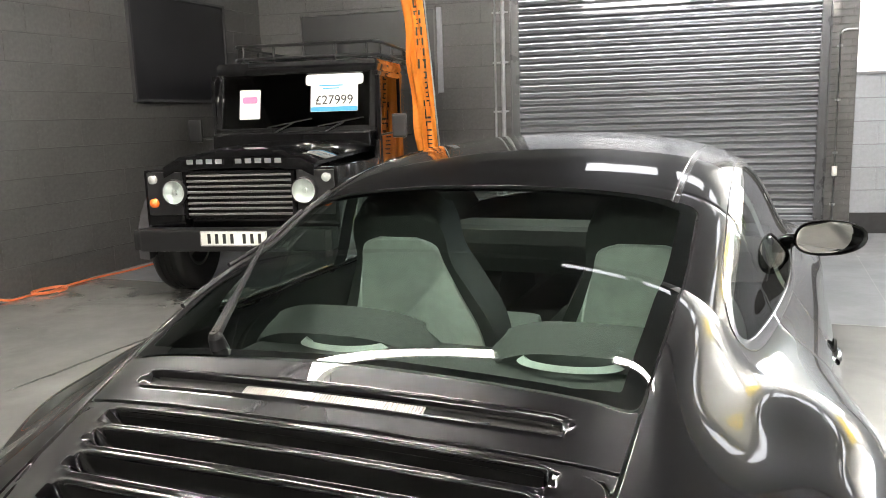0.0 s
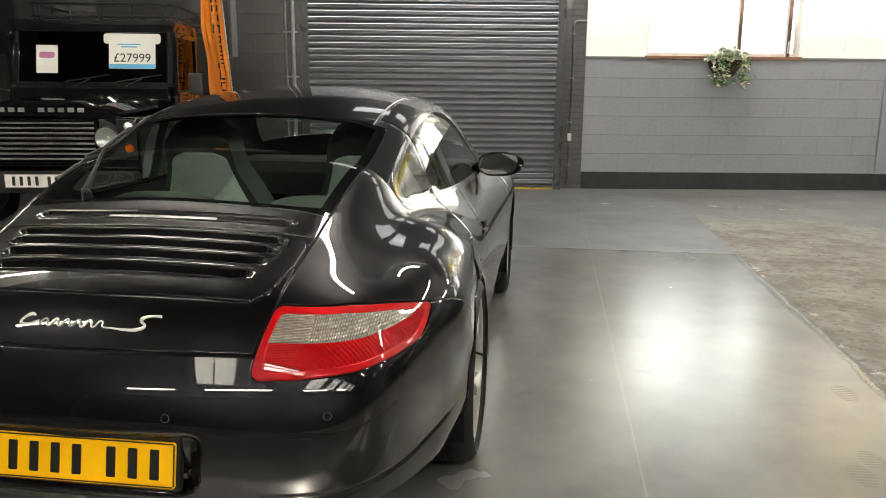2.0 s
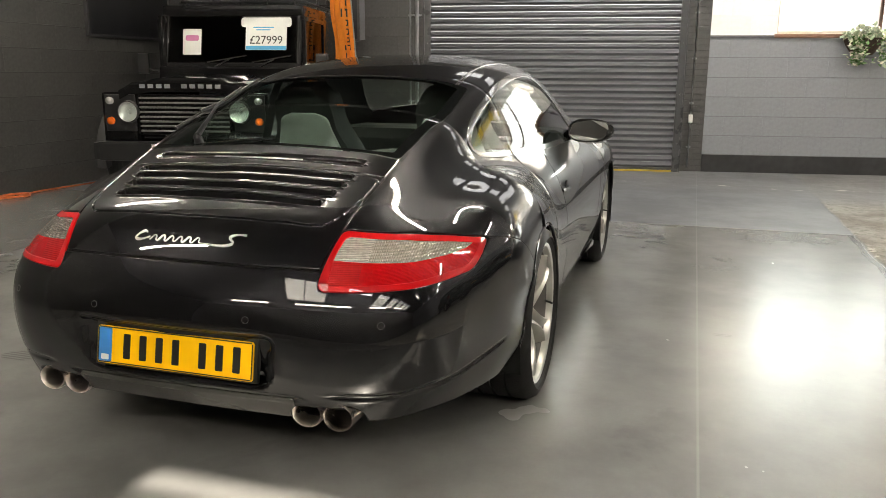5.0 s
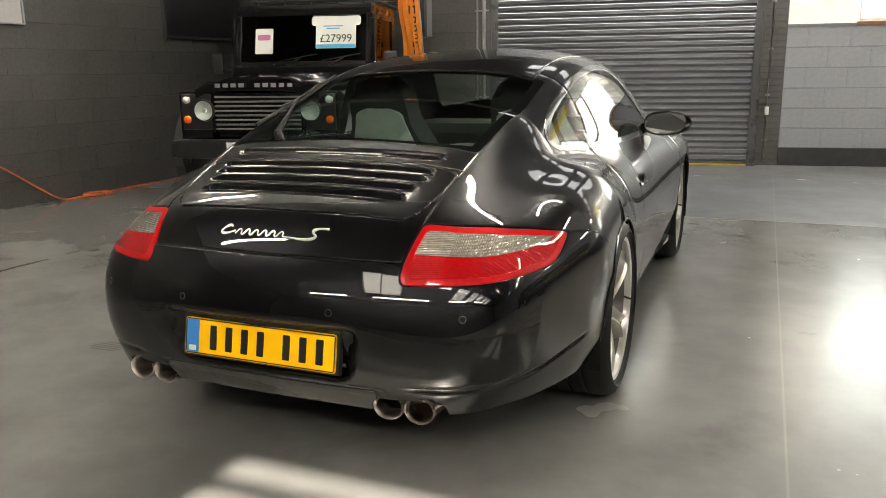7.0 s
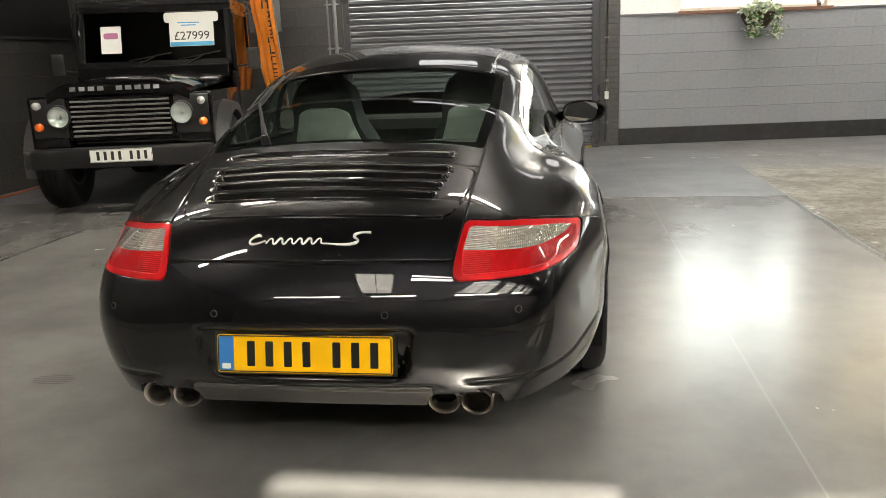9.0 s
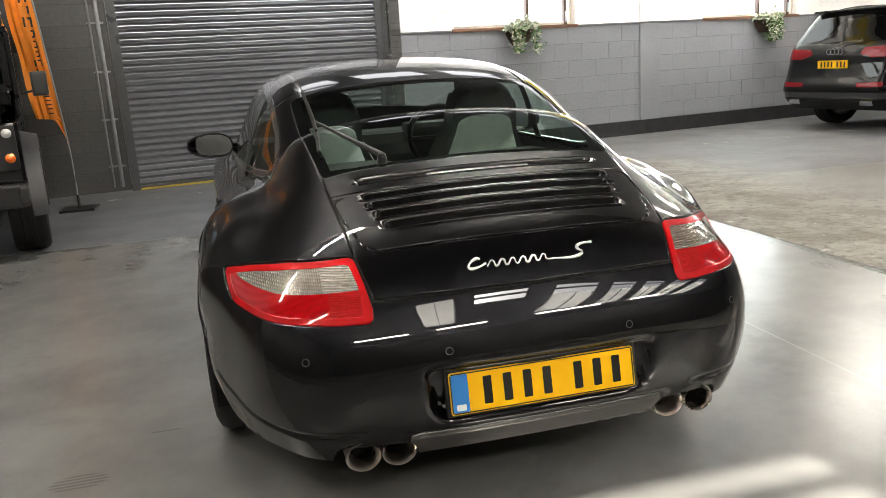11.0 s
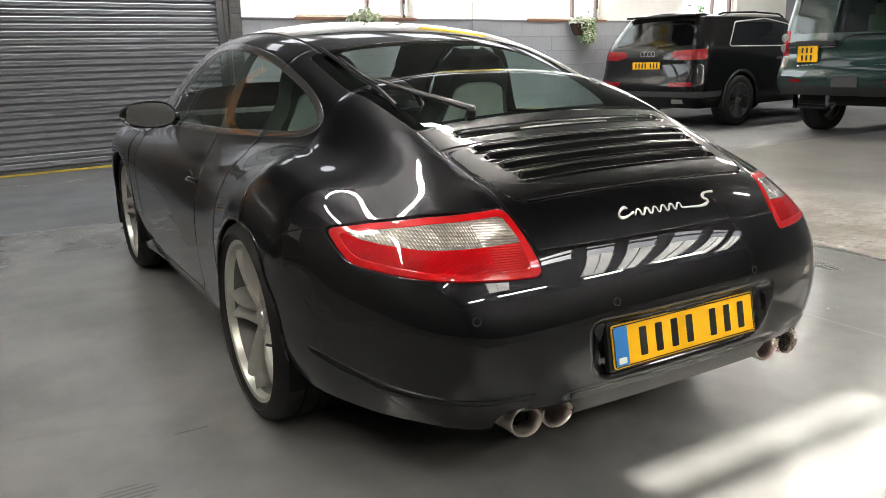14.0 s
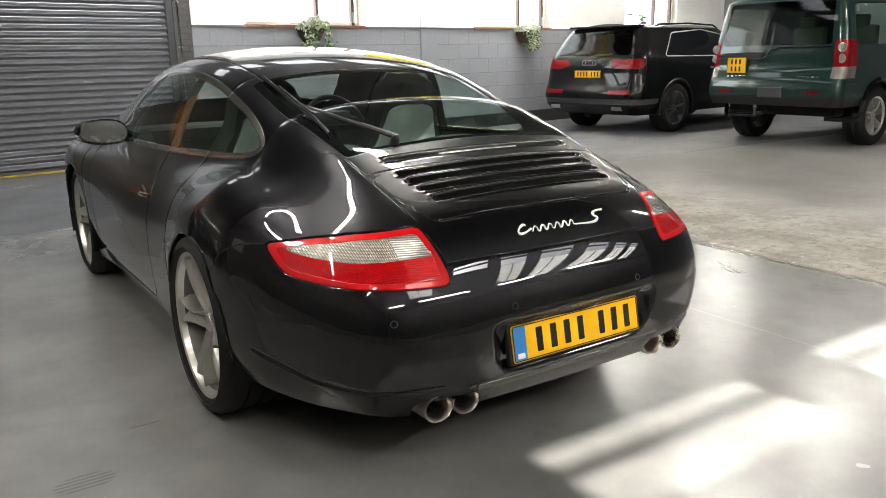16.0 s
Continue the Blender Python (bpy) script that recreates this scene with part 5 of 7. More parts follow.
def number_plate(name, m, w, h, mat, parent, bars, band=True, rows=1):
    """A plate with plain bars in place of its characters; the face is towards -y."""
    ob = new(name)
    ob.parent = parent
    ob.matrix_basis = m
    bm = bm_new()
    prism(bm, rounded(w, h, 0.008), 0.004)
    part("plate_body", bm, mat, ob)
    if band:
        bm = bm_new()
        prism(bm, [(x - w / 2 + 0.028, z) for x, z in rounded(0.044, h - 0.012, 0.004)], 0.003, Matrix.Translation((0, -0.0012, 0)))
        part("blue_band", bm, PLATE_BLUE, ob)
        bm = bm_new()
        prism(bm, [(x - w / 2 + 0.028, z - h * 0.33) for x, z in rounded(0.026, 0.016, 0.003)], 0.003, Matrix.Translation((0, -0.0022, 0)))
        part("band_mark", bm, WHITE_PLATE, ob)
    x0 = -w / 2 + (0.075 if band else 0.04)
    bw = (w / 2 - 0.025 - x0) / (bars + 0.6)
    for r in range(rows):
        zc = 0 if rows == 1 else (0.5 - r) * h * 0.46
        for k in range(bars):
            x = x0 + bw * (k + 0.5 + (0.6 if k >= (bars + 1) // 2 and rows == 1 else 0))
            bm = bm_new()
            prism(bm, [(x + a, zc + b) for a, b in rounded(bw * 0.42, h * 0.66 / rows, 0.003, 2)], 0.003, Matrix.Translation((0, -0.0014, 0)))
            part("plate_bar", bm, PLATE_BLACK, ob)
    bm = bm_new()
    for k, e in enumerate(((-w / 2 + 0.004, 0, 0.003, h - 0.012), (w / 2 - 0.004, 0, 0.003, h - 0.012), (0, h / 2 - 0.004, w - 0.012, 0.003), (0, -h / 2 + 0.004, w - 0.012, 0.003))):
        box(bm, (e[0], -0.0008, e[1]), (e[2], 0.002, e[3]))
    part("plate_border", bm, PLATE_BLACK, ob)
    return ob


number_plate("number_plate", pose(0, -0.977, 0.420, -10.5, 0, 0), 0.52, 0.111, YELLOW_PLATE, car, 7)["label"] = "yellow number plate with a blue band"
bm = bm_new()
box(bm, (0, 0, 0), (0.54, 0.02, 0.13), 0.006, m=pose(0, -0.961, 0.420, -10.5, 0, 0))
part("plate_holder", bm, BLACK_PLASTIC, car)

# badge: a flowing silver ribbon of slanting loops with a long foot and a curl at its end
B0 = 24.6


def stroke(bm, pts, thick):
    line = [tuple(p) for p in smooth_line(pts, 6)]
    n = len(line)
    pipe(bm, [at_skin(x, B0 + z / 0.0165) + surface_normal(x, B0 + z / 0.0165) * 0.0012 for x, z in line], [thick * (0.75 + 0.45 * math.sin(2.3 * math.pi * k / n) ** 2) for k in range(n)], 6)


bm = bm_new()
stroke(bm, [(-0.132, 0.010), (-0.140, 0.014), (-0.155, 0.008), (-0.166, -0.004), (-0.160, -0.012), (-0.140, -0.010), (-0.118, -0.002)], 0.0036)
humps = []
for k in range(6):
    x = -0.112 + 0.029 * k
    humps += [(x - 0.004, -0.011), (x + 0.008, 0.003), (x + 0.016, 0.001), (x + 0.018, -0.010)]
stroke(bm, humps + [(0.075, -0.012), (0.105, -0.014)], 0.0026)
stroke(bm, [(0.095, -0.014), (0.130, -0.014), (0.152, -0.008), (0.156, 0.000), (0.146, 0.007), (0.148, 0.016), (0.166, 0.022), (0.192, 0.022)], 0.0040)
part("badge", bm, material("satin_silver", (0.78, 0.78, 0.76), 0.35, 0.25), car, "flowing silver script badge")

# parking sensors
for x, a in ((-0.255, 12.2), (0.245, 12.2), (-0.611, 13.0), (0.611, 13.0)):
    p, n = at_skin(x, a), surface_normal(x, a)
    bm = bm_new()
    q = n.to_track_quat("X", "Z").to_matrix().to_4x4()
    lathe(bm, [(0.0078, 0.0), (0.0098, 0.0), (0.0098, 0.0012), (0.0078, 0.0012)], 20, Matrix.Translation(p) @ q)
    lathe(bm, [(0.0003, 0.0008), (0.0075, 0.0008), (0.0075, 0.0)], 20, Matrix.Translation(p) @ q, closed=False)
    part("parking_sensor", bm, [PAINT], car)
    bm = bm_new()
    lathe(bm, [(0.0088, 0.0), (0.0102, 0.0), (0.0102, 0.0016), (0.0088, 0.0016)], 20, Matrix.Translation(p) @ q)
    part("sensor_ring", bm, material("sensor_ring_grey", (0.07, 0.07, 0.07), 0.4), car)

# high stop lamp in its hollow
bm = bm_new()
rows = []
for x in np.linspace(-0.165, 0.165, 23):
    rows.append([at_skin(x, 52.0 + d) - surface_normal(x, 52.0 + d) * k for d, k in ((-0.62, 0.0075), (0.62, 0.0075), (0.62, 0.012), (-0.62, 0.012))])
vr = [[bm.verts.new(p) for p in r_] for r_ in rows]
for A, B in zip(vr, vr[1:]):
    for i in range(4):
        bm.faces.new((A[i], A[(i + 1) % 4], B[(i + 1) % 4], B[i]))
bm.faces.new(vr[0])
bm.faces.new(vr[-1][::-1])
part("stop_lamp", bm, lens_material("stop_lamp_lens", (0.45, 0.43, 0.43), 0.6, 60, 0.3), car, "slim clear high stop lamp")

# tail pipes
PIPE_STEEL = material("scorched_steel", (0.66, 0.60, 0.55), 0.28, 1.0, grain=0.2, scale=25, rough_var=0.12)
BORE_BLACK = material("bore_black", (0.008, 0.007, 0.007), 0.9)
for s in (1, -1):
    for x in (0.394, 0.490):
        bm = bm_new()
        m = Matrix.Translation((s * x, -0.932, 0.266)) @ Matrix.Rotation(math.pi / 2, 4, "Z") @ Matrix.Rotation(radians(3), 4, "Y") @ Matrix.Diagonal((1, 1.10, 0.92, 1))
        lathe(bm, [(0.041, 0.0), (0.0435, 0.006), (0.042, 0.012), (0.040, 0.20), (0.033, 0.20), (0.034, 0.02), (0.036, 0.006)], 36, m)
        tip_ob = part("tail_pipe", bm, PIPE_STEEL, car, "scorched steel tail pipe", smooth=True)
        # near-black lining that closes the bore
        bm = bm_new()
        lathe(bm, [(0.0005, 0.10), (0.0345, 0.10), (0.0345, 0.022)], 30, m, closed=False)
        part("pipe_bore", bm, BORE_BLACK, tip_ob, smooth=True)
    bm = bm_new()
    box(bm, (s * 0.45, -0.66, 0.30), (0.30, 0.30, 0.14), 0.05)
    part("silencer", bm, PIPE_STEEL, car)

# rear wiper: arm from its spindle to the blade along the edge of the glass
spindle = at_skin(-0.285, 59.3)


def on_glass(x, y):
    """A place on the rear glass and the roof behind the cabin."""
    if y >= 0:
        cx = np.array([curve(SIDE_Y, k, y) for k in SIDE_X])
        cz = np.array([curve(SIDE_Y, k, y) for k in SIDE_Z])
        q = np.linspace(0, 6, 900)
        xs, zs = section(cx, cz, q)
        return Vector((x, y, float(np.interp(abs(x), xs, zs))))
    lo, hi = 30.0, 90.0
    for _ in range(40):
        mid_ = (lo + hi) / 2
        if at_skin(x, mid_).y < y:
            lo = mid_
        else:
            hi = mid_
    return at_skin(x, lo)


bm = bm_new()
up = Vector((0, -0.35, 0.93))
elbow = on_glass(-0.448, 0.02) + up * 0.028
pipe(bm, [spindle + up * 0.024, spindle.lerp(elbow, 0.33) + up * 0.016, spindle.lerp(elbow, 0.36) + up * 0.015, elbow], [0.011, 0.009, 0.007, 0.005], 8)
part("wiper_arm", bm, BLACK_PLASTIC, car, smooth=True)
bm = bm_new()
rod(bm, spindle - up * 0.01, spindle + up * 0.022, 0.018, 16, 0.014)
rod(bm, spindle + up * 0.022, spindle + up * 0.033, 0.014, 16, 0.008)
part("wiper_spindle", bm, BLACK_PLASTIC, car, smooth=True)
bm = bm_new()
blade = [on_glass(x, y) + up * 0.013 for x, y in ((-0.452, 0.345), (-0.450, 0.20), (-0.449, 0.05), (-0.455, -0.10), (-0.466, -0.25))]
pipe(bm, [tuple(p) for p in smooth_line([tuple(b) for b in blade], 4)], 0.0065, 6)
pipe(bm, [blade[1] + up * 0.012, elbow, blade[3] + up * 0.012], 0.005, 6)
part("wiper_blade", bm, BLACK_PLASTIC, car)

# door handles and mirrors
def side_at(y, z):
    """How far out the car's flank lies at this place along it and this height."""
    xs, zs = section(np.array([curve(SIDE_Y, k, y) for k in SIDE_X]), np.array([curve(SIDE_Y, k, y) for k in SIDE_Z]), np.linspace(4, 9.5, 400))
    return float(np.interp(-z, -zs, xs))


for s in (1, -1):
    bm = bm_new()
    hp = [(s * (side_at(0.735, 0.69) - 0.004), 0.735, 0.690), (s * (side_at(0.775, 0.69) + 0.003), 0.775, 0.692), (s * (side_at(0.84, 0.69) + 0.004), 0.84, 0.690), (s * (side_at(0.885, 0.684) - 0.004), 0.885, 0.684)]
    pipe(bm, [tuple(p) for p in smooth_line(hp, 4)], 0.011, 8)
    part("door_handle", bm, PAINT, car, smooth=True)
    # flat black disc on the flank: the cup's shade put into colour
    bm = bm_new()
    lathe(bm, [(0.0005, 0.004), (0.036, 0.004), (0.040, -0.004)], 24, Matrix.Translation((s * (side_at(0.84, 0.688) - 0.003), 0.84, 0.688)) @ (Matrix.Identity(4) if s > 0 else Matrix.Rotation(math.pi, 4, "Z")), closed=False)
    part("handle_cup", bm, SLOT_BLACK, car, smooth=True)
    # mirror: a drop-shaped housing, open to the back with its glass
    mir = new("door_mirror")
    mir.parent = car
    mir["label"] = "black door mirror"
    bm = bm_new()
    rings = []
    for t in np.linspace(0, 1, 12):
        y = 0.10 * t
        k = (1 - t ** 2.4) ** 0.5 if t < 1 else 0.02
        ring = []
        for q in range(28):
            a = 2 * math.pi * q / 28
            ca, sa = math.cos(a), math.sin(a)
            rx = 0.118 * (abs(ca) ** 0.85) * (1 if ca > 0 else -1)
            rz = 0.062 * (abs(sa) ** 0.85) * (1 if sa > 0 else -1) * (1 - 0.12 * ca)
            ring.append(bm.verts.new((s * (0.862 + rx * k), 1.47 + y + 0.03 * ca, 0.912 + rz * k)))
        rings.append(ring)
    for A, B in zip(rings, rings[1:]):
        for q in range(28):
            bm.faces.new((A[q], A[(q + 1) % 28], B[(q + 1) % 28], B[q]))
    bm.faces.new(rings[-1])
    part("mirror_housing", bm, PAINT, mir, smooth=True)
    bm = bm_new()
    vs = []
    for q in range(28):
        a = 2 * math.pi * q / 28
        ca, sa = math.cos(a), math.sin(a)
        vs.append(bm.verts.new((s * (0.862 + 0.110 * abs(ca) ** 0.85 * (1 if ca > 0 else -1)), 1.484 + 0.03 * ca + 0.03 * ca, 0.912 + 0.055 * abs(sa) ** 0.85 * (1 if sa > 0 else -1) * (1 - 0.12 * ca))))
    bm.faces.new(vs)
    part("mirror_glass", bm, material("mirror_silver", (0.8, 0.82, 0.82), 0.02, 1.0), mir)
    bm = bm_new()
    pipe(bm, [(s * 0.715, 1.57, 0.885), (s * 0.76, 1.545, 0.892), (s * 0.80, 1.525, 0.898)], [0.026, 0.024, 0.026], 10)
    part("mirror_arm", bm, PAINT, mir, smooth=True)

# underside and wheel housings
bm = bm_new()
box(bm, (0, 1.15, 0.22), (1.56, 1.55, 0.10), 0.03)
box(bm, (0, 0.0, 0.30), (1.10, 1.3, 0.22), 0.05)
box(bm, (0, 2.5, 0.30), (1.10, 1.4, 0.22), 0.05)
box(bm, (0, -0.72, 0.31), (1.2, 0.34, 0.08), 0.03)
part("underbody", bm, SLOT_BLACK, car)
for y in (WHEEL_Y, FRONT_Y):
    for s in (1, -1):
        bm = bm_new()
        r = 0.365
        m = Matrix.Translation((s * 0.42, y, WHEEL_Z)) @ (Matrix.Identity(4) if s > 0 else Matrix.Rotation(math.pi, 4, "Z"))
        a0 = [radians(a) for a in np.linspace(-20, 200, 24)]
        ra = [bm.verts.new((0.12, r * math.cos(a), r * math.sin(a))) for a in a0]
        rb = [bm.verts.new((0.455, r * math.cos(a), r * math.sin(a))) for a in a0]
        for i in range(23):
            bm.faces.new((ra[i], ra[i + 1], rb[i + 1], rb[i]))
        bm.faces.new(ra)
        bmesh.ops.transform(bm, matrix=m, verts=bm.verts[:])
        part("wheel_housing", bm, SLOT_BLACK, car, smooth=True)

# ---------------------------------------------------------------- cabin
LEATHER = material("grey_leather", (0.36, 0.385, 0.365), 0.5, grain=0.12, scale=30, bump=0.0006, bump_scale=300)
LEATHER_DARK = material("dark_leather", (0.03, 0.032, 0.031), 0.6, spec=0.4, grain=0.12, scale=30, bump=0.0006, bump_scale=300)


def outline_slab(bm, outline, depth, bevel, m):
    vs = prism(bm, outline, depth)
    es = [e for e in bm.edges if all(v in set(vs) for v in e.verts) and abs(e.verts[0].co.y - e.verts[1].co.y) < 1e-6]
    rb = bmesh.ops.bevel(bm, geom=es, offset=bevel, segments=3, profile=0.5, affect="EDGES")
    allv = list({v for v in vs if v.is_valid} | {v for f in rb["faces"] for v in f.verts})
    bmesh.ops.transform(bm, matrix=m, verts=allv)


for s in (1, -1):
    seat = new("front_seat")
    seat.parent = car
    seat.matrix_basis = pose(s * 0.35, 0.78, 0.38, 20, 0, 0)
    half = [(0.25, 0.0), (0.265, 0.18), (0.255, 0.36), (0.20, 0.50), (0.155, 0.60), (0.145, 0.70), (0.115, 0.775), (0.05, 0.80)]
    shape = smooth_line(half, 4)
    shape = [tuple(p) for p in shape] + [(-p[0], p[1]) for p in shape[::-1]]
    bm = bm_new()
    outline_slab(bm, shape, 0.13, 0.04, Matrix.Identity(4))
    part("backrest", bm, LEATHER_DARK, seat, smooth=True, angle=70)
    bm = bm_new()
    edge_ = smooth_line([(0.205, 0.04), (0.222, 0.20), (0.212, 0.36), (0.168, 0.49), (0.132, 0.60), (0.115, 0.66), (0.06, 0.685)], 4)
    panel_ = [tuple(p) for p in edge_] + [(-p[0], p[1]) for p in edge_[::-1]]
    outline_slab(bm, panel_, 0.02, 0.008, Matrix.Translation((0, -0.010, 0)))
    part("back_panel", bm, LEATHER, seat, "grey leather back panel", smooth=True, angle=70)
    bm = bm_new()
    box(bm, (0, 0.28, 0.02), (0.50, 0.50, 0.14), 0.05)
    part("seat_base", bm, LEATHER, seat, smooth=True)
    rs = new("rear_seat")
    rs.parent = car
    rs.matrix_basis = pose(s * 0.31, 0.22, 0.50, 25, 0, 0)
    bm = bm_new()
    hump = smooth_line([(0.26, 0.0), (0.27, 0.22), (0.24, 0.34), (0.14, 0.395), (0.0, 0.405)], 5)
    hump = [tuple(p) for p in hump] + [(-p[0], p[1]) for p in hump[::-1][1:]]
    outline_slab(bm, hump, 0.11, 0.035, Matrix.Identity(4))
    part("backrest", bm, CABIN, rs, smooth=True, angle=70)
    bm = bm_new()
    m = Matrix.Translation((s * 0.27, 0.06, 0.845)) @ Matrix.Rotation(-math.pi / 2, 4, "Y") @ Matrix.Diagonal((1, 0.55, 1, 1))
    lathe(bm, [(0.085, 0.0), (0.10, 0.004), (0.115, 0.0), (0.10, 0.012)], 32, m)
    part("speaker_ring", bm, LEATHER, car, smooth=True)
bm = bm_new()
box(bm, (0, -0.06, 0.80), (1.05, 0.50, 0.06), 0.02)
part("parcel_shelf", bm, LEATHER_DARK, car)
bm = bm_new()
box(bm, (0, 1.78, 0.80), (1.36, 0.36, 0.20), 0.07)
box(bm, (0.37, 1.62, 0.90), (0.34, 0.16, 0.08), 0.03)
part("dashboard", bm, LEATHER_DARK, car)
bm = bm_new()
box(bm, (0, 1.20, 0.45), (0.22, 0.9, 0.28), 0.05)
part("centre_console", bm, LEATHER_DARK, car)
bm = bm_new()
m = Matrix.Translation((0.37, 1.42, 0.86)) @ Matrix.Rotation(radians(66), 4, "X")
ring = [m @ Vector((0.18 * math.cos(a), 0.18 * math.sin(a), 0)) for a in np.linspace(0, 2 * math.pi, 36, endpoint=False)]
pipe(bm, ring, 0.016, 8, closed=True)
for a in (0, math.pi, -math.pi / 2):
    pipe(bm, [m @ Vector((0, 0, -0.02)), m @ Vector((0.175 * math.cos(a), 0.175 * math.sin(a), 0))], 0.018, 6)
part("steering_wheel", bm, BLACK_PLASTIC, car, smooth=True)
bm = bm_new()
outline_slab(bm, rounded(0.24, 0.07, 0.03), 0.03, 0.008, pose(0, 1.44, 1.19, 10, 0, 0))
part("inner_mirror", bm, BLACK_PLASTIC, car, smooth=True)

# ---------------------------------------------------------------- the off-road car
BLACK_GLOSS = material("black_gloss_paint", (0.0025, 0.0025, 0.003), 0.4, spec=0.05, coat=1.0, coat_rough=0.04, grain=0.05, scale=300)
LAMP_GLASS = material("headlamp_reflector", (0.78, 0.79, 0.78), 0.16, 0.65, coat=1.0, bump=0.002, bump_scale=45)
AMBER = material("amber_lens", (0.75, 0.13, 0.01), 0.2, coat=1.0)
ARCH_PLASTIC = material("grey_arch_plastic", (0.04, 0.04, 0.043), 0.5, grain=0.1, scale=60)
GRILLE_GREY = material("grey_grille_paint", (0.11, 0.11, 0.108), 0.4, grain=0.1, scale=40)
CARD = material("white_card", (0.72, 0.74, 0.72), 0.6)
CARD_BLUE = material("blue_print", (0.05, 0.35, 0.62), 0.6)
CARD_PINK = material("pink_print", (0.45, 0.14, 0.30), 0.6)
INK = material("black_ink", (0.02, 0.02, 0.02), 0.6)


def text_on(name, words, size, m, mat, parent, depth=0.001):
    cu = bpy.data.curves.new(name, "FONT")
    cu.body = words
    cu.size = size
    cu.extrude = depth
    cu.align_x, cu.align_y = "CENTER", "CENTER"
    tmp = bpy.data.objects.new(name, cu)
    scene.collection.objects.link(tmp)
    me = bpy.data.meshes.new_from_object(tmp)
    bpy.data.objects.remove(tmp)
    me.materials.clear()
    me.materials.append(mat)
    ob = new(name, me)
    ob.parent = parent
    ob.matrix_basis = m @ Matrix.Rotation(math.pi / 2, 4, "X")
    return ob


def tyre_wheel(parent, x, y, r, width, rim, face, metal, spokes, name="wheel", label="", root=0.05, tip=0.06, caliper=False):
    base = Matrix.Identity(4) if face > 0 else Matrix.Rotation(math.pi, 4, "Z")
    return spoked_wheel(name, Matrix.Translation((x, y, r)) @ base, r, width, rim, label or "road wheel with a deep black tyre", parent, spokes=spokes, root=root, tip=tip, dish=0.02, metal=metal, caliper=caliper)


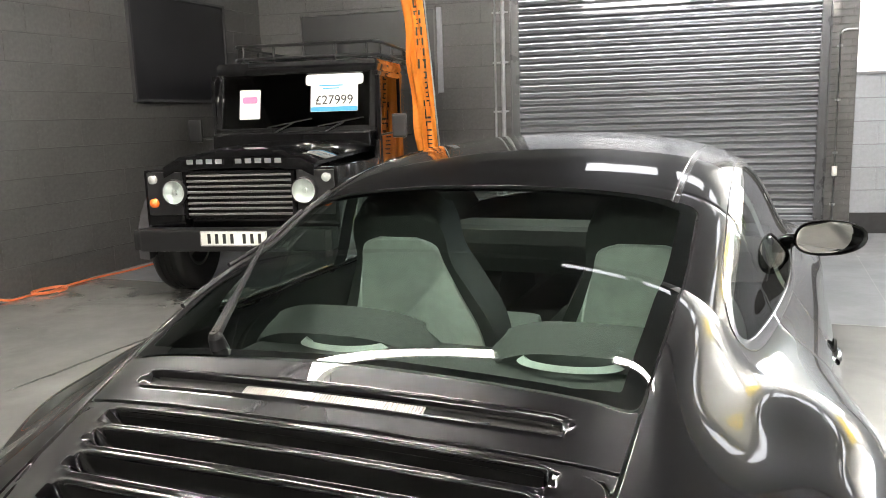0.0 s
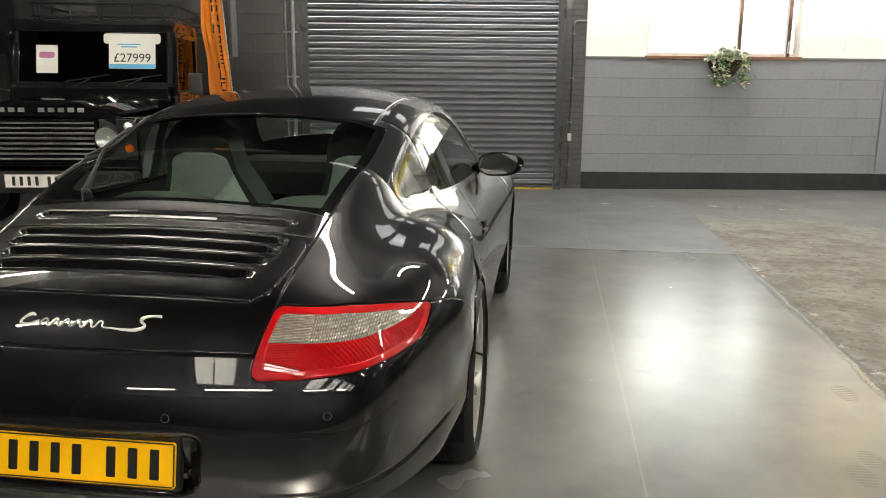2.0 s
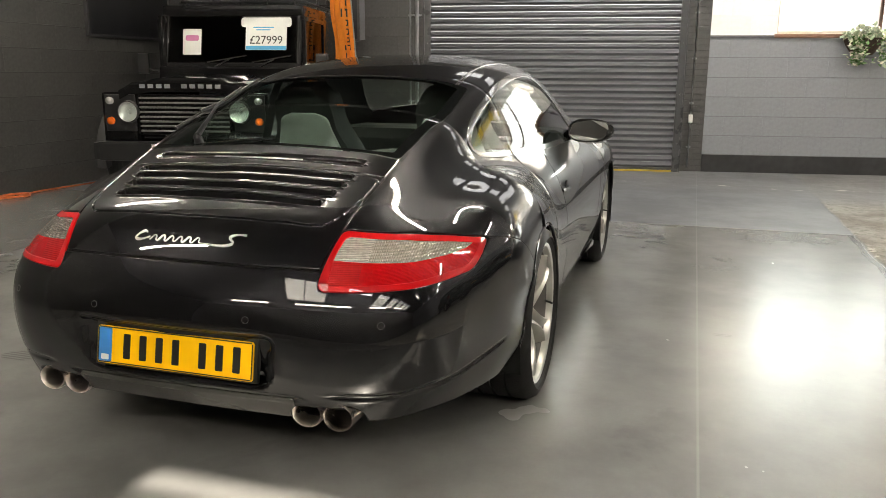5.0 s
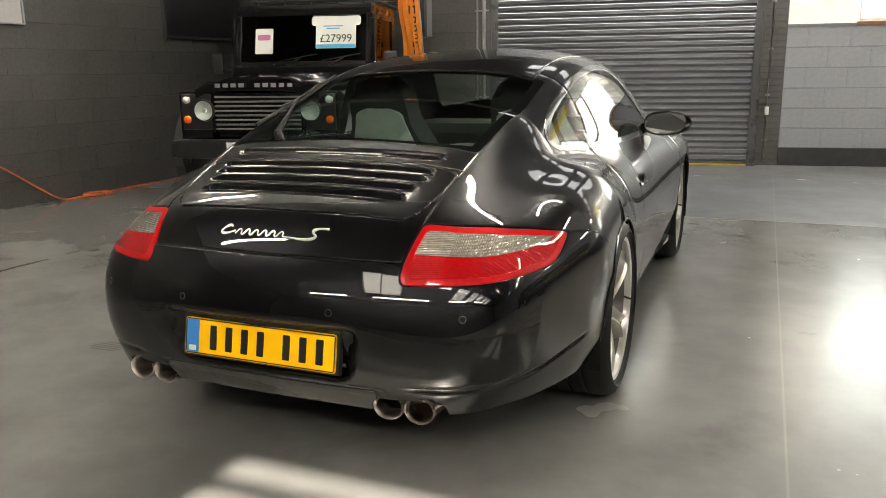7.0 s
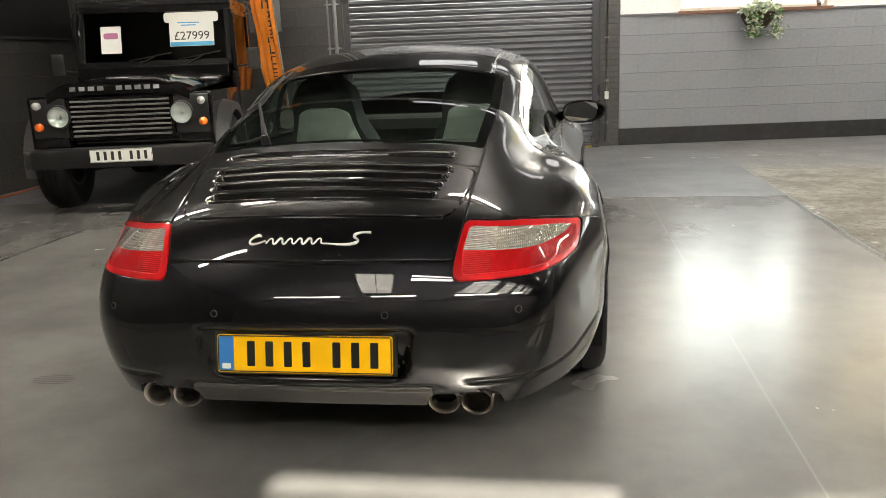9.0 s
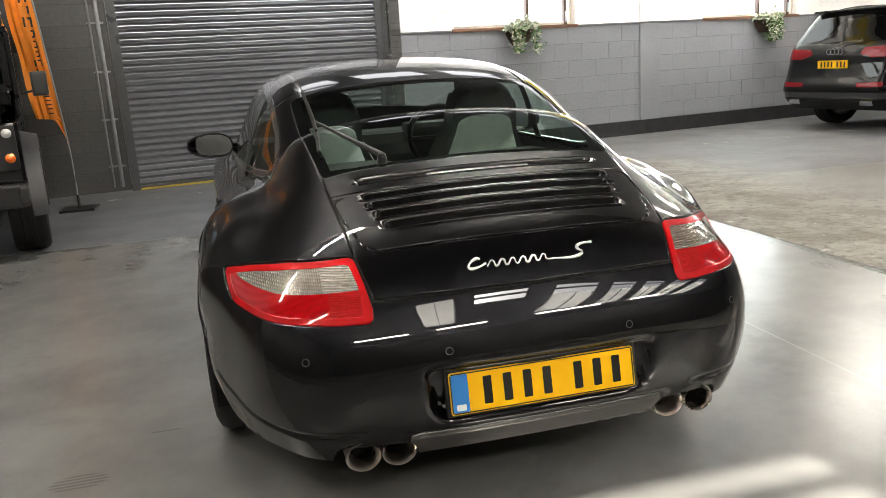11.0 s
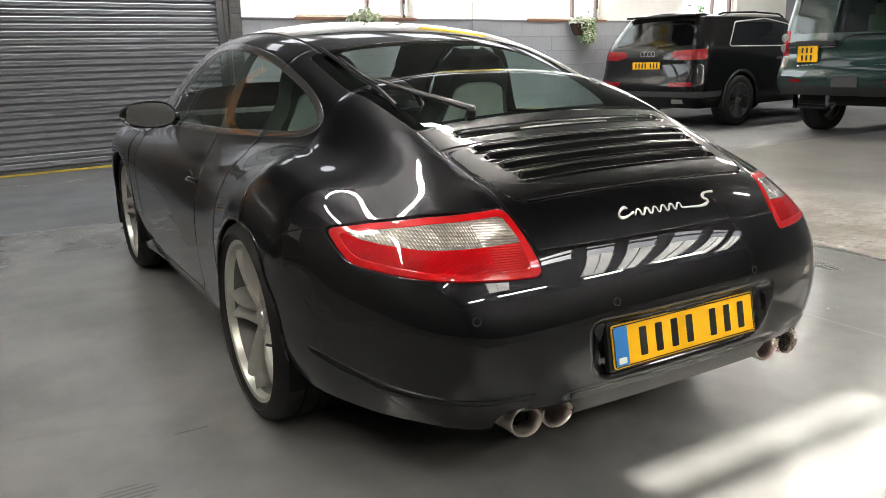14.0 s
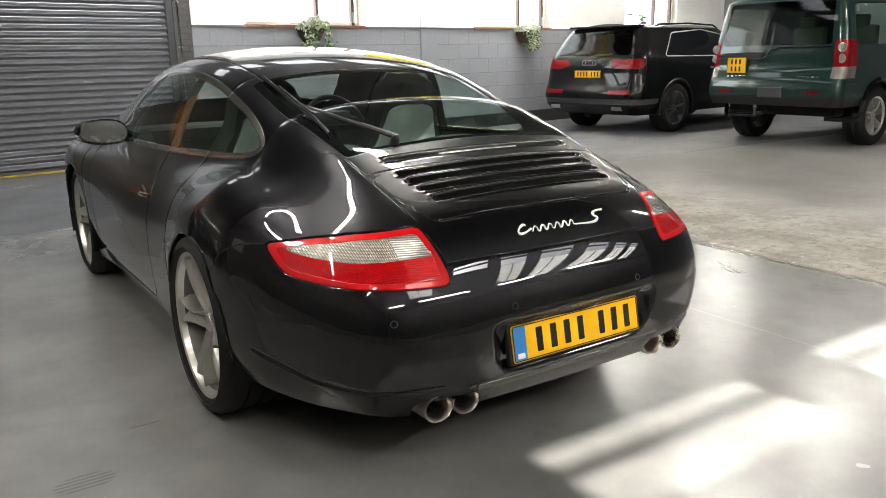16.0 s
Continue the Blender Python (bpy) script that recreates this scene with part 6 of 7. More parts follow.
def off_road_car():
    """Front towards -y, at y = 0 the lamps; upright and boxy."""
    ob = thing("off_road_car", pose(-3.03, 3.40, 0, 0, 0, 12), "black boxy off-road car with round lamps and a roof rack", "car")
    # wings with the lamp panels
    for s in (1, -1):
        bm = bm_new()
        box(bm, (s * 0.62, 0.62, 0.80), (0.32, 1.24, 0.46), 0.03)
        part("front_wing", bm, BLACK_GLOSS, ob)
        bm = bm_new()
        box(bm, (s * 0.605, 0.0, 0.845), (0.29, 0.02, 0.33), 0.012)
        part("lamp_panel", bm, BLACK_PLASTIC, ob)
        m = Matrix.Translation((s * 0.52, -0.036, 0.857)) @ Matrix.Rotation(-math.pi / 2, 4, "Z")
        bm = bm_new()
        lathe(bm, [(0.0005, -0.004), (0.018, -0.006), (0.022, -0.021), (0.050, -0.018), (0.075, -0.007), (0.088, 0.003)], 32, m, closed=False)
        hl = part("headlamp", bm, LAMP_GLASS, ob, "round clear headlamp", smooth=True)
        bm = bm_new()
        lathe(bm, [(0.0005, 0.024), (0.03, 0.022), (0.06, 0.015), (0.084, 0.004)], 32, m, closed=False)
        part("lamp_cover", bm, GLASS_CLEAR, hl, smooth=True)
        bm = bm_new()
        lathe(bm, [(0.086, -0.030), (0.103, -0.030), (0.099, 0.006), (0.090, 0.010)], 32, m)
        part("lamp_ring", bm, BLACK_PLASTIC, hl, smooth=True)
        for z, mat, lab in ((0.955, LAMP_GLASS, "side_lamp"), (0.775, AMBER, "indicator")):
            bm = bm_new()
            m2 = Matrix.Translation((s * 0.695, -0.012, z)) @ Matrix.Rotation(-math.pi / 2, 4, "Z")
            lathe(bm, [(0.0005, 0.034), (0.018, 0.031), (0.034, 0.018), (0.037, 0.0)], 20, m2, closed=False)
            part(lab, bm, mat, ob, smooth=True)
        # wheel arch flare
        bm = bm_new()
        pts = [(s * 0.82, 0.50 + 0.47 * math.cos(radians(a)), 0.42 + 0.47 * math.sin(radians(a))) for a in np.linspace(-10, 190, 15)]
        rows = []
        for x, y, z in pts:
            dy, dz = y - 0.50, z - 0.42
            k = 1 / 0.47
            rows.append([bm.verts.new(p) for p in ((s * 0.78, y + dy * k * 0.05, z + dz * k * 0.05), (s * 0.885, y + dy * k * 0.02, z + dz * k * 0.02), (s * 0.885, y - dy * k * 0.05, z - dz * k * 0.05), (s * 0.78, y - dy * k * 0.05, z - dz * k * 0.05))])
        for A, B in zip(rows, rows[1:]):
            for i in range(4):
                bm.faces.new((A[i], A[(i + 1) % 4], B[(i + 1) % 4], B[i]))
        bm.faces.new(rows[0])
        bm.faces.new(rows[-1][::-1])
        part("arch_flare", bm, ARCH_PLASTIC, ob, smooth=True, angle=35)
        tyre_wheel(ob, s * 0.73, 0.50, 0.40, 0.25, 0.21, s, STEEL_DARK, 8)
        tyre_wheel(ob, s * 0.73, 2.86, 0.40, 0.25, 0.21, s, STEEL_DARK, 8)
        # body side, door and door glass
        bm = bm_new()
        box(bm, (s * 0.76, 2.35, 0.83), (0.05, 2.25, 0.72), 0.02)
        part("body_side", bm, BLACK_GLOSS, ob)
        bm = bm_new()
        box(bm, (s * 0.775, 1.72, 0.86), (0.04, 0.86, 0.76), 0.02)
        box(bm, (s * 0.772, 1.31, 1.48), (0.04, 0.05, 0.54), 0.008)
        box(bm, (s * 0.765, 2.13, 1.48), (0.04, 0.05, 0.54), 0.008)
        box(bm, (s * 0.76, 1.72, 1.765), (0.04, 0.86, 0.05), 0.008)
        d = part("door", bm, BLACK_GLOSS, ob)
        bm = bm_new()
        box(bm, (s * 0.766, 1.72, 1.49), (0.006, 0.80, 0.52))
        part("door_glass", bm, GLASS_DARK, d)
        bm = bm_new()
        box(bm, (s * 0.75, 2.82, 1.50), (0.03, 1.30, 0.62), 0.02)
        part("rear_side_panel", bm, BLACK_GLOSS, ob)
        # mirror on its arm
        bm = bm_new()
        pipe(bm, [(s * 0.77, 1.30, 1.22), (s * 0.90, 1.27, 1.24), (s * 0.955, 1.26, 1.28)], 0.010, 8)
        part("mirror_arm", bm, BLACK_PLASTIC, ob)
        bm = bm_new()
        box(bm, (s * 0.965, 1.27, 1.30), (0.13, 0.05, 0.21), 0.022)
        part("door_mirror", bm, BLACK_PLASTIC, ob)
    # grille with bars
    bm = bm_new()
    box(bm, (0, 0.03, 0.83), (0.90, 0.02, 0.36), 0.004)
    grille = part("grille", bm, SLOT_BLACK, ob, "silver-grey barred grille")
    for k in range(8):
        bm = bm_new()
        box(bm, (0, 0.0, 0.685 + k * 0.042), (0.84, 0.03, 0.016), 0.005, m=None)
        part("grille_bar", bm, GRILLE_GREY, grille)
    bm = bm_new()
    for c, sz in (((-0.435, 0, 0.835), (0.03, 0.035, 0.36)), ((0.435, 0, 0.835), (0.03, 0.035, 0.36)), ((0, 0, 1.005), (0.90, 0.035, 0.02))):
        box(bm, c, sz, 0.005)
    part("grille_surround", bm, BLACK_GLOSS, grille)
    # bonnet
    bm = bm_new()
    rows = []
    for y, z, w in ((-0.02, 1.045, 0.60), (-0.015, 1.095, 0.605), (0.06, 1.118, 0.61), (0.5, 1.14, 0.64), (1.0, 1.16, 0.67), (1.22, 1.165, 0.69)):
        row = []
        for q in np.linspace(-1, 1, 13):
            bulge = 0.035 * ease(np.array((0.62 - abs(q)) / 0.15)) if y > 0.02 else 0.018 * ease(np.array((0.62 - abs(q)) / 0.15))
            row.append(bm.verts.new((q * w, y, z + float(bulge) - 0.05 * max(0, abs(q) - 0.85) / 0.15)))
        rows.append(row)
    for A, B in zip(rows, rows[1:]):
        for i in range(12):
            bm.faces.new((A[i], A[i + 1], B[i + 1], B[i]))
    r_ = bmesh.ops.extrude_face_region(bm, geom=bm.faces[:])
    bmesh.ops.translate(bm, vec=(0, 0, -0.03), verts=[v for v in r_["geom"] if isinstance(v, bmesh.types.BMVert)])
    bonnet = part("bonnet", bm, BLACK_GLOSS, ob, smooth=True, angle=35)
    for k, (x, w) in enumerate([(-0.37 + 0.078 * i, 0.05) for i in range(4)] + [(0.02 + 0.078 * i, 0.05) for i in range(5)]):
        bm = bm_new()
        box(bm, (x, -0.030, 1.085), (w, 0.006, 0.035), 0.002)
        part("nameplate_bar", bm, STEEL_GREY, bonnet)
    # cowl, windscreen, roof
    bm = bm_new()
    box(bm, (0, 1.20, 1.20), (1.46, 0.16, 0.14), 0.02)
    part("cowl", bm, BLACK_GLOSS, ob)
    tilt = radians(12)
    ws = Matrix.Translation((0, 1.27, 1.28)) @ Matrix.Rotation(-tilt, 4, "X")
    bm = bm_new()
    for c, sz in (((-0.72, 0, 0.27), (0.06, 0.05, 0.58)), ((0.72, 0, 0.27), (0.06, 0.05, 0.58)), ((0, 0, 0.0), (1.5, 0.05, 0.06)), ((0, 0, 0.54), (1.5, 0.05, 0.06))):
        box(bm, c, sz, 0.012, m=ws)
    part("windscreen_frame", bm, BLACK_GLOSS, ob)
    bm = bm_new()
    box(bm, (0, 0.005, 0.27), (1.38, 0.006, 0.50), m=ws)
    part("windscreen", bm, GLASS_DARK, ob)
    bm = bm_new()
    box(bm, (0, 2.42, 1.845), (1.52, 2.16, 0.11), 0.045)
    part("roof", bm, BLACK_GLOSS, ob)
    bm = bm_new()
    box(bm, (0, 3.48, 1.20), (1.50, 0.05, 1.25), 0.02)
    box(bm, (0, 2.3, 0.62), (1.40, 2.4, 0.25), 0.02)
    box(bm, (0, 0.62, 0.62), (0.90, 1.1, 0.25), 0.02)
    part("rear_body", bm, BLACK_GLOSS, ob)
    for x in (-0.36, 0.36):
        bm = bm_new()
        box(bm, (x, 1.86, 1.22), (0.48, 0.14, 0.62), 0.05)
        part("seat_back", bm, LEATHER_DARK, ob)
    # cards behind the windscreen
    for x, z, w, h, nm in ((-0.44, 0.25, 0.20, 0.27, "leaflet"), (0.36, 0.30, 0.44, 0.27, "price_card")):
        c = new(nm)
        c.parent = ob
        c.matrix_basis = ws @ Matrix.Translation((x, -0.003, z))
        bm = bm_new()
        prism(bm, rounded(w, h, 0.008), 0.002)
        part("sheet", bm, CARD, c)
        if nm == "leaflet":
            bm = bm_new()
            prism(bm, [(a, b + 0.04) for a, b in rounded(w * 0.72, h * 0.22, 0.02)], 0.002, Matrix.Translation((0, -0.0016, 0)))
            part("printed_patch", bm, CARD_PINK, c)
        else:
            bm = bm_new()
            prism(bm, [(a, b + h / 2 + 0.02) for a, b in rounded(0.54, 0.10, 0.03)], 0.002, Matrix.Translation((0, 0.0012, 0)))
            part("header", bm, CARD, c)
            bm = bm_new()
            prism(bm, [(a, b - h / 2 + 0.022) for a, b in rounded(w * 0.98, 0.04, 0.004)], 0.002, Matrix.Translation((0, -0.0016, 0)))
            part("blue_strip", bm, CARD_BLUE, c)
            for zz, ww in ((0.10, 0.22), (0.075, 0.15)):
                bm = bm_new()
                prism(bm, [(a - 0.03, b + zz) for a, b in rounded(ww, 0.011, 0.003)], 0.002, Matrix.Translation((0, -0.0016, 0)))
                part("printed_line", bm, CARD_BLUE, c)
            text_on("price_figures", "£27999", 0.118, Matrix.Translation((0, -0.002, -0.035)), INK, c)
    for x in (-0.18, 0.30):
        bm = bm_new()
        pipe(bm, [ws @ Vector((x, -0.04, -0.02)), ws @ Vector((x + 0.16, -0.035, 0.06))], 0.008, 6)
        pipe(bm, [ws @ Vector((x - 0.08, -0.03, 0.03)), ws @ Vector((x + 0.34, -0.03, 0.10))], 0.006, 6)
        part("wiper", bm, BLACK_PLASTIC, ob)
    # bumper and plate
    bm = bm_new()
    box(bm, (0, -0.16, 0.515), (1.46, 0.13, 0.17), 0.02)
    for s in (1, -1):
        box(bm, (s * 0.72, -0.13, 0.515), (0.12, 0.18, 0.16), 0.03)
    part("front_bumper", bm, BLACK_PLASTIC, ob)
    number_plate("number_plate", pose(0.03, -0.232, 0.53), 0.52, 0.111, WHITE_PLATE, ob, 7, band=False)["label"] = "white front number plate"
    for y in (0.50, 2.86):
        bm = bm_new()
        rod(bm, (-0.70, y, 0.40), (0.70, y, 0.40), 0.06, 12)
        part("axle", bm, SLOT_BLACK, ob)
    # roof rack
    rack = new("roof_rack")
    rack.parent = ob
    rack["label"] = "black tubular roof rack"
    for z in (1.95, 2.07):
        bm = bm_new()
        loop = [(-0.66, 1.62, z), (0.66, 1.62, z), (0.70, 1.68, z), (0.70, 3.40, z), (0.66, 3.46, z), (-0.66, 3.46, z), (-0.70, 3.40, z), (-0.70, 1.68, z)]
        pipe(bm, loop, 0.016, 8, closed=True)
        part("rack_rail", bm, BLACK_PLASTIC, rack, smooth=True)
    for x, y in [(x, 1.62) for x in (-0.6, -0.3, 0, 0.3, 0.6)] + [(sx * 0.70, y) for sx in (-1, 1) for y in (1.75, 2.2, 2.65, 3.1)]:
        bm = bm_new()
        rod(bm, (x, y, 1.89), (x, y, 2.07), 0.012, 8)
        part("rack_post", bm, BLACK_PLASTIC, rack)
    for y in np.linspace(1.75, 3.35, 9):
        bm = bm_new()
        box(bm, (0, y, 1.95), (1.38, 0.06, 0.018), 0.004)
        part("rack_slat", bm, BLACK_PLASTIC, rack)
    return ob


off_road_car()


# ---------------------------------------------------------------- the two parked cars: skins sliced level by level
def suv_skin(zs, back, half, corner, front, crown, bow=0.05):
    """Levels zs; for each the place of the tail, half width, corner radius and nose. The roof closes it."""
    zz = np.linspace(zs[0], zs[-1], 90)
    rows = []
    for z in zz:
        yb, w, rc, yf = (float(curve(zs, c, z)) for c in (back, half, corner, front))
        pts = []
        for x in np.linspace(0, w - rc, 40):
            pts.append((x, yb + bow * (x / w) ** 2))
        y0 = yb + bow * ((w - rc) / w) ** 2
        for a in np.linspace(0, math.pi / 2, 14)[1:]:
            pts.append((w - rc + rc * math.sin(a), y0 + rc * (1 - math.cos(a))))
        for y in np.linspace(y0 + rc, yf, 90)[1:]:
            pts.append((w - 0.10 * max(0, (y - yf + 1.0)) ** 2, y))
        rows.append([(x, y, z) for x, y in pts])
    top = np.array(rows[-1])
    for t in np.linspace(0, 1, 14)[1:]:
        k = 1 - (1 - t) ** 2
        y_in = top[:, 1] + (1 - t) * 0 + t * 0.10 * np.exp(-((top[:, 1] - top[0, 1]) / 0.3) ** 2)
        rows.append(np.stack([top[:, 0] * (1 - t), y_in, np.full(len(top), zz[-1]) + crown * k], 1))
    return np.array([np.array(r) for r in rows])


def suv_normals(P):
    n = np.cross(np.gradient(P, axis=1), np.gradient(P, axis=0))
    n /= np.linalg.norm(n, axis=2, keepdims=True) + 1e-9
    c = P - np.array([0, P[..., 1].mean(), 0.9])
    return n if (n * c).sum(2).mean() > 0 else -n


PANE_DARK = GLASS_DARK
LAMP_RED = lens_material("red_suv_lamp", (0.20, 0.003, 0.006), 0.1, 40, 0.2, red=True)


LAMP_RED.node_tree.nodes["Principled BSDF"].inputs["Coat Weight"].default_value = 0.35
# chrome window trim, its bright reflections put into a pale colour
PALE_CHROME = material("pale_chrome_trim", (0.70, 0.70, 0.68), 0.3, 0.4)


SUV_BLACK = material("black_suv_paint", (0.003, 0.003, 0.0035), 0.4, spec=0.05, coat=0.55, coat_rough=0.03, grain=0.05, scale=300)


def black_suv():
    ob = thing("suv", pose(8.30, 6.72, 0, 0, 0, -84), "black suv with red lamps and dark wheels by the wall", "car", "parked suvs")
    zs = [0.30, 0.45, 0.62, 0.75, 0.90, 1.05, 1.15, 1.40, 1.60]
    P = suv_skin(zs, [-0.93, -1.05, -1.07, -1.02, -0.98, -0.96, -0.93, -0.78, -0.66], [0.90, 0.96, 0.985, 0.985, 0.985, 0.975, 0.955, 0.85, 0.74],
                 [0.20, 0.22, 0.24, 0.24, 0.24, 0.23, 0.22, 0.20, 0.18], [3.6, 3.7, 3.75, 3.75, 3.7, 3.4, 2.6, 1.9, 1.6], 0.08)
    sk = Skin(P, suv_normals(P))
    work = sk.polys
    tail = lambda V: V[:, 1] < -0.45
    rd = lambda pts: (lambda V: np.where(tail(V), closed_distance(pts, V[:, 0], V[:, 2]), 1.0))
    sd = lambda pts: (lambda V: np.where(~tail(V) & (V[:, 0] > 0.5), closed_distance(pts, V[:, 1], V[:, 2]), 1.0))
    hole = lambda y: (lambda V: np.where(V[:, 0] > 0.5, np.hypot(V[:, 1] - y, V[:, 2] - 0.375) - 0.42, 1.0))
    for y in (0.0, 2.99):
        _, work = sk.cut(work, hole(y))
    glass_r, work = sk.cut(work, rd(softened([(-0.3, 1.575), (0.60, 1.56), (0.73, 1.20), (-0.3, 1.18)], 0.05)))
    lamp, work = sk.cut(work, rd(softened([(0.40, 1.045), (0.45, 1.125), (0.93, 1.145), (0.95, 1.0), (0.60, 0.99)], 0.03)))
    refl, work = sk.cut(work, rd(softened([(0.45, 0.67), (0.84, 0.68), (0.84, 0.615), (0.47, 0.61)], 0.01)))
    strip, work = sk.cut(work, lambda V: np.where(tail(V), np.abs(V[:, 2] - 0.50) - 0.045, 1.0))
    side_glass, work = sk.cut(work, sd(softened([(-0.30, 1.18), (0.05, 1.52), (0.9, 1.575), (1.55, 1.5), (2.15, 1.16)], 0.06)))
    chrome, work = sk.cut(work, lambda V: sd(softened([(-0.30, 1.18), (0.05, 1.52), (0.9, 1.575), (1.55, 1.5), (2.15, 1.16)], 0.06))(V) - 0.012)
    tail_gap, work = sk.cut(work, lambda V: np.where(tail(V), np.abs(V[:, 2] - 0.70) - 0.004, 1.0))
    sk.panel("body", work, SUV_BLACK, ob, both=True, flange=0.02)
    sk.panel("rear_window", glass_r, PANE_DARK, ob, both=True, flange=0)
    sk.panel("bumper_strip", strip, ARCH_PLASTIC, ob, both=True, sink=0.008)
    sk.panel("tailgate_gap", tail_gap, SHUT_LINE, ob, both=True, sink=0.006, flange=0)
    for s in (1, -1):
        sk.panel("tail_lamp", lamp, LAMP_RED, ob, side=s)
        sk.panel("reflector", refl, LAMP_RED, ob, side=s)
        sk.panel("side_window", side_glass, PANE_DARK, ob, side=s, flange=0)
        sk.panel("window_trim", chrome, PALE_CHROME, ob, side=s, sink=-0.002)
        for y in (0.0, 2.99):
            tyre_wheel(ob, s * 0.845, y, 0.375, 0.27, 0.265, s, STEEL_DARK, 10, "wheel", "black multi-spoke wheel", 0.03, 0.035)
            bm = bm_new()
            rows = []
            for a in np.linspace(-12, 192, 17):
                c, z = math.cos(radians(a)), math.sin(radians(a))
                rows.append([bm.verts.new((s * x, y + r * c, 0.375 + r * z)) for x, r in ((0.50, 0.43), (0.985, 0.43), (0.995, 0.45), (0.985, 0.465))])
            for A, B in zip(rows, rows[1:]):
                for i in range(3):
                    bm.faces.new((A[i], A[i + 1], B[i + 1], B[i]))
            part("arch_liner", bm, BLACK_PLASTIC, ob, smooth=True)
        bm = bm_new()
        pipe(bm, [(s * 0.70, -0.25, 1.63), (s * 0.72, -0.15, 1.655), (s * 0.73, 0.6, 1.672), (s * 0.72, 1.3, 1.65), (s * 0.70, 1.45, 1.61)], 0.014, 8)
        part("roof_rail", bm, SUV_BLACK, ob, smooth=True)
        bm = bm_new()
        outline_slab(bm, rounded(0.20, 0.06, 0.02), 0.03, 0.006, Matrix.Translation((s * 0.62, -1.045, 0.40)))
        part("exhaust_trim", bm, CHROME, ob)
        bm = bm_new()
        box(bm, (s * 1.06, 1.95, 1.17), (0.20, 0.10, 0.14), 0.04)
        part("door_mirror", bm, SUV_BLACK, ob)
        bm = bm_new()
        box(bm, (s * 0.99, 0.98, 0.98), (0.03, 0.22, 0.03), 0.01)
        part("door_handle", bm, CHROME, ob)
    bm = bm_new()
    box(bm, (0, -0.58, 1.635), (1.30, 0.26, 0.03), 0.014)
    part("roof_spoiler", bm, SUV_BLACK, ob)
    bm = bm_new()
    pipe(bm, [(0.0, -0.99, 1.15), (0.16, -0.945, 1.20), (0.42, -0.935, 1.215)], 0.014, 6)
    part("rear_wiper", bm, BLACK_PLASTIC, ob)
    for x in (-0.10, -0.035, 0.035, 0.10):
        bm = bm_new()
        lathe(bm, [(0.034, 0.0), (0.042, 0.0), (0.042, 0.008), (0.034, 0.008)], 20, Matrix.Translation((x, -0.962, 1.085)) @ Matrix.Rotation(-math.pi / 2, 4, "Z"))
        part("badge_ring", bm, CHROME, ob)
    number_plate("number_plate", pose(0, -1.003, 0.915), 0.52, 0.111, YELLOW_PLATE, ob, 7, band=False)["label"] = "yellow rear number plate"
    bm = bm_new()
    box(bm, (0, 1.4, 0.40), (1.5, 4.2, 0.25), 0.05)
    box(bm, (0, 1.0, 0.85), (1.6, 3.0, 0.5), 0.1)
    part("underbody", bm, SLOT_BLACK, ob)
    return ob


black_suv()
GREEN = material("dark_green_paint", (0.005, 0.024, 0.0195), 0.35, 0.2, spec=0.2, coat=1.0, coat_rough=0.03, grain=0.05, scale=400)


GLASS_GREEN = glass("dark_green_glass", (0.30, 0.40, 0.35), 0.7)


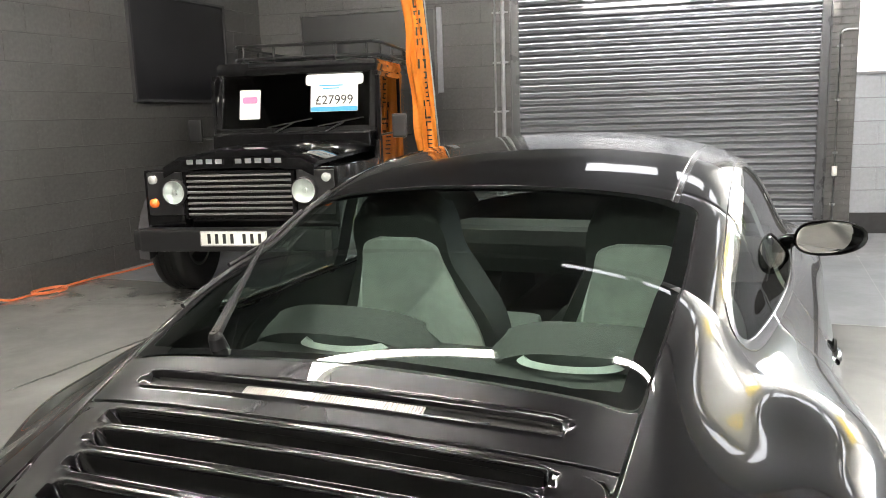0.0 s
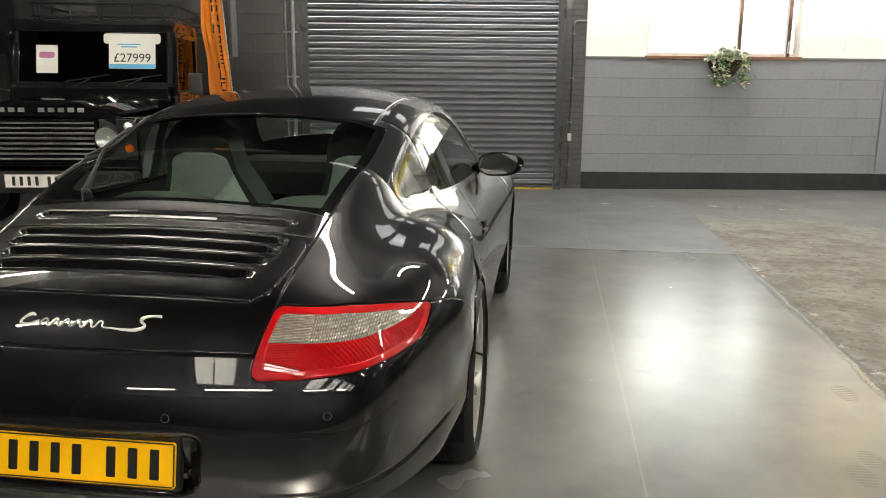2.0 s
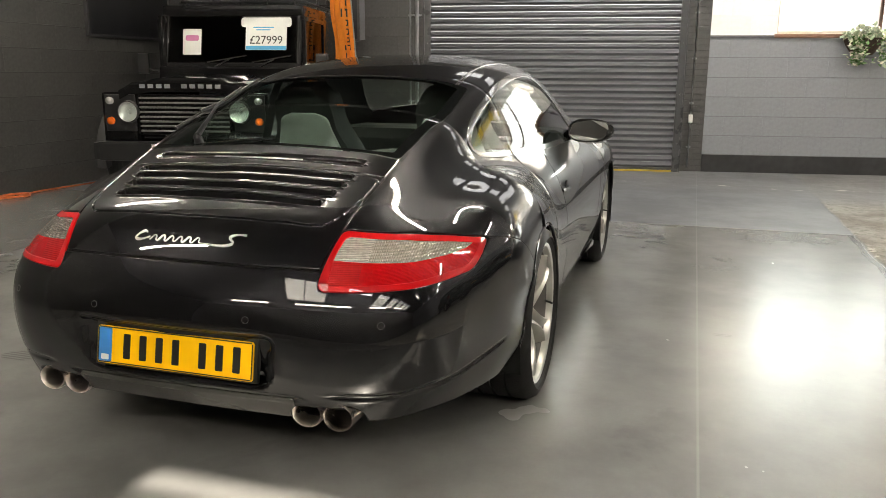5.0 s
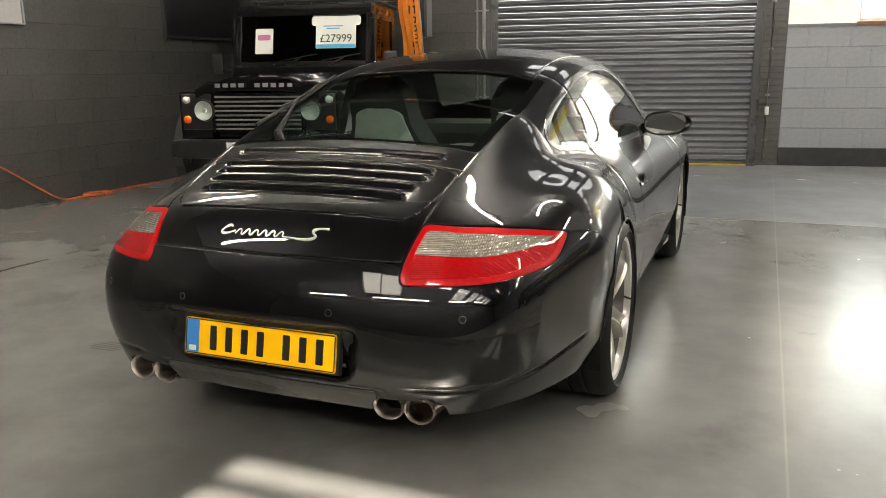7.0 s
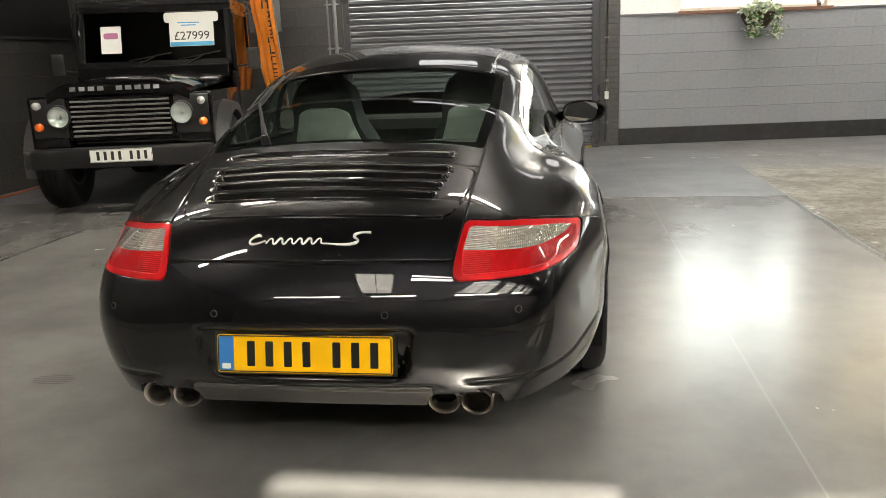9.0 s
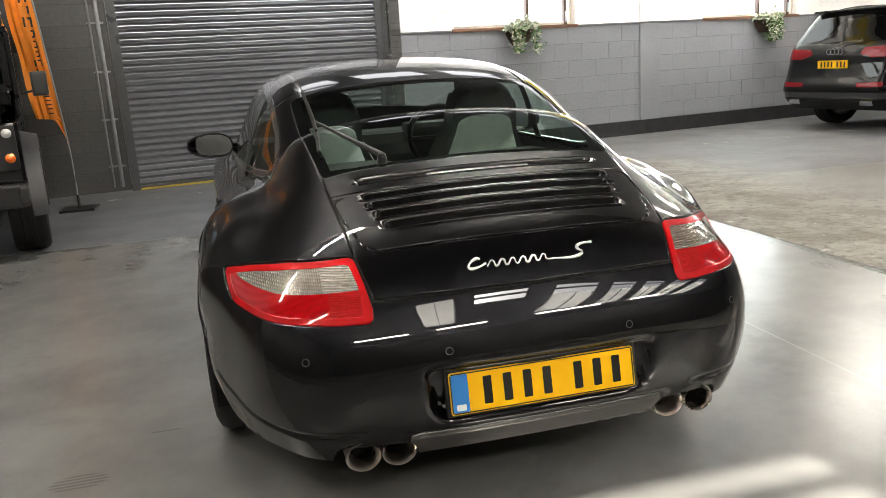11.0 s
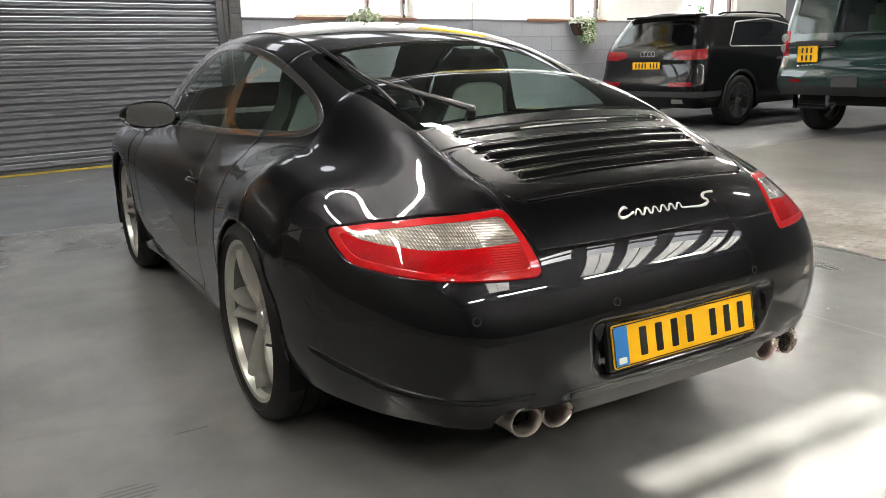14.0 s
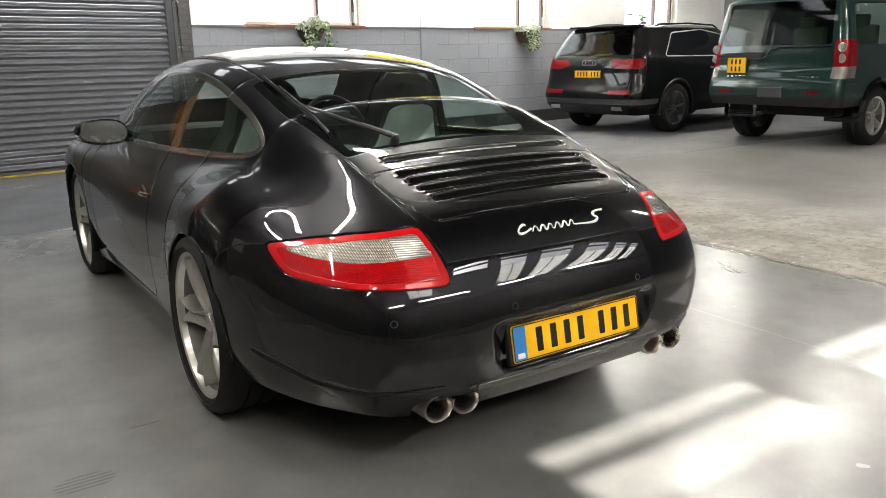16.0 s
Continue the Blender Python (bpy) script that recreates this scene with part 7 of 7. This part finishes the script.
def green_suv():
    ob = thing("suv", pose(8.69, 3.72, 0, 0, 0, -88), "dark green tall suv with a stepped tailgate and clear-red lamps", "car", "parked suvs")
    zs = [0.53, 0.67, 0.83, 1.00, 1.20, 1.37, 1.60, 1.85]
    P = suv_skin(zs, [-0.93, -1.00, -0.99, -0.93, -0.92, -0.90, -0.87, -0.83], [0.93, 0.955, 0.955, 0.955, 0.95, 0.925, 0.88, 0.83],
                 [0.12, 0.13, 0.13, 0.12, 0.12, 0.12, 0.11, 0.11], [3.5, 3.6, 3.65, 3.6, 3.3, 2.6, 2.3, 2.0], 0.12, 0.03)
    sk = Skin(P, suv_normals(P))
    work = sk.polys
    tail = lambda V: V[:, 1] < -0.62
    rd = lambda pts: (lambda V: np.where(tail(V), closed_distance(pts, V[:, 0], V[:, 2]), 1.0))
    sd = lambda pts: (lambda V: np.where((V[:, 1] > -0.74) & (V[:, 0] > 0.5), closed_distance(pts, V[:, 1], V[:, 2]), 1.0))
    for y in (0.0, 2.885):
        _, work = sk.cut(work, lambda V: np.where(V[:, 0] > 0.5, np.hypot(V[:, 1] - y, V[:, 2] - 0.38) - 0.44, 1.0))
    glass_r, work = sk.cut(work, rd(softened([(-0.3, 1.84), (0.72, 1.83), (0.76, 1.29), (-0.3, 1.29)], 0.04)))
    lamp, work = sk.cut(work, lambda V: np.where((V[:, 1] < -0.62), closed_distance(softened([(0.80, 1.34), (1.2, 1.34), (1.2, 0.88), (0.80, 0.88)], 0.02), V[:, 0], V[:, 2]), 1.0))
    lamp_hi, lamp_lo = sk.cut(lamp, lambda V: 1.02 - V[:, 2])
    bump, work = sk.cut(work, lambda V: np.where(V[:, 1] < -0.45, V[:, 2] - 0.80, 1.0))
    side_a, work = sk.cut(work, sd(softened([(-0.66, 1.28), (-0.62, 1.78), (0.22, 1.80), (0.24, 1.28)], 0.05)))
    side_b, work = sk.cut(work, sd(softened([(0.34, 1.27), (0.33, 1.79), (1.20, 1.78), (1.22, 1.25)], 0.05)))
    gap, work = sk.cut(work, lambda V: np.where(tail(V) & (V[:, 0] < 0.79), np.abs(V[:, 2] - 0.985) - 0.005, 1.0))
    sk.panel("body", work, GREEN, ob, both=True, flange=0.02)
    sk.panel("rear_window", glass_r, GLASS_GREEN, ob, both=True, flange=0)
    foot, bump = sk.cut(bump, lambda V: V[:, 2] - 0.645)
    sk.panel("rear_bumper", bump, GREEN, ob, both=True, sink=-0.004, label="dark green bumper")
    sk.panel("bumper_foot", foot, BLACK_PLASTIC, ob, both=True, sink=-0.002, label="black plastic foot of the bumper")
    sk.panel("tailgate_gap", gap, SHUT_LINE, ob, both=True, sink=0.006, flange=0)
    for s in (1, -1):
        tl = sk.panel("tail_lamp", lamp_hi, LAMP_RED, ob, side=s)
        sk.panel("clear_lens", lamp_lo, CLEAR_LENS, tl, side=s)
        for z in (1.25, 1.12):
            bm = bm_new()
            lathe(bm, [(0.0005, 0.012), (0.05, 0.008), (0.058, 0.0)], 20, Matrix.Translation((s * 0.885, -0.885, z)) @ Matrix.Rotation(-math.pi / 2, 4, "Z"), closed=False)
            part("round_lens", bm, CLEAR_LENS, tl, smooth=True)
        sk.panel("side_window", side_a, GLASS_GREEN, ob, side=s, flange=0)
        sk.panel("side_window", side_b, PANE_DARK, ob, side=s, flange=0)
        for y in (0.0, 2.885):
            tyre_wheel(ob, s * 0.82, y, 0.38, 0.26, 0.25, s, ALLOY, 7, "wheel", "silver spoked wheel with a deep tyre", 0.04, 0.06)
            bm = bm_new()
            rows = []
            for a in np.linspace(-8, 188, 17):
                c, z = math.cos(radians(a)), math.sin(radians(a))
                rows.append([bm.verts.new((s * x, y + r * c, 0.38 + r * z)) for x, r in ((0.50, 0.45), (0.965, 0.45), (0.985, 0.47), (0.965, 0.50))])
            for A, B in zip(rows, rows[1:]):
                for i in range(3):
                    bm.faces.new((A[i], A[i + 1], B[i + 1], B[i]))
            part("arch_liner", bm, BLACK_GLOSS, ob, smooth=True)
        bm = bm_new()
        outline_slab(bm, rounded(0.15, 0.04, 0.01), 0.02, 0.004, Matrix.Translation((s * 0.62, -1.015, 0.71)))
        part("reflector", bm, LAMP_RED, ob)
        bm = bm_new()
        box(bm, (s * 0.36, 0.55, 1.25), (0.46, 0.13, 0.58), 0.06)
        box(bm, (s * 0.36, 0.50, 1.60), (0.24, 0.10, 0.16), 0.04)
        part("seat", bm, material("cream_leather", (0.40, 0.37, 0.32), 0.5, grain=0.05), ob)
    # stepped tailgate line and trims
    bm = bm_new()
    pts = [(0.78, -0.945, 1.19), (0.10, -0.955, 1.19), (-0.02, -0.955, 1.16), (-0.08, -0.955, 1.08), (-0.16, -0.955, 1.05), (-0.78, -0.935, 1.05)]
    pipe(bm, [(x, y + 0.005, z + 0.07) for x, y, z in pts], 0.009, 6)
    part("tailgate_step", bm, BLACK_GLOSS, ob, smooth=True)
    bm = bm_new()
    box(bm, (-0.42, -0.95, 1.175), (0.56, 0.02, 0.06), 0.008)
    part("tailgate_handle", bm, BLACK_PLASTIC, ob)
    number_plate("number_plate", pose(-0.50, -0.962, 1.04), 0.285, 0.203, YELLOW_PLATE, ob, 3, band=False, rows=2)["label"] = "square yellow number plate"
    for x, n in ((-0.62, 6), (0.40, 5)):
        for k in range(n):
            bm = bm_new()
            box(bm, (x + k * 0.062, -0.957, 0.895), (0.042, 0.006, 0.026), 0.002)
            part("nameplate_bar", bm, CHROME, ob)
    bm = bm_new()
    box(bm, (0.05, -1.01, 0.70), (0.34, 0.03, 0.13), 0.01)
    part("tow_cover", bm, ARCH_PLASTIC, ob)
    bm = bm_new()
    rod(bm, (-0.12, -0.9, 0.42), (-0.12, -1.05, 0.42), 0.025, 10)
    rod(bm, (-0.12, -1.05, 0.40), (-0.12, -1.05, 0.50), 0.02, 10)
    bmesh.ops.create_icosphere(bm, subdivisions=2, radius=0.028, matrix=Matrix.Translation((-0.12, -1.05, 0.51)))
    part("tow_ball", bm, STEEL_DARK, ob, smooth=True)
    bm = bm_new()
    box(bm, (0, 1.4, 0.50), (1.5, 4.2, 0.22), 0.05)
    box(bm, (0, 1.6, 0.85), (1.75, 3.4, 0.45), 0.1)
    part("underbody", bm, SLOT_BLACK, ob)
    return ob


green_suv()

# ---------------------------------------------------------------- things on and by the walls
def feather_flag():
    ob = thing("feather_flag", Matrix.Translation((-2.48, 6.0, 0)), "tall orange feather flag with dark print on a pole", "flag")
    bm = bm_new()
    rows = []
    n = 40
    for k in range(n + 1):
        t = k / n
        z = 0.66 + 2.75 * t
        lean = -0.085 * (z - 0.66)
        wd = 0.24 * min(1.0, 0.12 + t / 0.10) * (1 - 0.25 * max(0, t - 0.85) / 0.15)
        row = []
        for q in range(9):
            f = q / 8
            x = 0.055 + lean - wd * (1 - f)
            y = 0.030 * math.sin(9 * z + 2.2 * f) * (1 - f) + 0.02 * math.sin(21 * f + 3 * z)
            zz = z - (1 - f) * 0.16 * (1 - t) * (-1 if t < 0.1 else 0) + (1 - f) * 0.14 * max(0, 1 - t / 0.12)
            row.append(bm.verts.new((x, y, zz)))
        rows.append(row)
    for A, B in zip(rows, rows[1:]):
        for i in range(8):
            bm.faces.new((A[i], A[i + 1], B[i + 1], B[i]))
    r_ = bmesh.ops.extrude_face_region(bm, geom=bm.faces[:])
    bmesh.ops.translate(bm, vec=(0, 0.002, 0), verts=[v for v in r_["geom"] if isinstance(v, bmesh.types.BMVert)])
    part("cloth", bm, ORANGE, ob, "wavy orange cloth", smooth=True, angle=60)
    bm = bm_new()
    pole = [(0.06, 0, 0.05), (0.058, 0, 0.62), (0.0, 0.012, 1.4), (-0.08, 0.012, 2.4), (-0.17, 0.012, 3.40)]
    pipe(bm, [tuple(p) for p in smooth_line(pole, 6)], 0.008, 8)
    part("pole", bm, STEEL_GREY, ob, smooth=True)
    bm = bm_new()
    rod(bm, (0.06, 0, 0.02), (0.06, 0, 0.16), 0.014, 10)
    box(bm, (0.06, 0, 0.012), (0.34, 0.34, 0.024), 0.004)
    part("base", bm, BLACK_PLASTIC, ob)
    # blurred print running up the cloth: short uneven strokes
    rnd = random.Random(3)
    z = 1.0
    while z < 3.1:
        h = 0.045 + 0.055 * rnd.random()
        x0 = 0.055 - 0.085 * (z - 0.66) - 0.075
        for dx, w, dz, hh in rnd.choice((((-0.03, 0.018, 0, 1.0), (0.03, 0.018, 0, 1.0), (0, 0.05, 0.4, 0.25)), ((-0.03, 0.018, 0, 1.0), (0.0, 0.05, -0.4, 0.22)), ((0.028, 0.018, 0, 0.9), (0.0, 0.05, 0.4, 0.22), (0.0, 0.05, -0.4, 0.22)))):
            bm = bm_new()
            x = x0 + dx
            f = 1 - (0.055 - 0.085 * (z - 0.66) - x) / 0.24
            y = 0.030 * math.sin(9 * z + 2.2 * f) * (1 - f) + 0.02 * math.sin(21 * f + 3 * z) - 0.006
            box(bm, (x, y, z + h / 2 + dz * h), (w, 0.004, h * hh), 0.001)
            part("print_bar", bm, INK, ob)
        z += h + 0.03
    return ob


feather_flag()


def framed_board(name, m, w, h, mat, frame_mat, label, category, edge=0.03):
    ob = thing(name, m, label, category)
    bm = bm_new()
    box(bm, (0, 0.012, 0), (w, 0.024, h), 0.004)
    part("panel", bm, mat, ob)
    for c, s in (((0, 0, h / 2), (w + edge, 0.045, edge)), ((0, 0, -h / 2), (w + edge, 0.045, edge)), ((w / 2, 0, 0), (edge, 0.045, h)), ((-w / 2, 0, 0), (edge, 0.045, h))):
        bm = bm_new()
        box(bm, c, s, 0.004)
        part("frame_bar", bm, frame_mat, ob)
    return ob


WEST = Matrix.Rotation(math.pi / 2, 4, "Z")
framed_board("blacked_out_window", Matrix.Translation((LEFT_X + 0.03, 5.34, 2.13)) @ WEST, 1.46, 1.04, BLACK_BOARD, ARCH_PLASTIC, "blacked-out window with a grey frame on a dark wall", "window")
framed_board("blacked_out_window", ROOM @ Matrix.Translation((-2.66, BACK_V - 0.03, 2.12)), 1.66, 0.96, BLACK_BOARD, CHARCOAL, "blacked-out window in the wall behind a car", "window")
bm = bm_new()
box(bm, (-1.80, BACK_V - 0.02, 2.12), (0.10, 0.02, 0.96), 0.003)
ob = tagged(part("reveal", bm, GREYWALL), "pale strip beside a blacked-out window", "trim", kind="structure")
ob.matrix_world = ROOM
framed_board("wall_sign", Matrix.Translation((LEFT_X + 0.03, 2.28, 2.05)) @ WEST, 0.90, 0.78, material("pale_sign", (0.42, 0.42, 0.41), 0.5, grain=0.06), STEEL_GREY, "pale grey sign board on a dark wall", "sign", 0.015)

# yellow sign high between the windows
ob = thing("wall_sign", ROOM @ Matrix.Translation((6.55, BACK_V - 0.05, 3.62)), "bright yellow sign board high on a white wall", "sign")
bm = bm_new()
box(bm, (0, 0, 0), (1.7, 0.03, 0.75), 0.006)
part("panel", bm, material("yellow_sign", (0.85, 0.60, 0.01), 0.45, grain=0.03), ob)

# orange cable along the foot of the dark wall
CABLE = material("orange_cable", (0.62, 0.13, 0.03), 0.45)
ob = thing("power_cable", Matrix.Identity(4), "orange power cable lying along the foot of a wall", "cable")
bm = bm_new()
run = [(-5.06, 1.3, 0.85), (-5.05, 1.9, 0.58), (-5.04, 2.31, 0.37), (-5.02, 2.62, 0.16), (-4.98, 2.85, 0.02), (-4.95, 3.05, 0.012), (-4.90, 3.25, 0.012), (-4.96, 3.40, 0.012), (-4.98, 3.8, 0.012), (-4.93, 4.2, 0.012), (-4.95, 4.7, 0.012), (-4.90, 5.3, 0.012)]
pipe(bm, [tuple(p) for p in smooth_line(run, 6)], 0.009, 8)
loop = [(-4.93 + 0.10 * math.cos(a), 3.25 + 0.16 * math.sin(a), 0.012 + 0.004 * a / 3) for a in np.linspace(0, 12.0, 40)]
pipe(bm, loop, 0.008, 6)
part("cable", bm, CABLE, ob, smooth=True)

# planters under the sills
LEAF_PALE = material("pale_leaf", (0.40, 0.47, 0.34), 0.55, grain=0.3, scale=8)
LEAF_GREEN = material("green_leaf", (0.07, 0.17, 0.035), 0.5, grain=0.3, scale=8)
PETAL = material("cream_petal", (0.66, 0.63, 0.52), 0.6, grain=0.15, scale=9)
WICKER = material("dark_wicker", (0.05, 0.03, 0.02), 0.75, grain=0.4, scale=60, bump=0.004, bump_scale=90)


def leaf(bm, p, d, size, rnd):
    """One folded leaf at p, pointing along d."""
    d = d.normalized()
    s = d.cross(Vector((rnd.uniform(-1, 1), rnd.uniform(-1, 1), 1))).normalized()
    up = s.cross(d)
    a = bm.verts.new(p)
    b = bm.verts.new(p + d * size * 0.5 + s * size * 0.30 + up * size * 0.10)
    c = bm.verts.new(p + d * size)
    e = bm.verts.new(p + d * size * 0.5 - s * size * 0.30 + up * size * 0.10)
    f = bm.verts.new(p + d * size * 0.5)
    for q in ((a, b, f), (b, c, f), (c, e, f), (e, a, f)):
        bm.faces.new(q)


def planter(u, z, seed, trail):
    ob = thing("wall_planter", ROOM @ Matrix.Translation((u, BACK_V - 0.035, z)), "wicker wall planter with cream flowers and trailing leaves", "planter", "wall planters")
    rnd = random.Random(seed)
    bm = bm_new()
    rows = []
    for t in np.linspace(0, 1, 7):
        w, zz = 0.23 - 0.12 * t ** 1.6, 0.05 - 0.20 * t
        rows.append([bm.verts.new((w * math.cos(a), -0.15 * (1 - 0.5 * t) * math.sin(a), zz)) for a in np.linspace(0, math.pi, 13)])
    for A, B in zip(rows, rows[1:]):
        for i in range(12):
            bm.faces.new((A[i], A[i + 1], B[i + 1], B[i]))
    bm.faces.new(rows[-1])
    bm.faces.new(rows[0][::-1])
    part("basket", bm, WICKER, ob, smooth=True)
    for nm, mat, count, size in (("pale_foliage", LEAF_PALE, 260, 0.075), ("green_foliage", LEAF_GREEN, 200, 0.06), ("blossom", PETAL, 320, 0.058)):
        bm = bm_new()
        for _ in range(count):
            a = rnd.uniform(0, math.pi)
            k = rnd.random()
            if nm == "green_foliage" or rnd.random() < 0.3:
                x, zz = rnd.choice(trail) + rnd.gauss(0, 0.04), 0.10 - rnd.random() ** 0.8 * 0.36
                y = -0.15 - 0.05 * rnd.random()
            else:
                x, y, zz = 0.27 * math.cos(a) * k ** 0.5, -0.03 - 0.15 * math.sin(a) * k ** 0.5, 0.05 + 0.16 * rnd.random() * (1 - 0.5 * abs(math.cos(a)))
            d = Vector((rnd.gauss(0, 1), rnd.gauss(-0.5, 0.8), rnd.gauss(-0.1, 0.8)))
            leaf(bm, Vector((x, y, zz)), d, size * rnd.uniform(0.6, 1.3), rnd)
        tagged(part(nm, bm, mat, ob), kind="stuff")
    return ob


planter(4.41, 1.60, 5, [-0.13, -0.10, 0.18])
planter(8.94, 1.58, 9, [-0.05, 0.10, 0.16])

# odds and ends on the far sill
ob = thing("storage_jar", ROOM @ Matrix.Translation((12.25, BACK_V + 0.05, SILL_Z + 0.041)), "clear glass jar standing on a window sill", "jar")
bm = bm_new()
lathe(bm, [(0.10, 0.0), (0.11, 0.02), (0.11, 0.24), (0.08, 0.28), (0.075, 0.28), (0.10, 0.235), (0.10, 0.02)], 24, Matrix.Rotation(-math.pi / 2, 4, "Y"))
part("glass", bm, GLASS_CLEAR, ob, smooth=True)
bm = bm_new()
rod(bm, (0, 0, 0.28), (0, 0, 0.31), 0.085, 24)
part("lid", bm, STEEL_GREY, ob)
ob = thing("flower_pot", ROOM @ Matrix.Translation((12.75, BACK_V + 0.05, SILL_Z + 0.041)), "small purple flower pot with a green plant", "pot")
bm = bm_new()
rod(bm, (0, 0, 0), (0, 0, 0.15), 0.06, 20, 0.085)
part("pot", bm, material("purple_glaze", (0.20, 0.06, 0.28), 0.3, coat=0.5), ob)
bm = bm_new()
rnd = random.Random(2)
for _ in range(90):
    leaf(bm, Vector((rnd.gauss(0, 0.05), rnd.gauss(0, 0.04), 0.14 + 0.14 * rnd.random())), Vector((rnd.gauss(0, 1), rnd.gauss(0, 1), rnd.gauss(0.5, 0.6))), 0.06, rnd)
part("foliage", bm, LEAF_GREEN, ob)

# ---------------------------------------------------------------- blocks and bricks of the walls
lay_blocks(wall_left, -9.0, 7.75, 0.0, CEIL_Z, Matrix.Translation((LEFT_X - 0.002, 0, 0)) @ WEST, CHARCOAL, near=(1.0, 7.75))
face = ROOM @ Matrix.Translation((0, BACK_V + 0.002, 0))
lay_blocks(wall_back_dark, -6.0, SHUT_L - 0.02, 0.0, CEIL_Z, face, CHARCOAL, near=(-5.0, SHUT_L))
lay_blocks(wall_back_dark, SHUT_R, PIER_R, 0.0, CEIL_Z, face, CHARCOAL, step=0.225, course=0.075, name="brick", near=(SHUT_R, PIER_R))
lay_blocks(wall_back_grey, PIER_R, RIGHT_U, PLINTH_H, SILL_Z, face, GREYWALL, near=(PIER_R, RIGHT_U))
holes = [(u0, u1, SILL_Z - 0.1, HEAD_Z) for u0, u1 in WINDOWS]
lay_blocks(wall_back_white, PIER_R, RIGHT_U, SILL_Z + 0.02, CEIL_Z, face, WHITEWALL, holes=holes, near=(PIER_R, 9.9))
